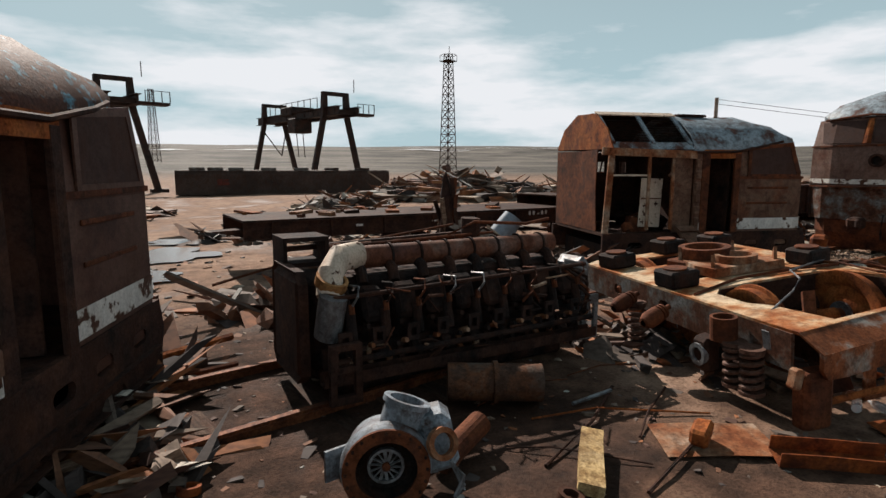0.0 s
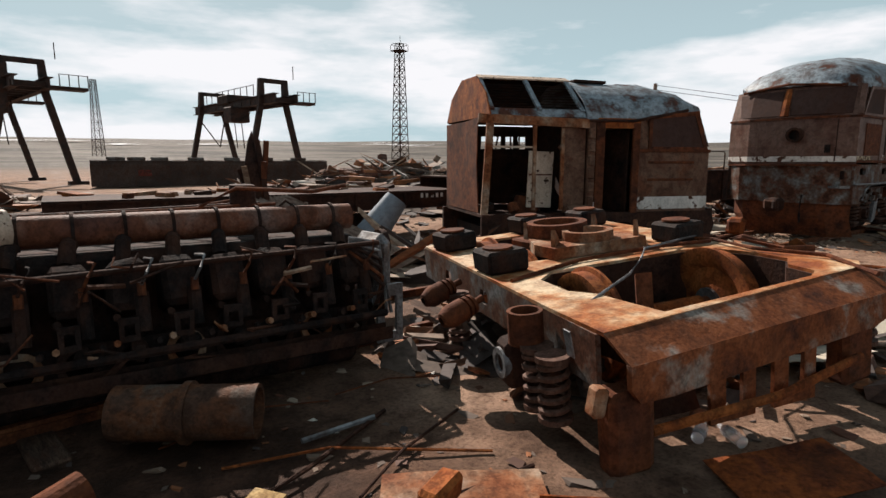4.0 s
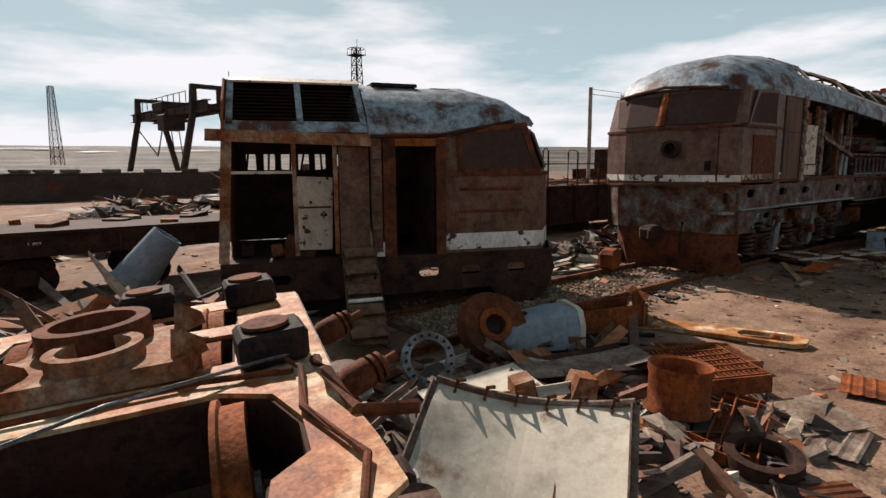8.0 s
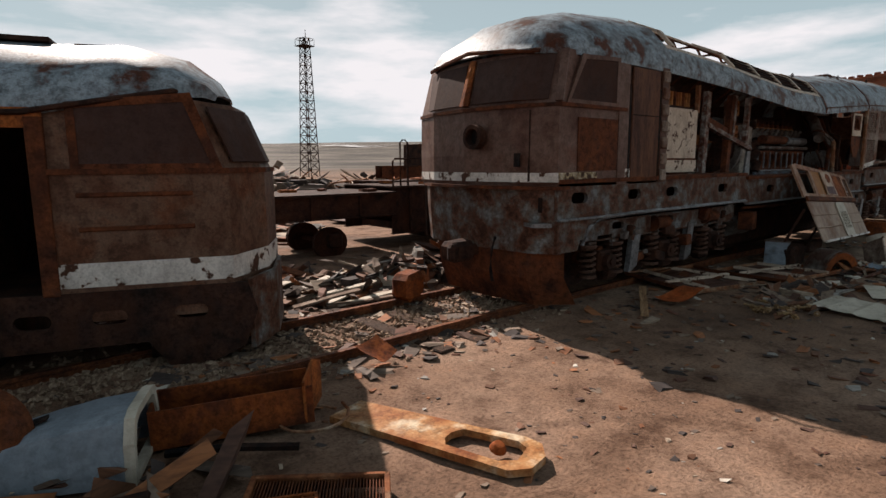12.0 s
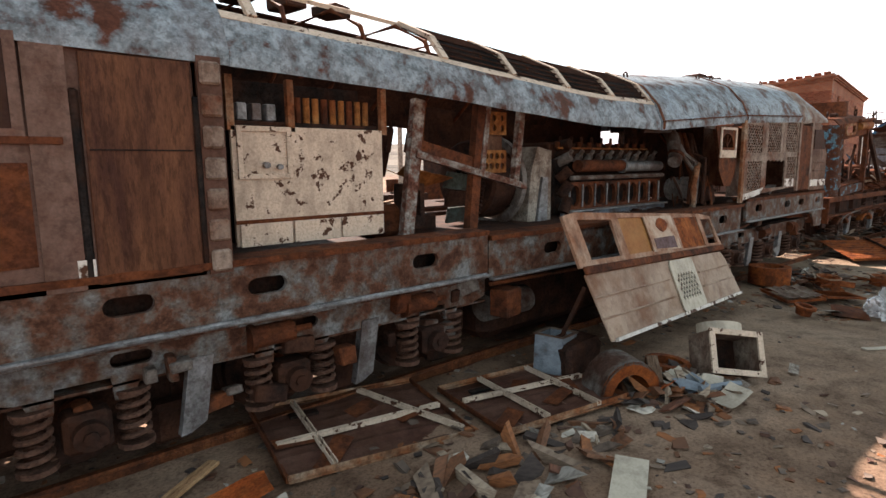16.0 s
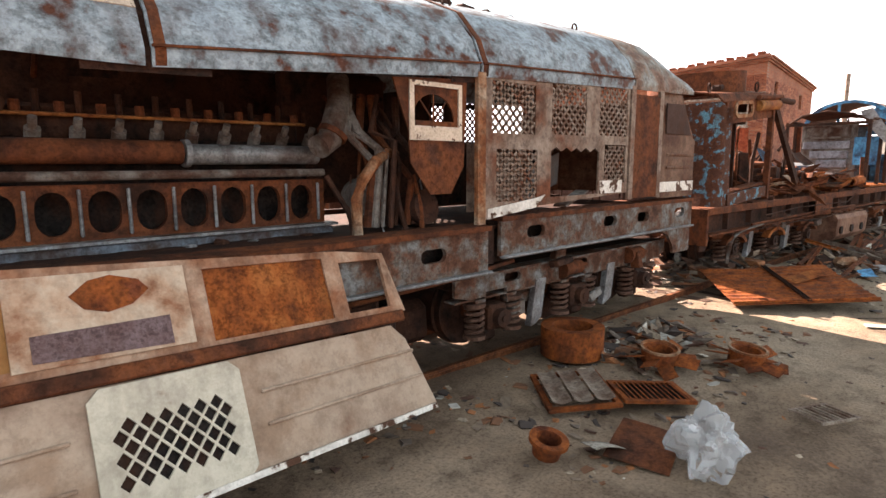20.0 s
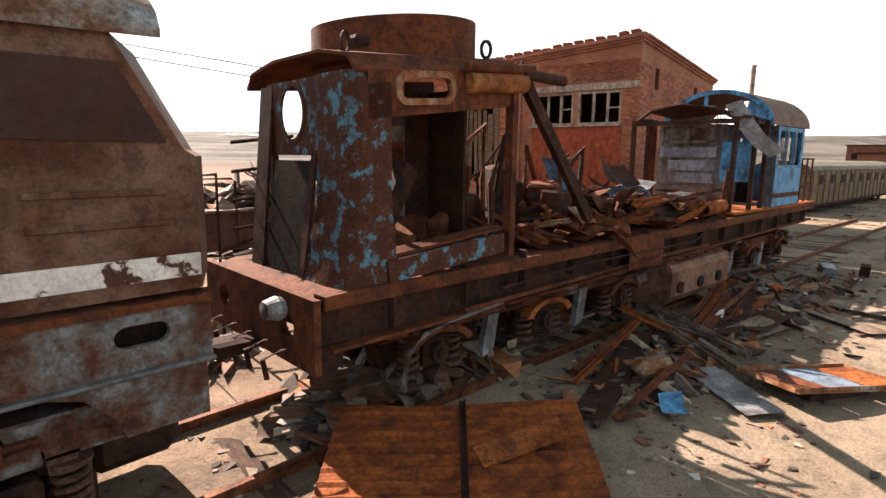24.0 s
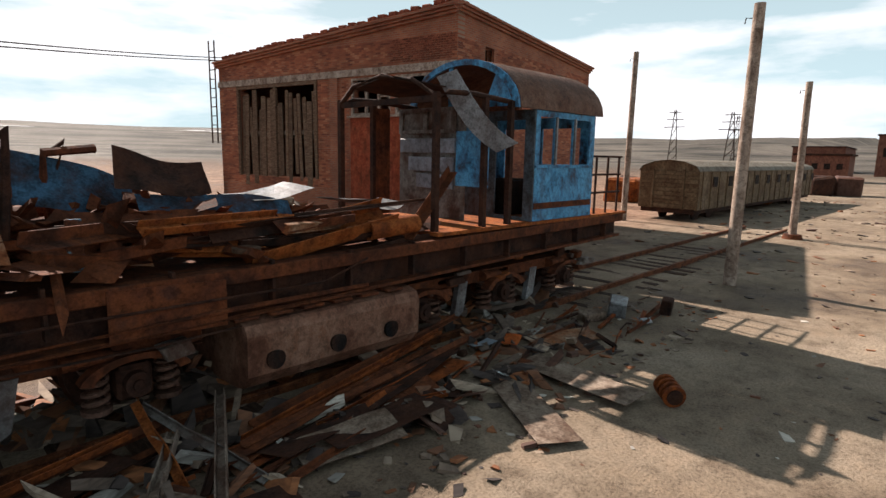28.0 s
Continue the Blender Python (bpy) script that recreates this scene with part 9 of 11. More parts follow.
def silo_wagon():
    T = thing("covered_wagon", pose(5.5, 53, -0.1, 0, 0, -12.5) @ Matrix.Diagonal((1.06, 1, 0.83, 1)), "long brown-grey covered wagon with roof hatches", "rail wagon")
    L = 17.5
    BODY = mat("wagon_brown", [(0.055, 0.04, 0.034), (0.085, 0.063, 0.052), (0.11, 0.08, 0.066)], 0.5, 0.8)
    part("body", add_loft(bmesh.new(), [[(x, y, z) for y, z in ((0, 0.2), (-0.05, 2.3), (0.15, 2.65), (1.3, 2.78), (2.6, 2.65), (2.8, 2.3), (2.75, 0.2))] for x in (0, L)], True, True), BODY, T)
    part("roof_edge", box((L / 2, 0.12, 2.7), (L, 0.25, 0.05)), GREY_PRIMER, T)
    part("red_patch", box((3.6, -0.065, 1.5), (0.9, 0.02, 0.6), (-1, 0, 0)), mat("red_faded", [(0.09, 0.05, 0.04), (0.2, 0.05, 0.035), (0.12, 0.05, 0.04)], 2.0, 0.8), T, "faded red paint patch")
    for x in (1.6, 3.0, 4.6, 7.2, 9.9, 12.5, 15.2):
        part("roof_hatch", box((x, 0.9, 2.9), (1.2, 0.9, 0.25), bev=0.04), GREY_PRIMER, T)


silo_wagon()


def gantry_crane(m, label):
    """Travelling gantry: near portal at the origin, girder running to +y."""
    T = thing("gantry_crane", m, label, "gantry crane", "gantry cranes")
    G = 16.5
    for y in (0.0, G):
        for s in (-1, 1):
            part("leg", beam((s * 2.75, y, -0.3), (s * 1.15, y, 9.4), 0.46, 0.46, shape="B"), CRANE_DARK, T)
            part("leg_foot", box((s * 2.75, y, 0.1), (1.3, 0.7, 0.5)), CRANE_DARK, T)
        part("portal_top", holed([(-1.45, 9.2), (1.45, 9.2), (1.3, 12.2), (-1.3, 12.2)], [rect(-0.9, 9.9, 0.9, 11.75)], 0.6, pose(0, y - 0.3, 0)), CRANE_DARK, T)
        part("end_platform", box((2.6, y, 9.6), (2.4, 1.6, 0.3)), CRANE_DARK, T)
        for k in range(4):
            part("platform_post", box((2.0 + k * 0.6, y - 0.8, 10.3), (0.06, 0.06, 1.2)), CRANE_DARK, T)
        part("platform_rail", box((2.9, y - 0.8, 10.9), (1.9, 0.06, 0.06)), CRANE_DARK, T)
    for s in (-1, 1):
        part("girder", beam((s * 1.0, -3.0, 9.7), (s * 1.0, G + 2.5, 9.7), 0.5, 1.1, 0.08, "I"), CRANE_DARK, T)
    for k in range(9):
        part("girder_tie", box((0, -2 + k * 2.4, 9.6), (2.2, 0.3, 0.5)), CRANE_DARK, T)
        part("platform_post", box((-1.4, 1 + k * 1.6, 10.9), (0.06, 0.06, 1.3)), CRANE_DARK, T)
    part("platform_rail", box((-1.4, 7.5, 11.5), (0.06, 13, 0.06)), CRANE_DARK, T)
    tr = part("trolley", box((0, 9.5, 10.5), (2.6, 3.0, 1.2), bev=0.1), CRANE_DARK, T)
    part("hoist_cab", box((-1.2, 6.0, 8.3), (1.8, 2.0, 1.9), bev=0.1), CRANE_DARK, T)
    for x in (-0.3, 0.4):
        part("hoist_rope", pipe([(x, 9.5, 9.8), (x + 0.3, 9.5, 4.2)], 0.05, 5), CRANE_DARK, tr)
    part("aerial", box((2.0, 0, 13.2), (0.06, 0.06, 1.6)), CRANE_DARK, T)
    for a, b in (((-1.2, G, 8.0), (-0.4, G - 3, 4.5)), ((-0.4, G - 3, 4.5), (0.2, G - 3, 8.2))):
        part("stay", pipe([a, b], 0.07, 5), CRANE_DARK, T)


gantry_crane(pose(23.0, 61, 0, 0, 0, 8) @ Matrix.Diagonal((1.2, 1, 0.87, 1)), "dark steel gantry crane standing over the scrap yard")
gantry_crane(pose(1.8, 61, 0, 0, 0, 11) @ Matrix.Diagonal((1.2, 1, 0.87, 1)), "dark steel gantry crane beyond the scrap")


def lattice_mast(m, h, w, label, platform=True, r=0.05, n=16):
    T = thing("lattice_mast", m, label, "mast", "lattice masts")
    def leg(sx, sy, z):
        k = w / 2 * (1 - 0.55 * z / h)
        return (sx * k, sy * k, z)
    cor = ((-1, -1), (1, -1), (1, 1), (-1, 1))
    for sx, sy in cor:
        part("mast_leg", pipe([leg(sx, sy, 0), leg(sx, sy, h)], r * 1.6, 5), CRANE_DARK, T)
    bm = bmesh.new()
    for k in range(n):
        z0, z1 = h * k / n, h * (k + 1) / n
        for i in range(4):
            a, b = cor[i], cor[(i + 1) % 4]
            add_pipe(bm, [leg(*a, z0), leg(*b, z1)], r, 4)
            add_pipe(bm, [leg(*b, z0), leg(*a, z1)], r, 4)
            add_pipe(bm, [leg(*a, z1), leg(*b, z1)], r, 4)
    part("bracing", bm, CRANE_DARK, T)
    if platform:
        part("platform", box((0, 0, h - 1.2), (w * 0.95, w * 0.95, 0.12)), CRANE_DARK, T)
        for sx, sy in cor:
            part("platform_post", box((sx * w * 0.46, sy * w * 0.46, h - 0.7), (0.06, 0.06, 1.0)), CRANE_DARK, T)
        part("platform_rail", ring(w * 0.62, w * 0.6, 0.08, pose(0, 0, h - 0.2), 8), CRANE_DARK, T)
        part("aerial", box((0.2, 0, h + 0.6), (0.07, 0.07, 1.6)), CRANE_DARK, T)


lattice_mast(pose(54.7, 88, 0, 0, 0, 12), 22.3, 2.3, "tall dark lattice mast with platform on top")
lattice_mast(pose(18.5, 225, 4, 0, 0, 20), 25, 3.0, "distant pale lattice mast on the plain", False, 0.07, 9)
for x, y, h in ((330, 95, 26), (430, 90, 28), (300, 62, 22)):
    T = thing("power_pylon", pose(x, y, ground_z(x, y)), "distant grey power line pylon", "pylon", "power pylons")
    for s in (-1, 1):
        part("mast_leg", pipe([(0, s * 2.2, 0), (0, s * 0.4, h)], 0.22, 5), CRANE_DARK, T)
    for z, w in ((h * 0.68, 5.0), (h * 0.82, 4.0), (h * 0.95, 3.0)):
        part("cross_arm", box((0, 0, z), (0.3, w * 2, 0.35)), CRANE_DARK, T)
    for k in range(6):
        z0, z1 = h * k / 6, h * (k + 1) / 6
        part("bracing", pipe([(0, 2.2 - 1.8 * z0 / h, z0), (0, -2.2 + 1.8 * z1 / h, z1)], 0.15, 4), CRANE_DARK, T)

# snow streaks on the far hills
SNOW = mat("old_snow", [(0.62, 0.66, 0.7), (0.75, 0.78, 0.82)], 0.2, 0.8, bump=0)
for k in range(16):
    a = radians(random.uniform(58, 96)) if k < 12 else radians(random.uniform(40, 60))
    d = random.uniform(900, 1500)
    cx, cy = 10 + d * math.cos(a), d * math.sin(a)
    wl = random.uniform(30, 110)
    rows = []
    for j in range(9):
        u = -1 + j / 4
        q = Vector((cx + u * wl * math.sin(a), cy - u * wl * math.cos(a), 0))
        wd2 = random.uniform(8, 30) * (1.05 - abs(u))
        row = []
        for e in (-0.5, 0, 0.5):
            p = q + Vector((math.cos(a), math.sin(a), 0)) * wd2 * e * 2
            row.append((p.x, p.y, ground_z(p.x, p.y) + 1.2))
        rows.append(row)
    lone("snow_patch", add_loft(bmesh.new(), rows), SNOW, Matrix(), "old white snow streak on distant hill", "snow", kind="structure")


# ---------------------------------------------------------------- loose junk along the walk
GOLD = mat("old_brass", [(0.2, 0.12, 0.05), (0.4, 0.27, 0.12), (0.5, 0.36, 0.18)], 12, 0.5, 0.4)
CARD = mat("wet_card", [(0.16, 0.12, 0.09), (0.28, 0.22, 0.17), (0.36, 0.3, 0.24)], 2.5, 0.9, bump=0.1)
PANEL_PALE = mat("pale_panel", [(0.3, 0.2, 0.13), (0.52, 0.48, 0.4), (0.6, 0.56, 0.47), (0.56, 0.52, 0.43)], 1.6, 0.6, bump=0.04, thresh=(0.3, 0.5), finemix=0.1, stain=0.2)
SLATE = mat("slate_blue", [(0.14, 0.1, 0.08), (0.2, 0.24, 0.28), (0.27, 0.32, 0.37), (0.24, 0.29, 0.34)], 1.6, 0.55, thresh=(0.3, 0.55), bump=0.03, finemix=0.12, stain=0.08)
ORANGE_CLOTH = mat("orange_cloth", [(0.4, 0.1, 0.03), (0.55, 0.15, 0.04), (0.6, 0.2, 0.06)], 6, 0.9)
CLEAR_BAG = plain("clear_film", (0.75, 0.76, 0.78), 0.22)
CLEAR_BAG.node_tree.nodes["Principled BSDF"].inputs["Transmission Weight"].default_value = 0.72
CLEAR_BAG.node_tree.nodes["Principled BSDF"].inputs["IOR"].default_value = 1.15
GREY_CLOTH = mat("grey_rag", [(0.16, 0.14, 0.12), (0.34, 0.31, 0.27), (0.5, 0.47, 0.42)], 5, 0.9, bump=0.4)
CHANNEL = mat("weathered_channel", [(0.16, 0.1, 0.07), (0.27, 0.21, 0.17), (0.36, 0.31, 0.26)], 3, 0.7)
WET_RUST = mat("deep_rust", [(0.1, 0.032, 0.015), (0.24, 0.075, 0.024), (0.36, 0.115, 0.03), (0.2, 0.065, 0.028)], 3.2, 0.8, bump=0.35)


def grid_of(x, y):
    """The place on the straight grid of a point of the yard."""
    gx, gy = x, y
    for k in range(12):
        dx, dy = drift(gx)
        gx, gy = x - dx, y - dy
    return gx, gy


def lay(a, b, z0=0.02, z1=None, roll=0.0):
    """Matrix with x running from a to b over the ground, and the length."""
    a, b = spot(*a), spot(*b)
    z1 = z0 if z1 is None else z1
    p = Vector((a[0], a[1], ground_z(*a) + z0))
    q = Vector((b[0], b[1], ground_z(*b) + z1))
    x = (q - p).normalized()
    y = Vector((0, 0, 1)).cross(x).normalized()
    m = Matrix((x, y, x.cross(y))).transposed().to_4x4()
    m.translation = (p + q) / 2
    return m @ pose(0, 0, 0, roll, 0, 0), (q - p).length


def sheet(name, a, b, w, mt, label, cat, z0=0.02, z1=None, roll=0, wave=0.02, curl=0.0, ribs=0, rib_h=0.015, d=0.006, group="loose scrap"):
    m, L = lay(a, b, z0, z1, roll)
    return lone(name, bent_sheet(L, w, 12, 8, wave, curl, ribs, rib_h, a[0] + a[1], d), mt, m, label, cat, group)


def bar(name, a, b, w, h, mt, label, cat, z0=0.05, z1=None, roll=0, shape="B", bend=0.015, group="loose scrap"):
    m, L = lay(a, b, z0, z1, roll)
    bm = beam((-L / 2, 0, 0), (L / 2, 0, 0), w, h, min(0.012, w / 4), shape)
    bmesh.ops.subdivide_edges(bm, edges=[e for e in bm.edges if e.calc_length() > L * 0.8], cuts=4)
    return lone(name, dent(bm, bend, 2.0, a[0]), mt, m, label, cat, group)


def rod(name, pts, r, mt, label, cat="rod"):
    return lone(name, pipe([(*spot(x, y), ground_z(*spot(x, y)) + z) for x, y, z in pts], r, 6), mt, Matrix(), label, cat, "loose scrap")


def turned(name, prof, x, y, z, mt, label, cat, tilt=(0, 0, 0), seg=28):
    return lone(name, lathe(prof, None, seg), mt, site(x, y, lift(x) + z, *tilt), label, cat, "loose scrap", smooth=True)


def tube(R, r, h):
    return [(r, 0), (R, 0), (R, h), (r, h), (r, 0)]


# --- round the engine and bogie
for k in range(9):
    y = 4.05 + 0.12 * k
    bar("old_plank", (-1.9 + 0.05 * k, y - 0.1), (-0.35 + 0.1 * (k % 3), y + 0.25 + 0.03 * k), 0.13, 0.035, RUST_DARK if k % 2 else WOOD, "grey weathered plank in a splintered pile", "plank", 0.05 + 0.05 * (k % 4), 0.1 + 0.05 * (k % 3), 10 - 4 * k)
turned("trolley_wheel", [(0.05, 0), (0.2, 0), (0.2, 0.08), (0.15, 0.08), (0.12, 0.05), (0.05, 0.05), (0.05, 0)], -0.35, 3.55, 0.12, RUST_DARK, "small rusted wheel leaning in scrap", "wheel", (60, 0, 30))
for k, (x, y, r) in enumerate(((0.42, 3.4, 0.13), (0.6, 3.1, 0.1), (-0.1, 3.2, 0.12), (0.2, 3.9, 0.09), (2.6, 2.4, 0.1))):
    turned("rusty_ring", tube(r, r * 0.62, 0.06), x, y, 0.01, WET_RUST if k % 2 else RUST_DARK, "small rusty steel ring on dirt", "ring", (random.uniform(-12, 12), 8, 0), 20)
rod("steel_rod", [(-1.4, 6.6, 0.12), (0.2, 7.0, 0.14), (1.2, 7.3, 0.2)], 0.05, RUST_ORANGE, "thick rusty bar beside the engine")
rod("steel_rod", [(-1.6, 6.0, 0.06), (0.0, 6.3, 0.1), (1.1, 6.5, 0.08)], 0.035, RUST, "long rusty bar beside the engine")
turned("red_barrel", [(0, 0), (0.28, 0), (0.3, 0.3), (0.28, 0.6), (0, 0.6)], -0.6, 24.5, 0.28, ORANGE_CLOTH, "orange-red barrel lying in the yard", "barrel", (0, 88, 20))
# torn spike of splintered steel and timber with a corrugated sheet behind the engine
T = thing("torn_stump", site(4.85, 7.9, 0.0), "splintered dark stump standing up from scrap", "wreckage")
part("stump", dent(lathe([(0.0, 0), (0.2, 0), (0.18, 1.0), (0.17, 1.6), (0.13, 2.0), (0.05, 2.32), (0.0, 2.4)], None, 11), 0.09, 3.5, 2), RUST_DARK, T)
for k in range(7):
    part("splinter", beam((random.uniform(-0.15, 0.15), random.uniform(-0.15, 0.15), 1.3), (random.uniform(-0.2, 0.25), random.uniform(-0.2, 0.2), random.uniform(1.7, 2.42)), 0.07, 0.03, shape="B"), random.choice((RUST_DARK, RUST, WOOD)), T)
sheet("corrugated_sheet", (5.05, 7.95), (6.3, 6.9), 1.25, CHANNEL, "grey corrugated sheet sloping over scrap", "sheet metal", 1.55, 0.75, 0, 0.02, 0, 9, 0.025)
sheet("rusty_sheet", (3.4, 8.4), (4.8, 8.2), 0.8, RUST, "rusty sheet leaning by the stump", "sheet metal", 0.7, 1.3, -20, 0.05)
rod("bent_rod", [(3.6, 7.3, 0.9), (4.4, 7.1, 1.1), (4.9, 6.9, 1.55), (5.2, 6.6, 1.3)], 0.02, RUST_DARK, "bent rod over the engine scrap")
rod("bent_rod", [(1.0, 7.4, 0.9), (3.0, 7.5, 1.35), (4.6, 7.3, 1.6)], 0.02, RUST, "thin bent rod behind the engine")
# blue-grey chute lying on its side
T = thing("blue_chute", pose(8.9, 12.3, 0.75, 0, 38, -14) @ Matrix.Scale(1.05, 4), "tapered blue-grey steel chute lying on scrap", "chute")
part("chute_shell", lathe([(0.34, -0.55), (0.36, -0.55), (0.26, 0.5), (0.24, 0.5), (0.34, -0.55)], None, 20), SLATE, T, "", True)
part("rim", ring(0.385, 0.33, 0.04, pose(0, 0, -0.57), 20), RUST_PALE, T)
rod("steel_rod", [(3.85, 3.72, 0.04), (4.45, 3.78, 0.05)], 0.022, GREY_STEEL, "pale grey steel pipe on dirt", "pipe")
for k, (a, b) in enumerate((((2.8, 2.9), (4.6, 3.9)), ((3.3, 3.7), (4.9, 2.9)), ((2.7, 3.3), (3.6, 2.5)), ((3.9, 2.9), (5.1, 3.6)), ((3.0, 4.2), (4.3, 4.3)), ((4.4, 4.4), (5.4, 4.3)), ((3.2, 2.2), (5.0, 2.6)))):
    m = ((a[0] + b[0]) / 2 + random.uniform(-0.15, 0.15), (a[1] + b[1]) / 2 + random.uniform(-0.2, 0.2))
    rod("thin_rod", [(*a, 0.02), (*m, 0.06), (*b, 0.02)], random.choice((0.008, 0.012, 0.018)), random.choice((RUST, RUST_DARK, RUST_ORANGE)), "thin bent rusty rod on the ground")
bar("foam_strip", (2.75, 2.35), (3.4, 3.0), 0.2, 0.1, mat("old_foam", [(0.36, 0.24, 0.1), (0.55, 0.42, 0.2), (0.62, 0.5, 0.28)], 5, 0.95), "yellowed foam strip lying on rods", "foam", 0.08, 0.14, 6)
sheet("steel_plate", (3.95, 2.75), (4.8, 2.25), 0.55, RUST_PALE, "flat rusty steel plate with flaked paint", "steel plate", 0.04, 0.06, 4, 0.015)
lone("rust_block", dent(box((0, 0, 0.09), (0.3, 0.16, 0.16), bev=0.03), 0.02, 5), RUST_ORANGE, site(4.2, 2.5, 0.03, 0, 0, 24), "orange rusty steel block on a plate", "steel block", "loose scrap")
bar("steel_channel", (4.55, 2.05), (5.25, 1.5), 0.24, 0.14, WET_RUST, "orange rusty channel section", "steel section", 0.1, 0.08, 12, "U")
sheet("enamel_sheet", (5.3, 1.3), (6.1, 0.75), 0.6, PANEL_PALE, "pale enamelled curved panel", "panel", 0.12, 0.2, -10, 0.02, 0.08)
sheet("rusty_sheet", (5.8, 1.8), (6.6, 1.5), 0.5, WET_RUST, "thin rusty sheet offcut", "sheet metal", 0.05, 0.09, 6, 0.04)
for x, y, a in ((6.15, 2.25, 20), (6.35, 2.05, 65)):
    turned("plastic_bottle", [(0, 0), (0.045, 0), (0.05, 0.1), (0.045, 0.18), (0.018, 0.23), (0.018, 0.26), (0, 0.26)], x, y, 0.05, CLEAR_BAG, "crushed clear plastic bottle on dirt", "bottle", (0, 88, a), 14)

# --- in front of the cab wreck
T = thing("curved_hood", site(9.41, 3.1, 0.4, 0, 0, -56) @ pose(0, 0, 0, 28, 0, 0), "big pale enamelled curved hood sheet with bent frame", "hood panel", "loose scrap")
part("skin", bent_sheet(1.36, 1.12, 16, 12, 0.04, 0.12, 0, 0, 4, 0.01), PANEL_PALE, T)
for y in (-0.57, 0.57):
    part("edge_frame", pipe([(-0.7 + 0.14 * k, y, 0.02 + 0.12 * (1 - k / 5) ** 2) for k in range(11)], 0.03, 8), CHANNEL, T)
for x in (-0.7, 0.7):
    part("edge_frame", beam((x, -0.57, 0.13), (x, 0.57, 0.13), 0.06, 0.05, shape="L"), CHANNEL, T)
for k in range(6):
    u = -0.55 + 0.22 * k
    part("clip", pipe([(u, 0.5, 0.03 + 0.2 * u * u), (u + 0.02, 0.56, 0.1 + 0.2 * u * u), (u + 0.05, 0.62, 0.04 + 0.2 * u * u)], 0.016, 6), RUST, T)
part("seam", box((0.25, 0, 0.026), (0.012, 1.08, 0.01)), RUST, T)
part("support", box((0, 0.1, -0.2), (0.9, 0.5, 0.34)), RUST_DARK, T)
bar("frame_piece", (8.7, 4.3), (9.75, 4.85), 0.12, 0.08, CHANNEL, "pale bent frame member beside the hood", "frame", 0.22, 0.34, 8, "U")
bar("frame_piece", (8.4, 3.9), (9.2, 4.75), 0.1, 0.08, CHANNEL, "pale bent frame member beside the hood", "frame", 0.3, 0.42, -8, "L")
bar("frame_piece", (9.9, 4.7), (11.1, 3.9), 0.1, 0.07, PANEL_PALE, "cream painted frame strip", "frame", 0.15, 0.3, 12, "L")
sheet("cream_sheet", (9.85, 4.72), (10.9, 4.5), 0.55, PANEL_PALE, "cream painted panel with stained face", "panel", 0.2, 0.26, 6, 0.02)
sheet("cream_sheet", (8.0, 2.9), (9.0, 2.6), 0.5, PANEL_PALE, "cream painted sheet in scrap", "panel", 0.12, 0.16, -8, 0.03)
for a, b, mt in (((10.2, 4.2), (11.0, 3.85), WOOD), ((10.4, 4.5), (11.2, 4.1), CHANNEL), ((10.6, 4.0), (10.8, 4.8), RUST_ORANGE), ((9.6, 5.2), (10.6, 5.0), CHANNEL), ((9.2, 5.4), (10.1, 5.6), RUST), ((11.5, 5.0), (12.4, 4.5), RUST_DARK)):
    bar("scrap_strip", a, b, 0.09, 0.04, mt, "narrow strip of painted scrap", "scrap metal", 0.1, 0.2, random.uniform(-30, 30))
T = thing("flange_ring", site(10.27, 5.34, 0.33, 62, 0, -18), "white-grey bolted flange ring leaning on scrap", "flange", "loose scrap")
part("flange", ring(0.29, 0.2, 0.07, None, 32), GREY_STEEL, T)
for k in range(18):
    part("bolt", cyl((0.245 * math.cos(k * 0.349), 0.245 * math.sin(k * 0.349), 0.085), 0.016, 0.03, seg=6), RUST_DARK, T)
T = thing("motor_rotor", site(11.5, 5.72, 0.34, 58, 10, -25), "rusty fan housing with round hub", "motor part", "loose scrap")
part("scroll", lathe([(0.17, -0.05), (0.4, -0.1), (0.46, 0.0), (0.4, 0.14), (0.19, 0.1)], None, 26, 300), RUST, T, "", True)
part("hub_ring", ring(0.21, 0.13, 0.16, pose(0, 0, -0.02), 26), WET_RUST, T)
part("hub", cyl((0, 0, 0.02), 0.12, 0.06, seg=18), BLACK, T)
T = thing("bonnet_panel", pose(12.2, 5.85, 0.12, 0, 0, -24), "slate-blue rounded bonnet with a slot and cream end flange", "panel", "loose scrap")
rows = []
for x, w, h in ((-0.6, 0.14, 0.1), (-0.56, 0.24, 0.2), (-0.42, 0.3, 0.3), (-0.1, 0.33, 0.38), (0.2, 0.35, 0.43), (0.5, 0.36, 0.46)):
    rows.append([(x, -w - 0.05, 0.0), (x, -w - 0.03, h * 0.55), (x, -w + 0.05, h * 0.93), (x, -w + 0.14, h), (x, w - 0.14, h), (x, w - 0.05, h * 0.93), (x, w, h * 0.5), (x, w, 0.0)])
skin = part("skin", thick(dent(add_loft(bmesh.new(), rows, False, False), 0.012, 2), 0.012), SLATE, T, "", True)
part("slot", box((-0.2, -0.02, 0.375), (0.26, 0.09, 0.02), (0, -14, 8), 0.004), BLACK, skin)
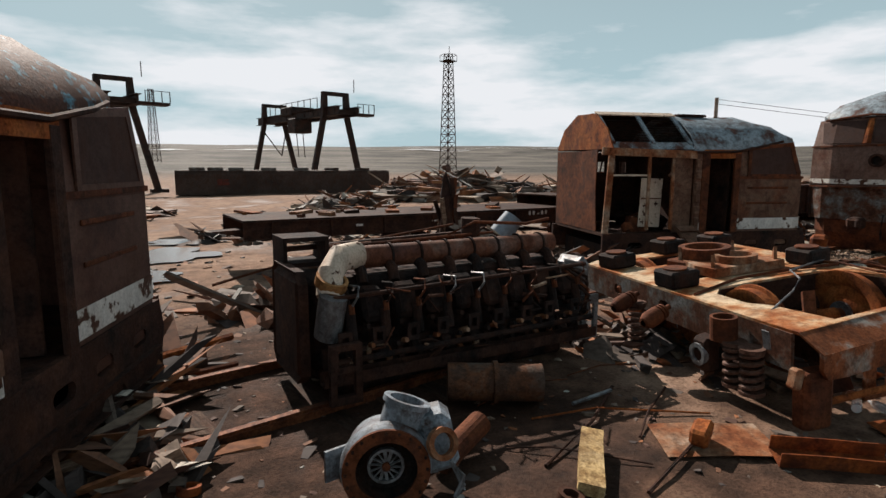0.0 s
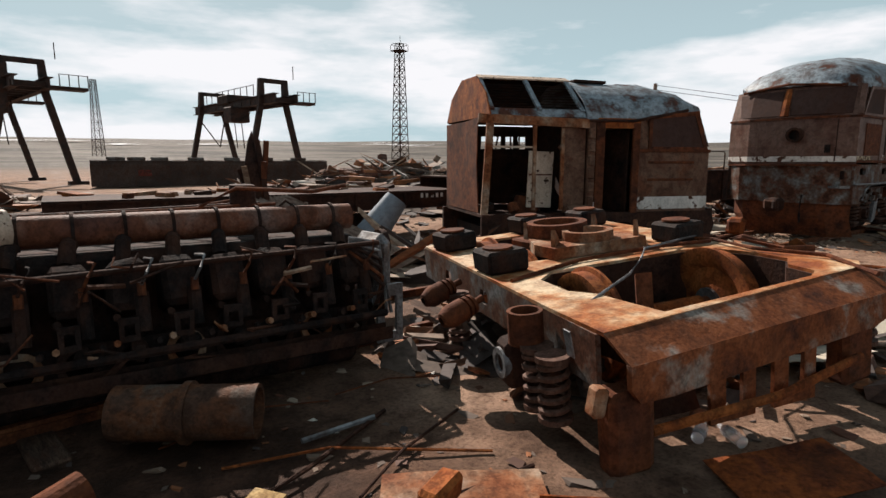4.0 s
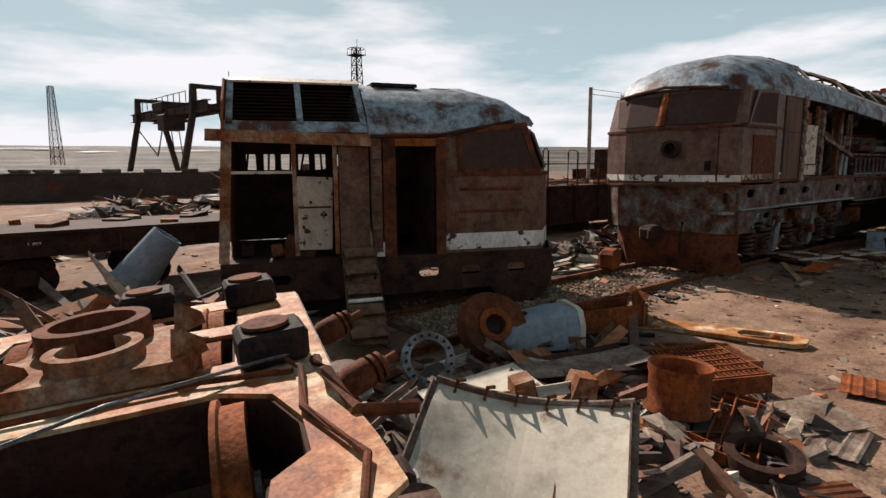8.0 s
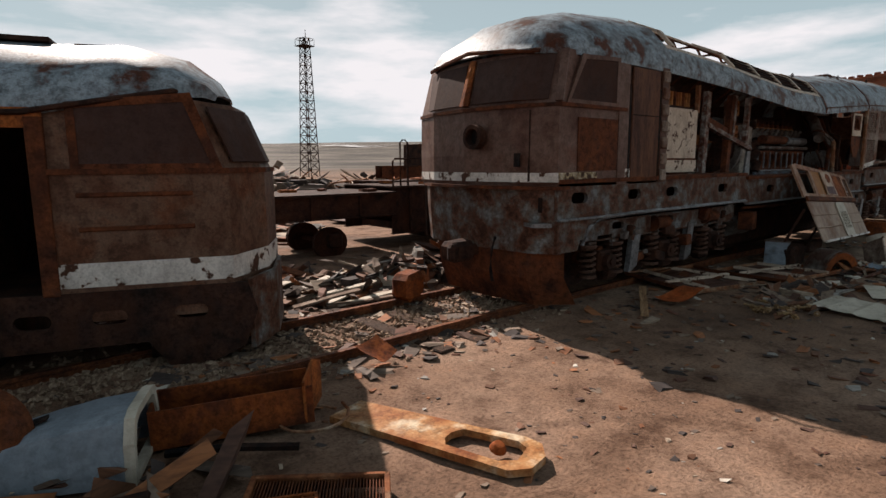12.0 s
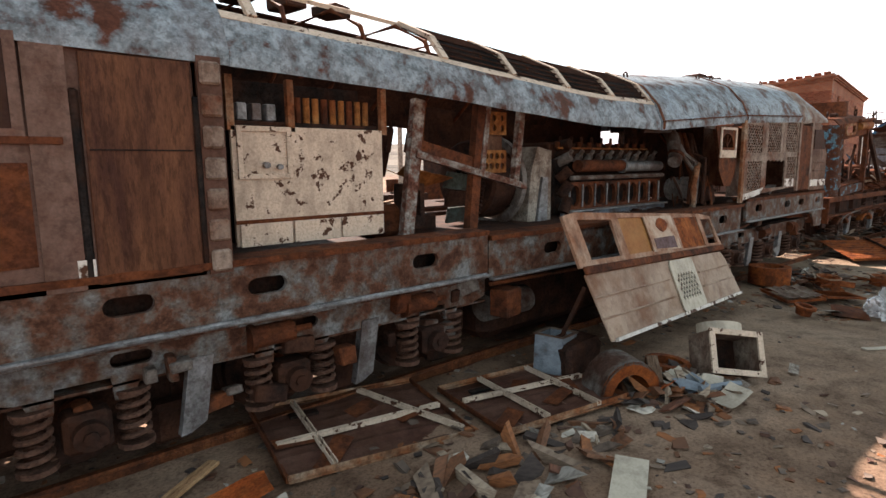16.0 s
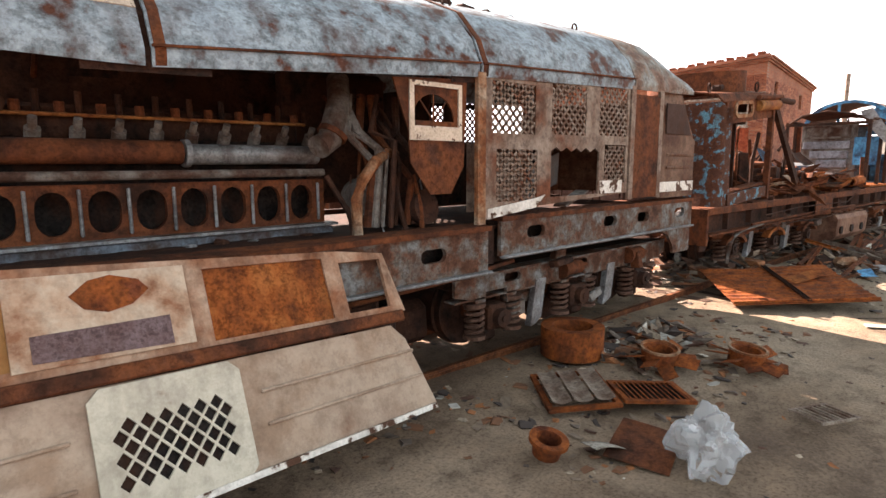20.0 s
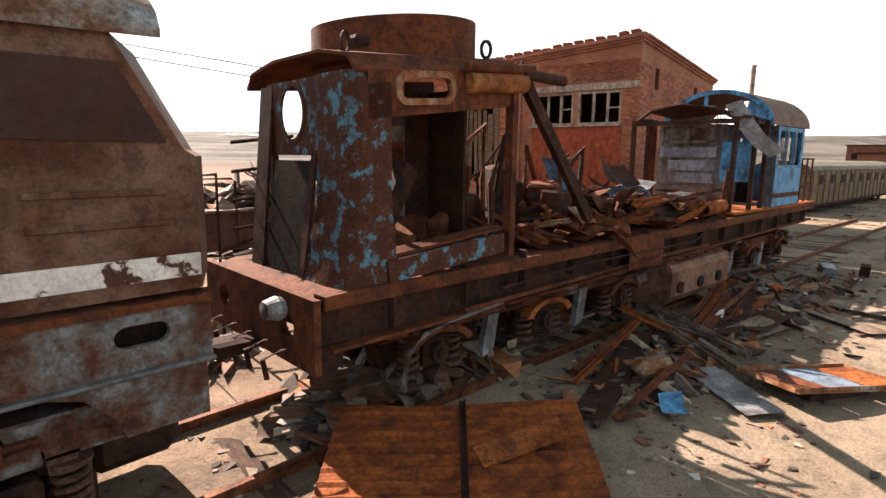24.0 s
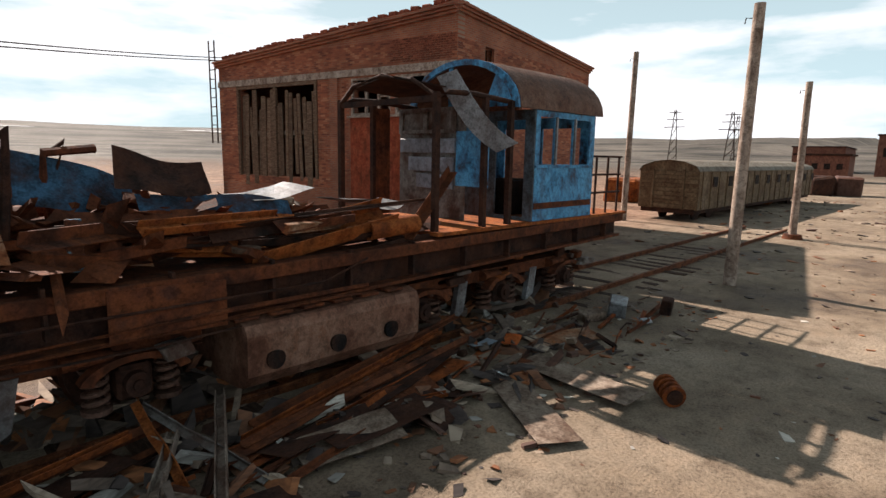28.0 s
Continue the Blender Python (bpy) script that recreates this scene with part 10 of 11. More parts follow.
part("end_flange", holed([(-0.41, 0.0), (-0.39, 0.3), (-0.31, 0.46), (-0.2, 0.49), (0.2, 0.49), (0.32, 0.46), (0.38, 0.25), (0.38, 0.0)], [[(-0.34, 0.05), (0.32, 0.05), (0.32, 0.26), (0.27, 0.4), (0.19, 0.43), (-0.19, 0.43), (-0.27, 0.4), (-0.33, 0.27)]], 0.07, Matrix(((0, 1, 0, 0.5), (1, 0, 0, 0), (0, 0, 1, 0), (0, 0, 0, 1)))), PANEL_PALE, T, "cream end flange")
T = thing("open_box", pose(13.42, 5.72, 0.13, 0, -2, -20), "long orange-rusted open steel trough", "steel box", "loose scrap")
for s in (-1, 1):
    part("side", dent(box((0, s * 0.24, 0.17), (1.25, 0.02, 0.32), (s * 4, 0, 0)), 0.012, 3), WET_RUST, T)
part("end", box((-0.62, 0, 0.17), (0.02, 0.46, 0.32)), WET_RUST, T)
part("end", prism([(-0.28, 0.0), (0.26, 0.0), (0.3, 0.34), (0.05, 0.44), (-0.3, 0.36)], 0.02, pose(0.66, 0, 0.02, 0, 0, 70)), RUST_ORANGE, T, "bent orange end plate")
part("base", box((0, 0, 0.02), (1.24, 0.46, 0.02)), RUST_DARK, T)
rod("black_pipe", [(*grid_of(12.8, 5.5), 0.08), (*grid_of(13.2, 5.25), 0.09), (*grid_of(13.65, 5.0), 0.06)], 0.035, BLACK, "black pipe end lying on soil", "pipe")
rod("looped_wire", [(*grid_of(13.95 + 0.3 * math.cos(a), 5.35 + 0.3 * math.sin(a)), 0.04 + 0.015 * a) for a in np.linspace(0.4, 6.4, 14)], 0.014, RUST_PALE, "loop of stiff wire by the trough", "wire")
PLATE_TAN = mat("plate_tan", [(0.3, 0.11, 0.035), (0.44, 0.21, 0.075), (0.5, 0.3, 0.13), (0.68, 0.58, 0.42)], 2.4, 0.6, thresh=(0.36, 0.64), bump=0.2, stain=0.3, stain_col=(0.2, 0.06, 0.02))
m, L = lay(grid_of(14.3, 5.35), grid_of(14.92, 3.68), 0.07, 0.09)
lone("hook_plate", holed([(-0.95, -0.2), (-0.3, -0.22), (0.4, -0.25), (0.78, -0.27), (0.92, -0.16), (0.95, 0.05), (0.86, 0.22), (0.7, 0.27), (0.3, 0.24), (-0.4, 0.22), (-0.92, 0.2)], [[(0.2, -0.15), (0.66, -0.18), (0.79, -0.1), (0.78, 0.1), (0.68, 0.17), (0.2, 0.15), (0.14, 0.05), (0.14, -0.06)]], 0.06, m @ pose(0, 0, 0, -90, 0, 0)), PLATE_TAN, Matrix(), "long tan steel plate with rounded window and flaked paint", "steel plate", "loose scrap")
T = thing("fin_radiator", pose(13.35, 4.12, 0.16, 0, 2, -33), "rusty finned radiator block in a pale frame", "radiator", "loose scrap")
for k in range(40):
    part("fin", box((-0.42 + k * 0.0215, 0, 0.0), (0.008, 0.62, 0.07)), RUST, T)
for q in (-1, 1):
    part("frame_bar", box((0, q * 0.33, 0.01), (0.92, 0.04, 0.1), bev=0.006), RUST_PALE, T)
    part("frame_bar", box((q * 0.45, 0, 0.01), (0.04, 0.7, 0.1), bev=0.006), RUST_PALE, T)
T = thing("wire_crate", site(12.55, 3.6, 0.06, 0, -3, -31), "shallow rusty welded bar grating tray", "crate", "loose scrap")
for k in range(17):
    part("bar", box((-0.42 + k * 0.0525, 0, 0.15), (0.014, 0.98, 0.02)), WET_RUST, T)
for k in range(7):
    part("cross_bar", box((0, -0.45 + k * 0.15, 0.165), (0.88, 0.014, 0.014)), WET_RUST, T)
for q in (-1, 1):
    part("side", box((0, q * 0.5, 0.08), (0.9, 0.02, 0.18)), WET_RUST, T)
    part("side", box((q * 0.45, 0, 0.08), (0.02, 1.0, 0.18)), WET_RUST, T)
lone("rusty_rag", bent_sheet(0.4, 0.3, 12, 9, 0.22, 0.05, 0, 0, 61), WET_RUST, pose(15.2, 6.3, 0.22, 0, 0, 20), "crumpled rust-red sheet beside the rail", "sheet metal", "loose scrap")
turned("domed_disc", [(0, 0.06), (0.04, 0.055), (0.065, 0.02), (0.07, 0), (0, 0)], *grid_of(14.82, 3.98), 0.03, WET_RUST, "small rusty domed disc inside the plate window", "steel disc", (20, 0, 0), 18)
turned("rust_drum", [(0.24, 0.34), (0.255, 0.4), (0.28, 0.42), (0.28, 0.36), (0.265, 0.32), (0.265, 0.06), (0.29, 0.02), (0.29, 0), (0.0, 0), (0.0, 0.05), (0.24, 0.05), (0.24, 0.34)], 11.55, 3.28, 0.12, WET_RUST, "short orange rusted cylinder sleeve", "cylinder", (0, 3, 0))
for a, b in (((11.15, 2.75), (12.3, 3.15)), ((11.25, 2.5), (12.35, 2.85)), ((11.2, 2.5), (11.15, 3.25)), ((12.3, 2.85), (12.2, 3.35))):
    bar("steel_channel", a, b, 0.12, 0.1, WET_RUST, "rusty channel frame under the sleeve", "steel section", 0.07, 0.08, 0, "U")
sheet("ribbed_sheet", (11.0, 4.75), (12.35, 4.15), 0.45, CHANNEL, "pale ribbed sheet strip over scrap", "sheet metal", 0.16, 0.2, 4, 0.03, 0.04)
m, L = lay((10.5, 4.25), (11.05, 3.95), 0.06)
lone("curved_bracket", holed([(-0.36, 0), (0.42, 0), (0.44, 0.36), (0.26, 0.4), (0.18, 0.2), (0.02, 0.12), (-0.12, 0.18), (-0.18, 0.42), (-0.36, 0.38)], [], 0.24, m @ pose(0, -0.1, -0.06)), RUST_PALE, Matrix(), "thick cast bracket with curved notch", "casting", "loose scrap")
for x, y, w, h2, mt, r in ((13.6, 2.4, 0.55, 0.42, WET_RUST, -14), (13.05, 1.75, 0.6, 0.5, WET_RUST, 10), (12.2, 2.25, 0.6, 0.45, CHANNEL, -5), (11.3, 1.95, 0.36, 0.3, RUST, 22)):
    sheet("flat_plate", (x - w / 2, y + 0.1 * r / 20), (x + w / 2, y - 0.1 * r / 20), h2, mt, "flat stamped plate lying on dirt", "steel plate", 0.05, 0.06, 2, 0.01, 0, 4, 0.012)
lone("buffer_block", dent(box((0, 0, 0.22), (0.46, 0.42, 0.42), bev=0.08), 0.04, 3), WET_RUST, site(16.9, 8.0, 0.08, 0, 0, 20), "lumpy rusty steel block on the rails", "steel block", "loose scrap")
rod("pale_pipe", [(*grid_of(16.9, 10.3), 0.16), (*grid_of(17.3, 9.6), 0.16), (*grid_of(17.65, 8.8), 0.14)], 0.11, PANEL_PALE, "pale lagged pipe between the wrecks", "pipe")
for k in range(24):
    a = (random.uniform(14.9, 17.2), random.uniform(8.5, 10.6))
    an = random.uniform(-0.5, 0.5)
    bar("broken_board", a, (a[0] + 1.1 * math.cos(an), a[1] + 1.1 * math.sin(an)), 0.16, 0.03, random.choice((PANEL_PALE, PANEL_PALE, CARD)), "broken pale board between the wrecks", "board", 0.05, random.uniform(0.05, 0.25))
lone("oil_cloth", bent_sheet(0.6, 0.35, 9, 7, 0.12, 0.0, 0, 0, 6), mat("yellow_cloth", [(0.3, 0.24, 0.12), (0.45, 0.38, 0.2)], 8, 0.9), site(14.55, 1.8, 0.06, 0, 0, 35), "crumpled yellow-grey cloth on dirt", "cloth", "loose scrap")

sheet("grey_sheet", (12.0, 2.75), (12.75, 2.35), 0.62, CARD, "pale grey-green sheet lying on soil", "sheet metal", 0.06, 0.08, 3, 0.02)
bar("white_channel", (12.9, 1.55), (14.1, 2.0), 0.12, 0.08, PANEL_PALE, "white pitted channel section on soil", "steel section", 0.06, 0.07, 20, "U")
turned("dark_wheel_rim", tube(0.28, 0.2, 0.12), 11.35, 2.45, 0.02, RUST_DARK, "dark round rim under the tray", "rim", (4, -5, 0))
# --- beside the long locomotive
bar("new_plank", (19.1, 5.2), (20.5, 6.1), 0.11, 0.035, mat("yellow_wood", [(0.34, 0.2, 0.1), (0.46, 0.3, 0.16), (0.52, 0.36, 0.2)], 3, 0.8, stretch=(1, 8, 8)), "yellowish split plank on dirt", "plank", 0.04, 0.1)
lone("orange_cloth", bent_sheet(0.66, 0.42, 14, 10, 0.14, 0.03, 0, 0, 12, 0.004), ORANGE_CLOTH, site(20.35, 5.35, 0.1, 0, 0, -12), "crumpled orange cloth on dark soil", "cloth", "loose scrap", smooth=True)


def fallen_door(m, L, w, label, ribs):
    T = thing("fallen_door", m, label, "door panel", "fallen doors")
    part("skin", bent_sheet(L, w, 12, 8, 0.03, 0.0, 5, 0.012, L, 0.006), BROWN_PAINT, T)
    for y in (-w / 2, w / 2):
        part("edge_bar", beam((-L / 2, y, 0.03), (L / 2, y, 0.03), 0.05, 0.06, shape="L"), RUST_PALE, T)
    for x in (-L / 2, L / 2):
        part("edge_bar", beam((x, -w / 2, 0.03), (x, w / 2, 0.03), 0.05, 0.06, shape="L"), RUST, T)
    for a, b in ribs:
        part("frame_bar", dent(beam((*a, 0.05), (*b, 0.05), 0.055, 0.05, shape="U"), 0.006), CREAM_PAINT, T, "chipped white frame bar")
    part("cut_out", box((-L * 0.25, w * 0.3, 0.012), (0.32, 0.1, 0.03)), BLACK, T)
    for k in range(4):
        part("torn_lining", bent_sheet(random.uniform(0.3, 0.6), 0.2, 6, 4, 0.06, 0, 0, 0, k), RUST, T).matrix_basis = pose(random.uniform(-L / 2.5, L / 2.5), random.uniform(-w / 3, w / 3), 0.04, 0, 0, random.uniform(0, 90))
    return T


fallen_door(pose(22.1, 6.1, 0.14, 3, 2, -10), 2.0, 1.5, "fallen brown door panel with chipped white frame bars", (((-0.55, -0.7), (-0.55, 0.7)), ((-0.95, -0.15), (0.95, -0.05)), ((0.25, 0.7), (0.9, -0.65))))
fallen_door(pose(24.1, 5.4, 0.12, -2, -1, -12), 1.75, 1.5, "fallen rust-brown door panel with broken white frame bars", (((-0.3, -0.7), (-0.3, 0.72)), ((-0.85, 0.2), (0.85, 0.05)), ((0.4, -0.75), (0.45, 0.7))))
sheet("card_board", (21.4, 3.4), (22.35, 3.3), 1.0, PANEL_PALE, "pale pressed card panel lying on soil", "panel", 0.05, 0.06, 2, 0.015, 0, 3, 0.02)
sheet("card_board", (22.95, 3.3), (23.5, 3.6), 0.3, PANEL_PALE, "small pale card offcut on soil", "panel", 0.03, 0.12, 0, 0.02)
T = thing("hose_coil", site(22.25, 2.4, 0.05), "pale blue-grey coiled hose on soil", "hose", "loose scrap")
part("coil", add_loft(bmesh.new(), [[((0.36 + 0.05 * math.cos(b)) * math.cos(a), (0.36 + 0.05 * math.cos(b)) * math.sin(a), 0.05 + 0.05 * math.sin(b)) for b in [2 * math.pi * j / 10 for j in range(10)]] for a in [2 * math.pi * k / 32 for k in range(33)]], True), mat("hose_blue", [(0.3, 0.36, 0.4), (0.42, 0.48, 0.52)], 6, 0.5), T, "", True)
part("hose_end", pipe([(0.36, 0.0, 0.06), (0.55, -0.1, 0.06), (0.8, -0.02, 0.06)], 0.045, 8), CHANNEL, T)
for k in range(16):
    x, y = random.uniform(20.5, 21.3), random.uniform(3.5, 4.4)
    turned("brass_fitting", [(0, 0), (0.025, 0), (0.025, 0.06), (0.04, 0.06), (0.04, 0.1), (0.02, 0.1), (0.02, 0.2), (0, 0.2)], x, y, 0.04, GOLD, "small brass pipe fitting on dirt", "fitting", (0, 85, random.uniform(0, 360)), 10)


def fallen_side():
    """Torn-off body side leaning back against the locomotive."""
    T = thing("fallen_body_side", site(25.52, 4.92, 0.484, -23.4, 3.2, 6.0) @ Matrix.Diagonal((0.98, 1, 0.94, 1)), "fallen tan locomotive body side with colourful patched panels", "body panel")
    LOW = mat("ribbed_tan", [(0.26, 0.15, 0.09), (0.38, 0.28, 0.21), (0.44, 0.345, 0.265), (0.38, 0.27, 0.19)], 0.9, 0.65, bump=0.03, finemix=0.12, stain=0.15)
    lower = part("lower_sheet", prism([(-0.45, 0.1), (2.35, 0.1), (3.6, 0.1), (5.1, 0.12), (4.9, 0.85), (4.75, 1.02), (-0.6, 1.05)], 0.02), LOW, T, "ribbed faded tan lower sheet")
    for z, x0, x1 in ((0.42, -0.5, 1.95), (0.72, -0.55, 1.95), (0.45, 3.25, 5.0), (0.72, 3.25, 4.95)):
        part("pressed_rib", box(((x0 + x1) / 2, -0.012, z), (x1 - x0, 0.024, 0.03), bev=0.008), LOW, lower)
    part("white_edge", dent(box((2.35, -0.02, 0.1), (5.4, 0.05, 0.05)), 0.012, 4), WHITE_STRIPE, T, "chipped white bottom edge")
    part("belt_rail", box((2.17, -0.02, 1.1), (5.54, 0.05, 0.12), bev=0.015), RUST, T)
    part("upper_frame", holed([(-0.65, 1.15), (5.0, 1.15), (4.88, 1.8), (4.3, 1.86), (-0.35, 1.95), (-0.7, 1.9)], [[(-0.3, 1.24), (0.62, 1.24), (0.62, 1.82), (-0.35, 1.84)], rect(0.85, 1.24, 1.8, 1.84), rect(2.98, 1.2, 4.12, 1.8), rect(4.3, 1.22, 4.82, 1.74)], 0.04), mat("frame_cream", [(0.3, 0.13, 0.06), (0.42, 0.26, 0.17), (0.52, 0.39, 0.29)], 2.2, 0.7, bump=0.15, finemix=0.15), T, "rusty cream upper window frame")
    part("window_panel", box((1.32, 0.03, 1.54), (1.0, 0.02, 0.64)), mat("ochre_sheet", [(0.34, 0.15, 0.05), (0.45, 0.25, 0.09), (0.48, 0.3, 0.13)], 0.8, 0.7, bump=0.05, finemix=0.1, stain=0.15), T, "yellow-orange sheet in the window")
    part("window_panel", box((3.55, 0.03, 1.5), (1.2, 0.02, 0.66)), RUST_ORANGE, T, "orange rusted sheet in the window")
    cp = part("cream_panel", box((2.45, -0.012, 1.53), (1.12, 0.02, 0.62)), mat("stained_cream", [(0.3, 0.15, 0.08), (0.46, 0.32, 0.22), (0.54, 0.44, 0.34), (0.5, 0.38, 0.27)], 2.2, 0.6, bump=0.05, finemix=0.12, stain=0.2), T, "cream panel with stains")
    part("rust_diamond", prism([(2.24, 1.68), (2.36, 1.78), (2.5, 1.81), (2.68, 1.76), (2.74, 1.68), (2.62, 1.58), (2.46, 1.54), (2.32, 1.58)], 0.006, pose(0, -0.03, 0)), WET_RUST, cp)
    part("purple_patch", prism([(2.0, 1.26), (2.85, 1.24), (2.85, 1.46), (2.0, 1.44)], 0.006, pose(0, -0.03, 0)), mat("purple_stain", [(0.16, 0.1, 0.1), (0.22, 0.16, 0.17)], 5, 0.8), cp)
    gp = part("grille_plate", holed([(2.46, 0.18), (2.54, 0.1), (3.42, 0.1), (3.5, 0.18), (3.5, 0.94), (3.42, 1.02), (2.54, 1.02), (2.46, 0.94)], [[(2.98 - 0.36 + c * 0.12 + (0.06 if r % 2 else 0), 0.3 + r * 0.075), (2.98 - 0.31 + c * 0.12 + (0.06 if r % 2 else 0), 0.36 + r * 0.075), (2.98 - 0.36 + c * 0.12 + (0.06 if r % 2 else 0), 0.42 + r * 0.075), (2.98 - 0.41 + c * 0.12 + (0.06 if r % 2 else 0), 0.36 + r * 0.075)] for r in range(6) for c in range(7 - r % 2)], 0.02, pose(0, -0.03, 0)), PANEL_PALE, T, "cream grille plate with diamond holes")
    gp.location.x -= 0.4
    cp.location.x -= 0.18
    part("grille_back", box((2.98, 0.0, 0.55), (0.9, 0.015, 0.6)), BLACK, gp)
    for x in (-0.5, 1.9, 4.6):
        part("prop", beam((x, 0.1, 0.9), (x, 0.9, 0.1), 0.05, 0.05, shape="L"), RUST_DARK, T)


fallen_side()
lone("rubble_prop", dent(box((0, 0, 0.2), (0.7, 0.5, 0.45), bev=0.06), 0.08, 3), RUST_DARK, site(25.2, 5.6, 0.02), "dark rubble block under the fallen side", "rubble", "loose scrap")
lone("rubble_prop", dent(box((0, 0, 0.12), (0.9, 0.5, 0.3), bev=0.06), 0.08, 3), RUST_DARK, site(28.4, 6.2, 0.02), "dark rubble block under the fallen side", "rubble", "loose scrap")
T = thing("blue_box", pose(25.0, 5.75, 0.1, 0, 4, 12) @ Matrix.Diagonal((0.9, 0.9, 0.55, 1)), "pale blue-grey open steel box", "steel box", "loose scrap")
for s in (-1, 1):
    part("side", box((0, s * 0.22, 0.48), (0.5, 0.015, 0.95)), SLATE, T)
    part("end", box((s * 0.25, 0, 0.48), (0.015, 0.44, 0.95)), SLATE, T)
part("rim", holed(rect(-0.28, -0.25, 0.28, 0.25), [rect(-0.23, -0.2, 0.23, 0.2)], 0.03, pose(0, 0, 0.95, 90, 0, 0)), CHANNEL, T)
T = thing("wheel_arch", pose(25.05, 4.75, 0.06, 0, 0, -28), "curved steel arch with orange rusted inside", "arch", "loose scrap")
part("arch_skin", add_loft(bmesh.new(), [[(r * 0.42 * math.cos(radians(a)), y, r * 0.5 * math.sin(radians(a))) for r, y in ((1.0, -0.25), (1.0, 0.25), (0.93, 0.25), (0.93, -0.25))] for a in range(0, 185, 15)], True, True), GREY_PRIMER, T, "", True)
part("arch_web", holed([(0.42 * math.cos(radians(a)), 0.5 * math.sin(radians(a))) for a in range(0, 181, 15)] + [(0.27 * math.cos(radians(a)), 0.34 * math.sin(radians(a))) for a in range(180, -1, -15)], [], 0.02, pose(0, -0.25, 0)), WET_RUST, T, "orange rusted arch face")
T = thing("duct_box", pose(26.5, 4.08, 0.12, -26, 8, -34) @ Matrix.Scale(1.05, 4), "grey steel duct box with round collar on top", "duct", "loose scrap")
for s in (-1, 1):
    part("side", box((s * 0.32, 0, 0.25), (0.02, 0.5, 0.5)), CHANNEL, T)
    part("plate", box((0, 0, 0.25 + s * 0.25), (0.66, 0.5, 0.02)), CHANNEL, T)
part("back", box((0, 0.25, 0.25), (0.62, 0.02, 0.48)), RUST_DARK, T)
part("front_frame", holed(rect(-0.36, -0.03, 0.36, 0.53), [rect(-0.29, 0.04, 0.29, 0.46)], 0.03, pose(0, -0.27, 0)), CREAM_PAINT, T)
part("collar", ring(0.27, 0.24, 0.16, pose(0.02, 0.1, 0.5), 28), PANEL_PALE, T)
turned("rusty_ring", tube(0.3, 0.2, 0.12), 26.5, 4.75, 0.02, WET_RUST, "wide rusty ring half full of rubble", "ring", (4, 3, 0))
for k in range(14):
    x, y = random.uniform(24.9, 26.3), random.uniform(3.6, 4.6)
    lone("torn_cloth", bent_sheet(random.uniform(0.15, 0.5), random.uniform(0.1, 0.3), 7, 5, 0.12, 0.04, 0, 0, k + 20), random.choice((GREY_CLOTH, PANEL_PALE, CARD, SLATE, ORANGE_CLOTH)), site(x, y, 0.1, random.uniform(-20, 20), random.uniform(-20, 20), random.uniform(0, 180)), "torn rag and foil in loose scrap", "rag", "loose scrap")
rod("blue_pipe", [(25.6, 4.0, 0.12), (26.1, 3.8, 0.14), (26.5, 3.75, 0.1)], 0.05, SLATE, "blue-grey pipe end in rags", "pipe")
bar("grey_log", (25.3, 4.4), (25.9, 4.75), 0.14, 0.12, WOOD, "grey split log by the arch", "wood", 0.12, 0.25)
bar("white_strip", (29.7, 3.25), (30.15, 2.95), 0.09, 0.02, PANEL_PALE, "white plastic strip on dark soil", "strip", 0.03)
lone("crumpled_foil", bent_sheet(0.3, 0.12, 12, 8, 0.1, 0, 0, 0, 31), GREY_CLOTH, site(27.9, 3.6, 0.04, 0, 0, 15), "crumpled clear foil on soil", "foil", "loose scrap")

# --- fans and grilles by the lattice end
turned("steel_ring_drum", tube(0.45, 0.29, 0.42), 33.75, 6.15, 0.02, WET_RUST, "heavy orange rusted steel ring", "ring", (0, 0, 0), 40)


def fan_rotor(x, y, r, turn):
    T = thing("fan_rotor", site(x, y, lift(x) + 0.06, 5, -4, turn), "orange rusted fan hub with broken blades", "fan", "fan rotors")
    part("hub", ring(r * 0.42, r * 0.3, 0.18, None, 28), WET_RUST, T)
    part("hub_rim", ring(r * 0.46, r * 0.4, 0.03, pose(0, 0, 0.18), 28), RUST_PALE, T)
    for k in range(8):
        part("blade", box((r * 0.68, 0, 0.06), (r * 0.5, r * 0.34, 0.012)), WET_RUST, T).matrix_basis = pose(0, 0, 0, 0, 0, k * 45 + random.uniform(-8, 8)) @ pose(0, 0, 0.02, 24, random.uniform(-6, 10), 0)


fan_rotor(34.27, 5.15, 0.56, 10)
fan_rotor(35.2, 4.55, 0.54, 35)
T = thing("slat_panel", pose(32.35, 5.15, 0.12, 4, -3, -38), "rusty panel with pale pressed slats", "panel", "loose scrap")
part("frame", holed(rect(-0.42, -0.45, 0.42, 0.45), [rect(-0.36, -0.4, 0.36, 0.4)], 0.05, pose(0, 0, 0, -90, 0, 0)), WET_RUST, T)
for k in range(3):
    part("slat", bent_sheet(0.22, 0.8, 5, 6, 0.01, 0.03, 0, 0, k), CHANNEL, T).matrix_basis = pose(-0.25 + k * 0.25, 0, 0.03)
T = thing("grille_panel", pose(32.95, 4.5, 0.12, 0, 3, -38), "rusty louvred grille panel", "grille", "loose scrap")
part("frame", holed(rect(-0.42, -0.3, 0.42, 0.3), [rect(-0.36, -0.24, 0.36, 0.24)], 0.04, pose(0, 0, 0, -90, 0, 0)), WET_RUST, T)
part("back", box((0, 0, -0.03), (0.76, 0.5, 0.01)), BLACK, T)
for k in range(11):
    part("louvre", box((-0.33 + k * 0.066, 0, 0.0), (0.035, 0.48, 0.01), (0, 30, 0)), WET_RUST, T)
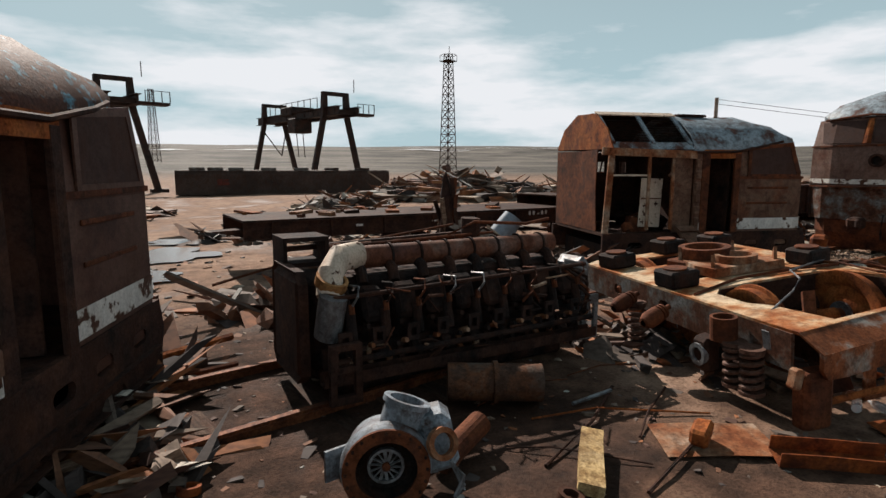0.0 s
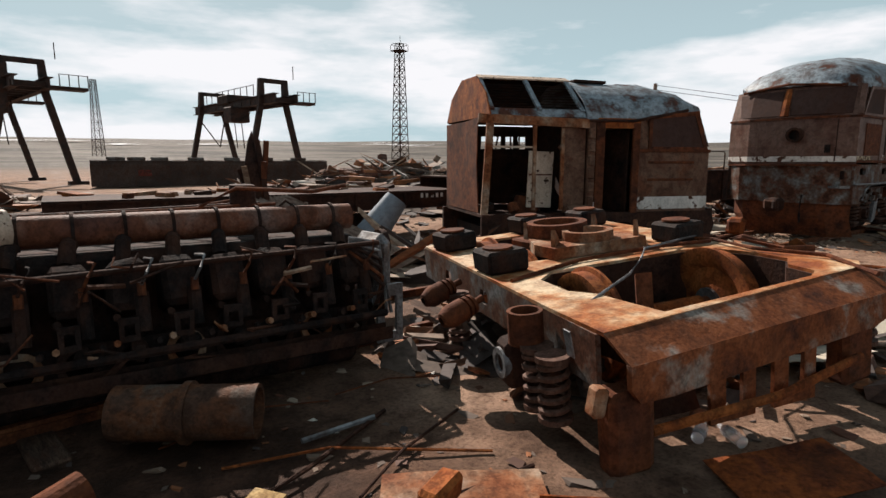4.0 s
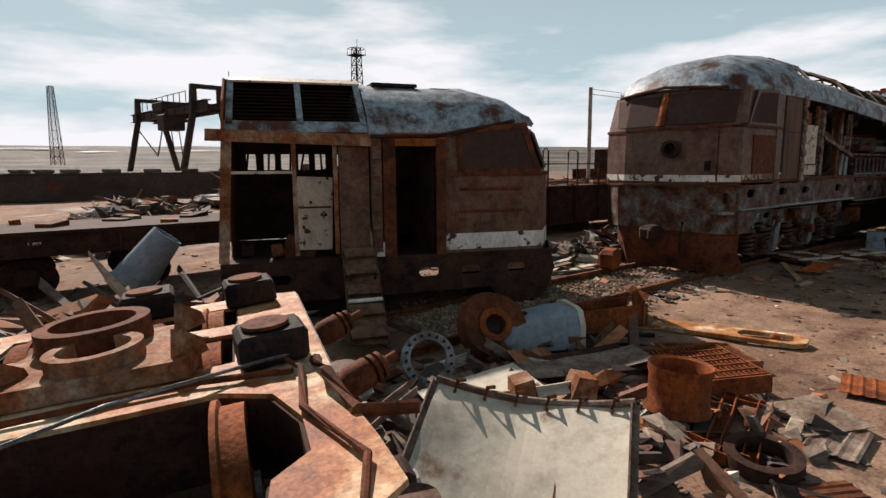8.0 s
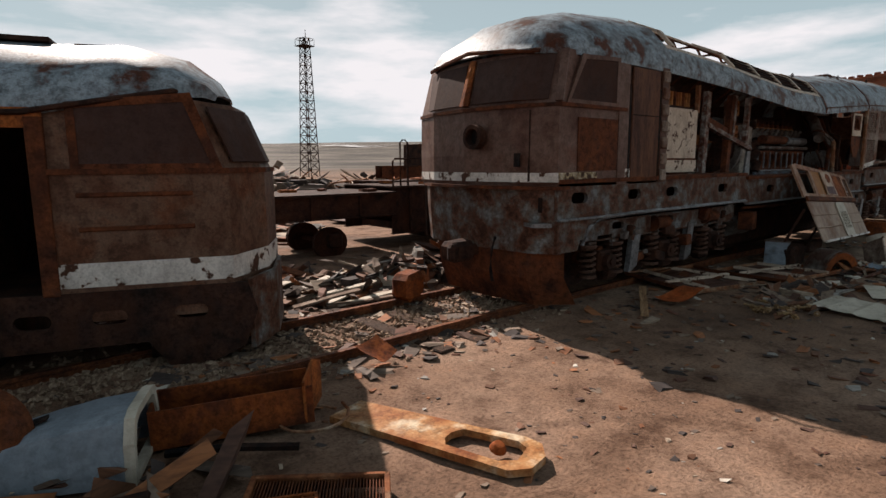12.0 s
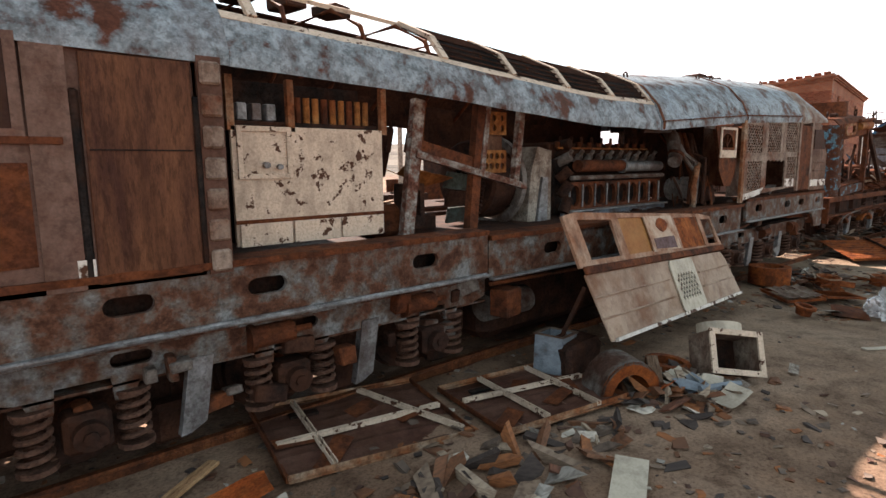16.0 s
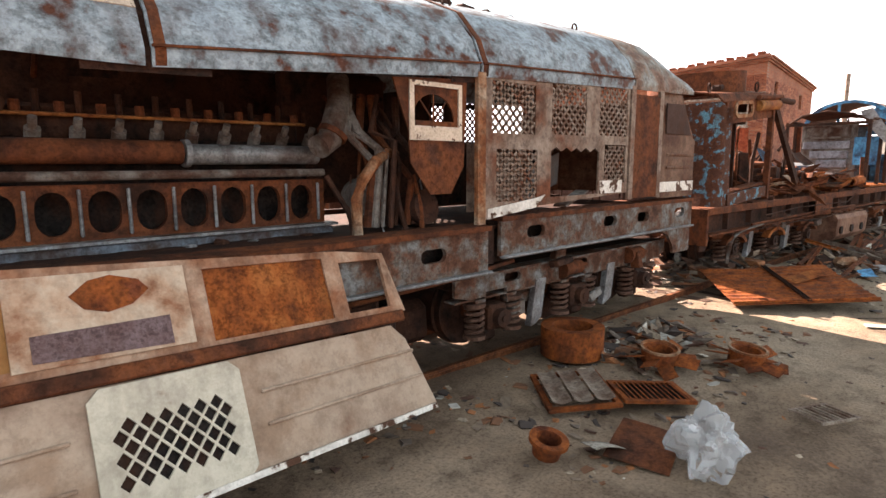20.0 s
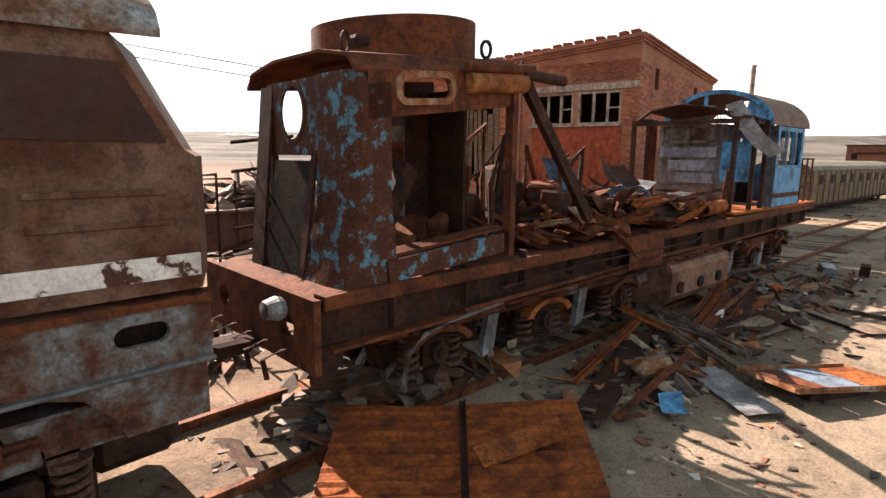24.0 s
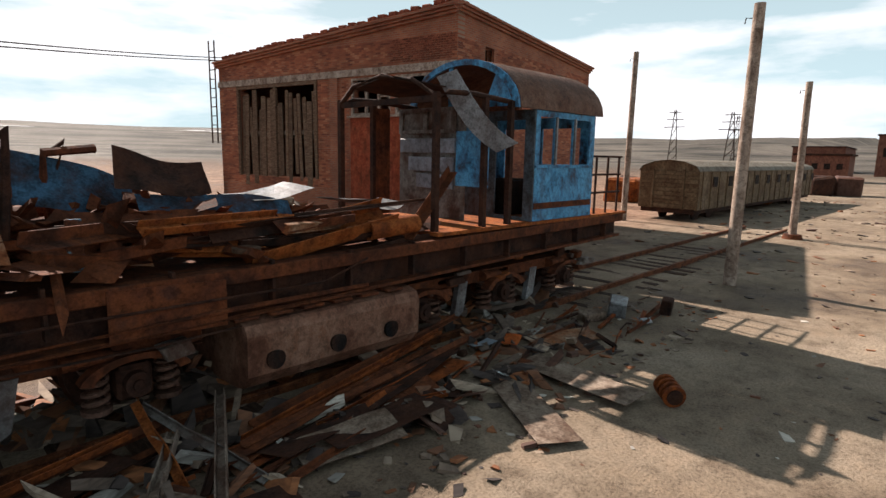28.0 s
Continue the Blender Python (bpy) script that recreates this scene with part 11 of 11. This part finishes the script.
sheet("triangle_plate", (31.75, 3.95), (32.5, 4.2), 0.6, RUST, "rust-brown torn plate on soil", "steel plate", 0.04, 0.1, 4, 0.05)
turned("pot_ring", [(0.1, 0), (0.13, 0), (0.15, 0.12), (0.19, 0.14), (0.19, 0.18), (0.12, 0.18), (0.1, 0)], 31.3, 4.6, 0.02, WET_RUST, "small rusty flanged collar", "collar", (12, 0, 0))
lone("crumpled_foil", bent_sheet(0.4, 0.25, 10, 8, 0.14, 0, 0, 0, 41), GREY_CLOTH, site(31.8, 4.3, 0.06, 0, 0, -20), "grey rag beside the collar", "rag", "loose scrap")
bm = bmesh.new()
bmesh.ops.create_icosphere(bm, subdivisions=4, radius=0.3)
for v in bm.verts:
    v.co = Vector((v.co.x * 1.05, v.co.y * 0.85, max(-0.22, v.co.z * 0.95)))
    v.co += v.co.normalized() * (0.16 * noise.noise(v.co * 6) + 0.07 * noise.noise(v.co * 15))
lone("plastic_bag", bm, CLEAR_BAG, pose(32.0, 3.45, 0.2, 0, 0, 30), "crumpled clear plastic bag on soil", "bag", "loose scrap")
T = thing("bar_grate", pose(33.75, 2.95, 0.1, 0, 4, -20), "small grey bar grate on soil", "grate", "loose scrap")
for k in range(8):
    part("bar", box((-0.28 + k * 0.08, 0, 0), (0.02, 0.36, 0.02)), CHANNEL, T)
for s in (-1, 1):
    part("rail", box((0, s * 0.18, 0), (0.62, 0.025, 0.025)), CHANNEL, T)
for k in range(12):
    x, y = random.uniform(33.4, 36.4), random.uniform(4.3, 6.0)
    a = random.uniform(0, 6.28)
    bar("scrap_strip", (x, y), (x + 0.4 * math.cos(a), y + 0.4 * math.sin(a)), random.uniform(0.04, 0.16), 0.02, random.choice((WET_RUST, RUST, CHANNEL, RUST_DARK)), "small rusty strip beside the fan hubs", "scrap metal", 0.04, 0.1)

# --- beside the stripped locomotive
T = thing("orange_sheet", pose(39.1, 5.0, 0.4, 9, -3, -48), "bright orange ribbed steel floor sheet", "sheet metal", "loose scrap")
part("skin", bent_sheet(2.5, 1.9, 20, 12, 0.03, 0.02, 11, 0.02, 6, 0.008), WET_RUST, T)
part("edge_bar", beam((-1.25, -0.95, 0.03), (1.25, -0.95, 0.03), 0.06, 0.06, shape="L"), RUST_ORANGE, T)
part("cross_bar", beam((0.05, -0.95, 0.05), (0.05, 0.95, 0.05), 0.07, 0.04, shape="U"), RUST_DARK, T)
part("flap", bent_sheet(0.9, 0.28, 6, 4, 0.03, 0, 0, 0, 2), RUST_ORANGE, T).matrix_basis = pose(0.6, 0.2, 0.08, 4, -4, 20)
part("support", box((0, 0.3, -0.18), (1.6, 0.6, 0.24)), RUST_DARK, T)
bar("white_strip", (38.9, 4.0), (39.5, 3.1), 0.16, 0.015, PANEL_PALE, "white plastic strip on soil", "strip", 0.03)
rod("thin_wire", [(39.4, 4.2, 0.03), (39.8, 3.6, 0.05), (40.4, 3.2, 0.03)], 0.01, BLACK, "loose black wire on soil", "wire")
def strip(name, a, b, w, mt, label, cat, z0, z1, roll=0, h=0.0, shape="B", **kw):
    """A bar, or a sheet where no height is given, from one place of the yard to another."""
    if h:
        return bar(name, grid_of(*a), grid_of(*b), w, h, mt, label, cat, z0, z1, roll, shape)
    return sheet(name, grid_of(*a), grid_of(*b), w, mt, label, cat, z0, z1, roll, **kw)


strip("long_sheet", (44.1, 5.5), (41.0, 4.75), 0.42, RUST_DARK, "long flat rusty sheet lying along the locomotive", "sheet metal", 0.12, 0.1, 6, wave=0.02)
strip("long_sheet", (44.6, 4.8), (47.4, 5.25), 0.3, RUST, "long flat rusty sheet lying along the tank", "sheet metal", 0.1, 0.16, -8, wave=0.02)
strip("folded_sheet", (45.0, 4.5), (48.2, 5.1), 0.45, RUST_DARK, "long folded rusty sheet beside the tank", "sheet metal", 0.06, 0.12, -10, wave=0.03, curl=0.06)
for a, b, z0, z1, w in (((44.5, 5.4), (43.4, 3.7), 0.24, 0.1, 0.1), ((45.2, 5.8), (44.2, 3.95), 0.32, 0.14, 0.1)):
    strip("pale_channel", a, b, w, CHANNEL, "grey-white channel beam in scrap", "steel section", z0, z1, 10, 0.08, "U")
for k, (a, b, z0, z1) in enumerate((((45.2, 5.2), (49.2, 5.7), 0.12, 0.34), ((45.0, 5.0), (48.6, 5.55), 0.1, 0.26), ((45.5, 4.95), (49.4, 5.15), 0.08, 0.2), ((44.9, 4.85), (48.2, 5.35), 0.14, 0.16), ((45.7, 4.7), (47.9, 4.95), 0.06, 0.1), ((42.0, 5.5), (44.6, 5.75), 0.1, 0.22), ((41.2, 4.5), (43.3, 4.45), 0.1, 0.28), ((41.5, 5.2), (44.2, 5.6), 0.2, 0.28))):
    strip("long_section", a, b, 0.1 - 0.01 * (k % 4), WET_RUST if k % 3 == 1 else RUST, "long rusty section lying along the scrap", "steel section", z0, z1, 15 * (k % 3), 0.05 + 0.01 * (k % 3), "LUB"[k % 3])
strip("curved_angle", (44.4, 6.05), (44.25, 4.65), 0.09, RUST_ORANGE, "bent orange angle propped in scrap", "steel section", 0.42, 0.1, 20, 0.07, "L")
strip("curved_angle", (44.45, 6.0), (44.8, 4.3), 0.08, GREY_PRIMER, "bent grey angle propped in scrap", "steel section", 0.36, 0.06, 20, 0.06, "L")
strip("grey_sheet", (43.4, 4.35), (42.5, 3.3), 0.5, GREY_STEEL, "flat grey sheet lying on dark soil", "sheet metal", 0.06, 0.06, 2, wave=0.02)
strip("round_plate", (45.5, 4.4), (46.8, 4.15), 0.62, RUST_DARK, "dark rounded plate lying on scrap", "steel plate", 0.1, 0.16, -6, wave=0.06)
strip("foam_sheet", (45.2, 4.4), (46.2, 4.1), 0.5, CARD, "torn pale grey foam sheet on scrap", "foam", 0.08, 0.14, 6, wave=0.08)
strip("small_sheet", (46.4, 4.75), (47.3, 4.5), 0.4, RUST, "brown sheet offcut on dark soil", "sheet metal", 0.06, 0.1, 5, wave=0.05)
strip("small_sheet", (47.3, 4.7), (48.1, 4.75), 0.35, WET_RUST, "orange sheet offcut on dark soil", "sheet metal", 0.06, 0.12, -5, wave=0.05)
lone("canvas_sack", dent(box((0, 0, 0.14), (0.6, 0.34, 0.26), bev=0.1), 0.07, 4), RUST_PALE, pose(42.65, 4.75, 0.28, 0, 6, -25), "brown crumpled sack among steel strips", "sack", "loose scrap", smooth=True)
lone("blue_rag", bent_sheet(0.42, 0.26, 12, 9, 0.14, 0.02, 0, 0, 51), BRIGHT_BLUE, pose(41.9, 4.15, 0.32, 0, 0, 30), "crumpled blue rag on dark soil", "rag", "loose scrap")
lone("blue_rag", bent_sheet(0.5, 0.24, 12, 9, 0.12, 0.02, 0, 0, 53), SLATE, pose(48.9, 5.0, 0.38, 0, 0, -10), "pale blue crumpled rag on dark soil", "rag", "loose scrap")
lone("orange_cloth", bent_sheet(0.4, 0.26, 12, 9, 0.12, 0.02, 0, 0, 55), ORANGE_CLOTH, pose(49.35, 4.75, 0.38, 0, 0, 20), "small crumpled orange cloth on soil", "cloth", "loose scrap")
for k in range(84):
    x = random.uniform(41.2, 52.5)
    y = random.uniform(3.9 if x < 49 else 3.4, 5.6 - 0.07 * (x - 41))
    a = random.gauss(0.25, 0.5)
    t = random.random()
    if t < 0.4:
        L = random.uniform(0.4, 1.5)
        strip("steel_section", (x, y), (x + L * math.cos(a), y + 0.6 * L * math.sin(a)), random.uniform(0.03, 0.08), random.choice((RUST, WET_RUST, RUST_DARK, RUST_DARK)), "rusty steel section in the scrap strip", "steel section", 0.06, random.uniform(0.05, 0.14), random.uniform(-30, 30), random.uniform(0.03, 0.06), random.choice("ULB"))
    elif t < 0.62:
        L = random.uniform(0.2, 0.6)
        strip("scrap_sheet", (x, y), (x + L * math.cos(a), y + L * math.sin(a)), random.uniform(0.12, 0.4), random.choice((RUST, WET_RUST, RUST_DARK, RUST_DARK)), "bent sheet offcut in the scrap strip", "sheet metal", 0.05, random.uniform(0.05, 0.1), random.uniform(-12, 12), wave=0.05)
    elif t < 0.84:
        L = random.uniform(0.4, 1.3)
        p = [grid_of(x + L * u, y + L * 0.4 * u * math.sin(a)) for u in (0, 0.5, 1)]
        rod("bent_rod", [(*p[0], 0.05), (*p[1], random.uniform(0.04, 0.14)), (*p[2], 0.05)], random.choice((0.008, 0.012, 0.018)), random.choice((RUST, RUST_DARK, WET_RUST)), "bent rusty rod in the scrap strip")
    else:
        lone("foil_scrap", bent_sheet(random.uniform(0.1, 0.3), random.uniform(0.08, 0.2), 8, 6, 0.1, 0.02, 0, 0, k), random.choice((GREY_CLOTH, CARD, CLEAR_BAG)), pose(x, y, ground_z(x, y) + 0.07, random.uniform(-15, 15), random.uniform(-15, 15), random.uniform(0, 180)), "pale torn foil scrap in the strip", "foil", "loose scrap")
for x, y, w, d, h, rz, mt in ((52.3, 4.3, 0.5, 0.32, 0.3, 20, GREY_STEEL), (51.6, 4.5, 0.45, 0.3, 0.16, -30, CARD), (52.9, 3.6, 0.25, 0.2, 0.3, 10, RUST_DARK)):
    lone("steel_case", dent(box((0, 0, h / 2), (w, d, h), (6, -5, 0), 0.02), 0.02, 4), mt, pose(x, y, ground_z(x, y), 0, 0, rz), "battered small steel case on soil", "box", "loose scrap")
T = thing("coloured_panel", pose(43.9, 3.0, 0.4, -5, 3, -34), "panel of rust, blue and orange sheets in a pale frame", "panel", "loose scrap")
for x, mt in ((-0.58, RUST), (-0.02, mat("worn_blue", [(0.12, 0.07, 0.05), (0.14, 0.2, 0.27), (0.19, 0.27, 0.36)], 2, 0.6, thresh=(0.28, 0.5))), (0.56, RUST_ORANGE)):
    part("sheet", bent_sheet(0.54, 0.9, 5, 6, 0.015, 0, 0, 0, x), mt, T).matrix_basis = pose(x, 0, 0)
for y in (-0.47, 0.47):
    part("edge_bar", beam((-0.88, y, 0.015), (0.88, y, 0.015), 0.05, 0.06, shape="L"), RUST_PALE, T)
for x in (-0.86, 0.86):
    part("edge_bar", beam((x, -0.45, 0.015), (x, 0.45, 0.015), 0.05, 0.06, shape="L"), RUST_PALE, T)
part("support", box((0, 0, -0.12), (0.9, 0.5, 0.2)), RUST_DARK, T)
strip("long_board", (48.85, 4.15), (48.6, 2.48), 0.5, CARD, "long pale grey fibre board", "board", 0.08, 0.1, 3, wave=0.02)
strip("card_sheet", (48.05, 3.95), (47.15, 2.7), 0.5, CARD, "pale brown card sheet on soil", "cardboard", 0.05, 0.06, -3, wave=0.02)
strip("card_sheet", (49.6, 4.55), (50.7, 4.0), 0.45, RUST_PALE, "brown board on soil by the wheels", "board", 0.06, 0.1, 4, wave=0.02)
T = thing("rust_roller", pose(49.0, 2.25, 0.42, 0, 84, 40) @ Matrix.Scale(0.72, 4), "short ribbed rusty roller", "roller", "loose scrap")
part("core", cyl((0, 0, 0), 0.13, 0.5, seg=20), RUST_DARK, T)
for k in range(4):
    part("ridge", ring(0.19, 0.12, 0.06, pose(0, 0, -0.22 + k * 0.13), 22), WET_RUST, T)

# ---------------------------------------------------------------- chips and stones strewn over the ground
it = []


def strew(n, x0, x1, y0, y1, small=0.02, big=0.09, flat=0.4):
    for k in range(n):
        x, y = random.uniform(x0, x1), random.uniform(y0, y1)
        if noise.noise(Vector((x * 0.7, y * 0.7, 9))) < -0.25 and random.random() < 0.8:
            continue
        s = random.uniform(small, big) * random.choice((0.6, 0.8, 1, 1.4))
        it.append(((x, y, ground_z(x, y) + s * 0.1), (s * random.uniform(0.6, 2.4), s, s * random.uniform(0.15, flat)), (random.uniform(-15, 15), random.uniform(-15, 15), random.uniform(0, 360))))


strew(1200, -3, 9, 1.0, 9.5, 0.015, 0.06)
strew(1300, 8, 17, 1.0, 8.0, 0.01, 0.045)
strew(1200, 13, 18, 6.0, 11.5, 0.02, 0.12)
strew(1500, 17, 38, 5.6, 9.5, 0.02, 0.07)
strew(700, 17, 27, 2.0, 6.0)
strew(250, 27, 42, 1.0, 6.0, 0.015, 0.05)
strew(400, 31, 37, 3.8, 6.4)
strew(900, 39, 54, 2.8, 6.0, 0.015, 0.09)
strew(300, 46, 62, -1.0, 5.5, 0.015, 0.08)
strew(500, 60, 95, -4, 9, 0.04, 0.16)
strew(900, 30, 46, 9.5, 20, 0.04, 0.16)
strew(900, -4, 20, 9.5, 22, 0.04, 0.16)
ballast = []
for k in range(2600):
    x = random.uniform(11.5, 18.5)
    y = rail_y(x) + random.uniform(0.08, 1.5) if k % 3 else rail_y(x) + random.uniform(-0.5, 2.4)
    q = random.uniform(0.025, 0.06)
    ballast.append(((x, y, ground_z(x, y) + q * 0.25), (q, q * random.uniform(0.6, 1.1), q * 0.7), (random.uniform(0, 40), random.uniform(0, 40), random.uniform(0, 360))))
bits_mesh("track_ballast", ballast, "pale tan crushed stone between the rails", "ballast", mat("ballast_stone", [(0.2, 0.14, 0.1), (0.36, 0.27, 0.19), (0.48, 0.38, 0.28)], 9.0, 0.95, per=0.0))
bits_mesh("ground_litter", it, "small chips, stones and flakes strewn on the soil", "debris")
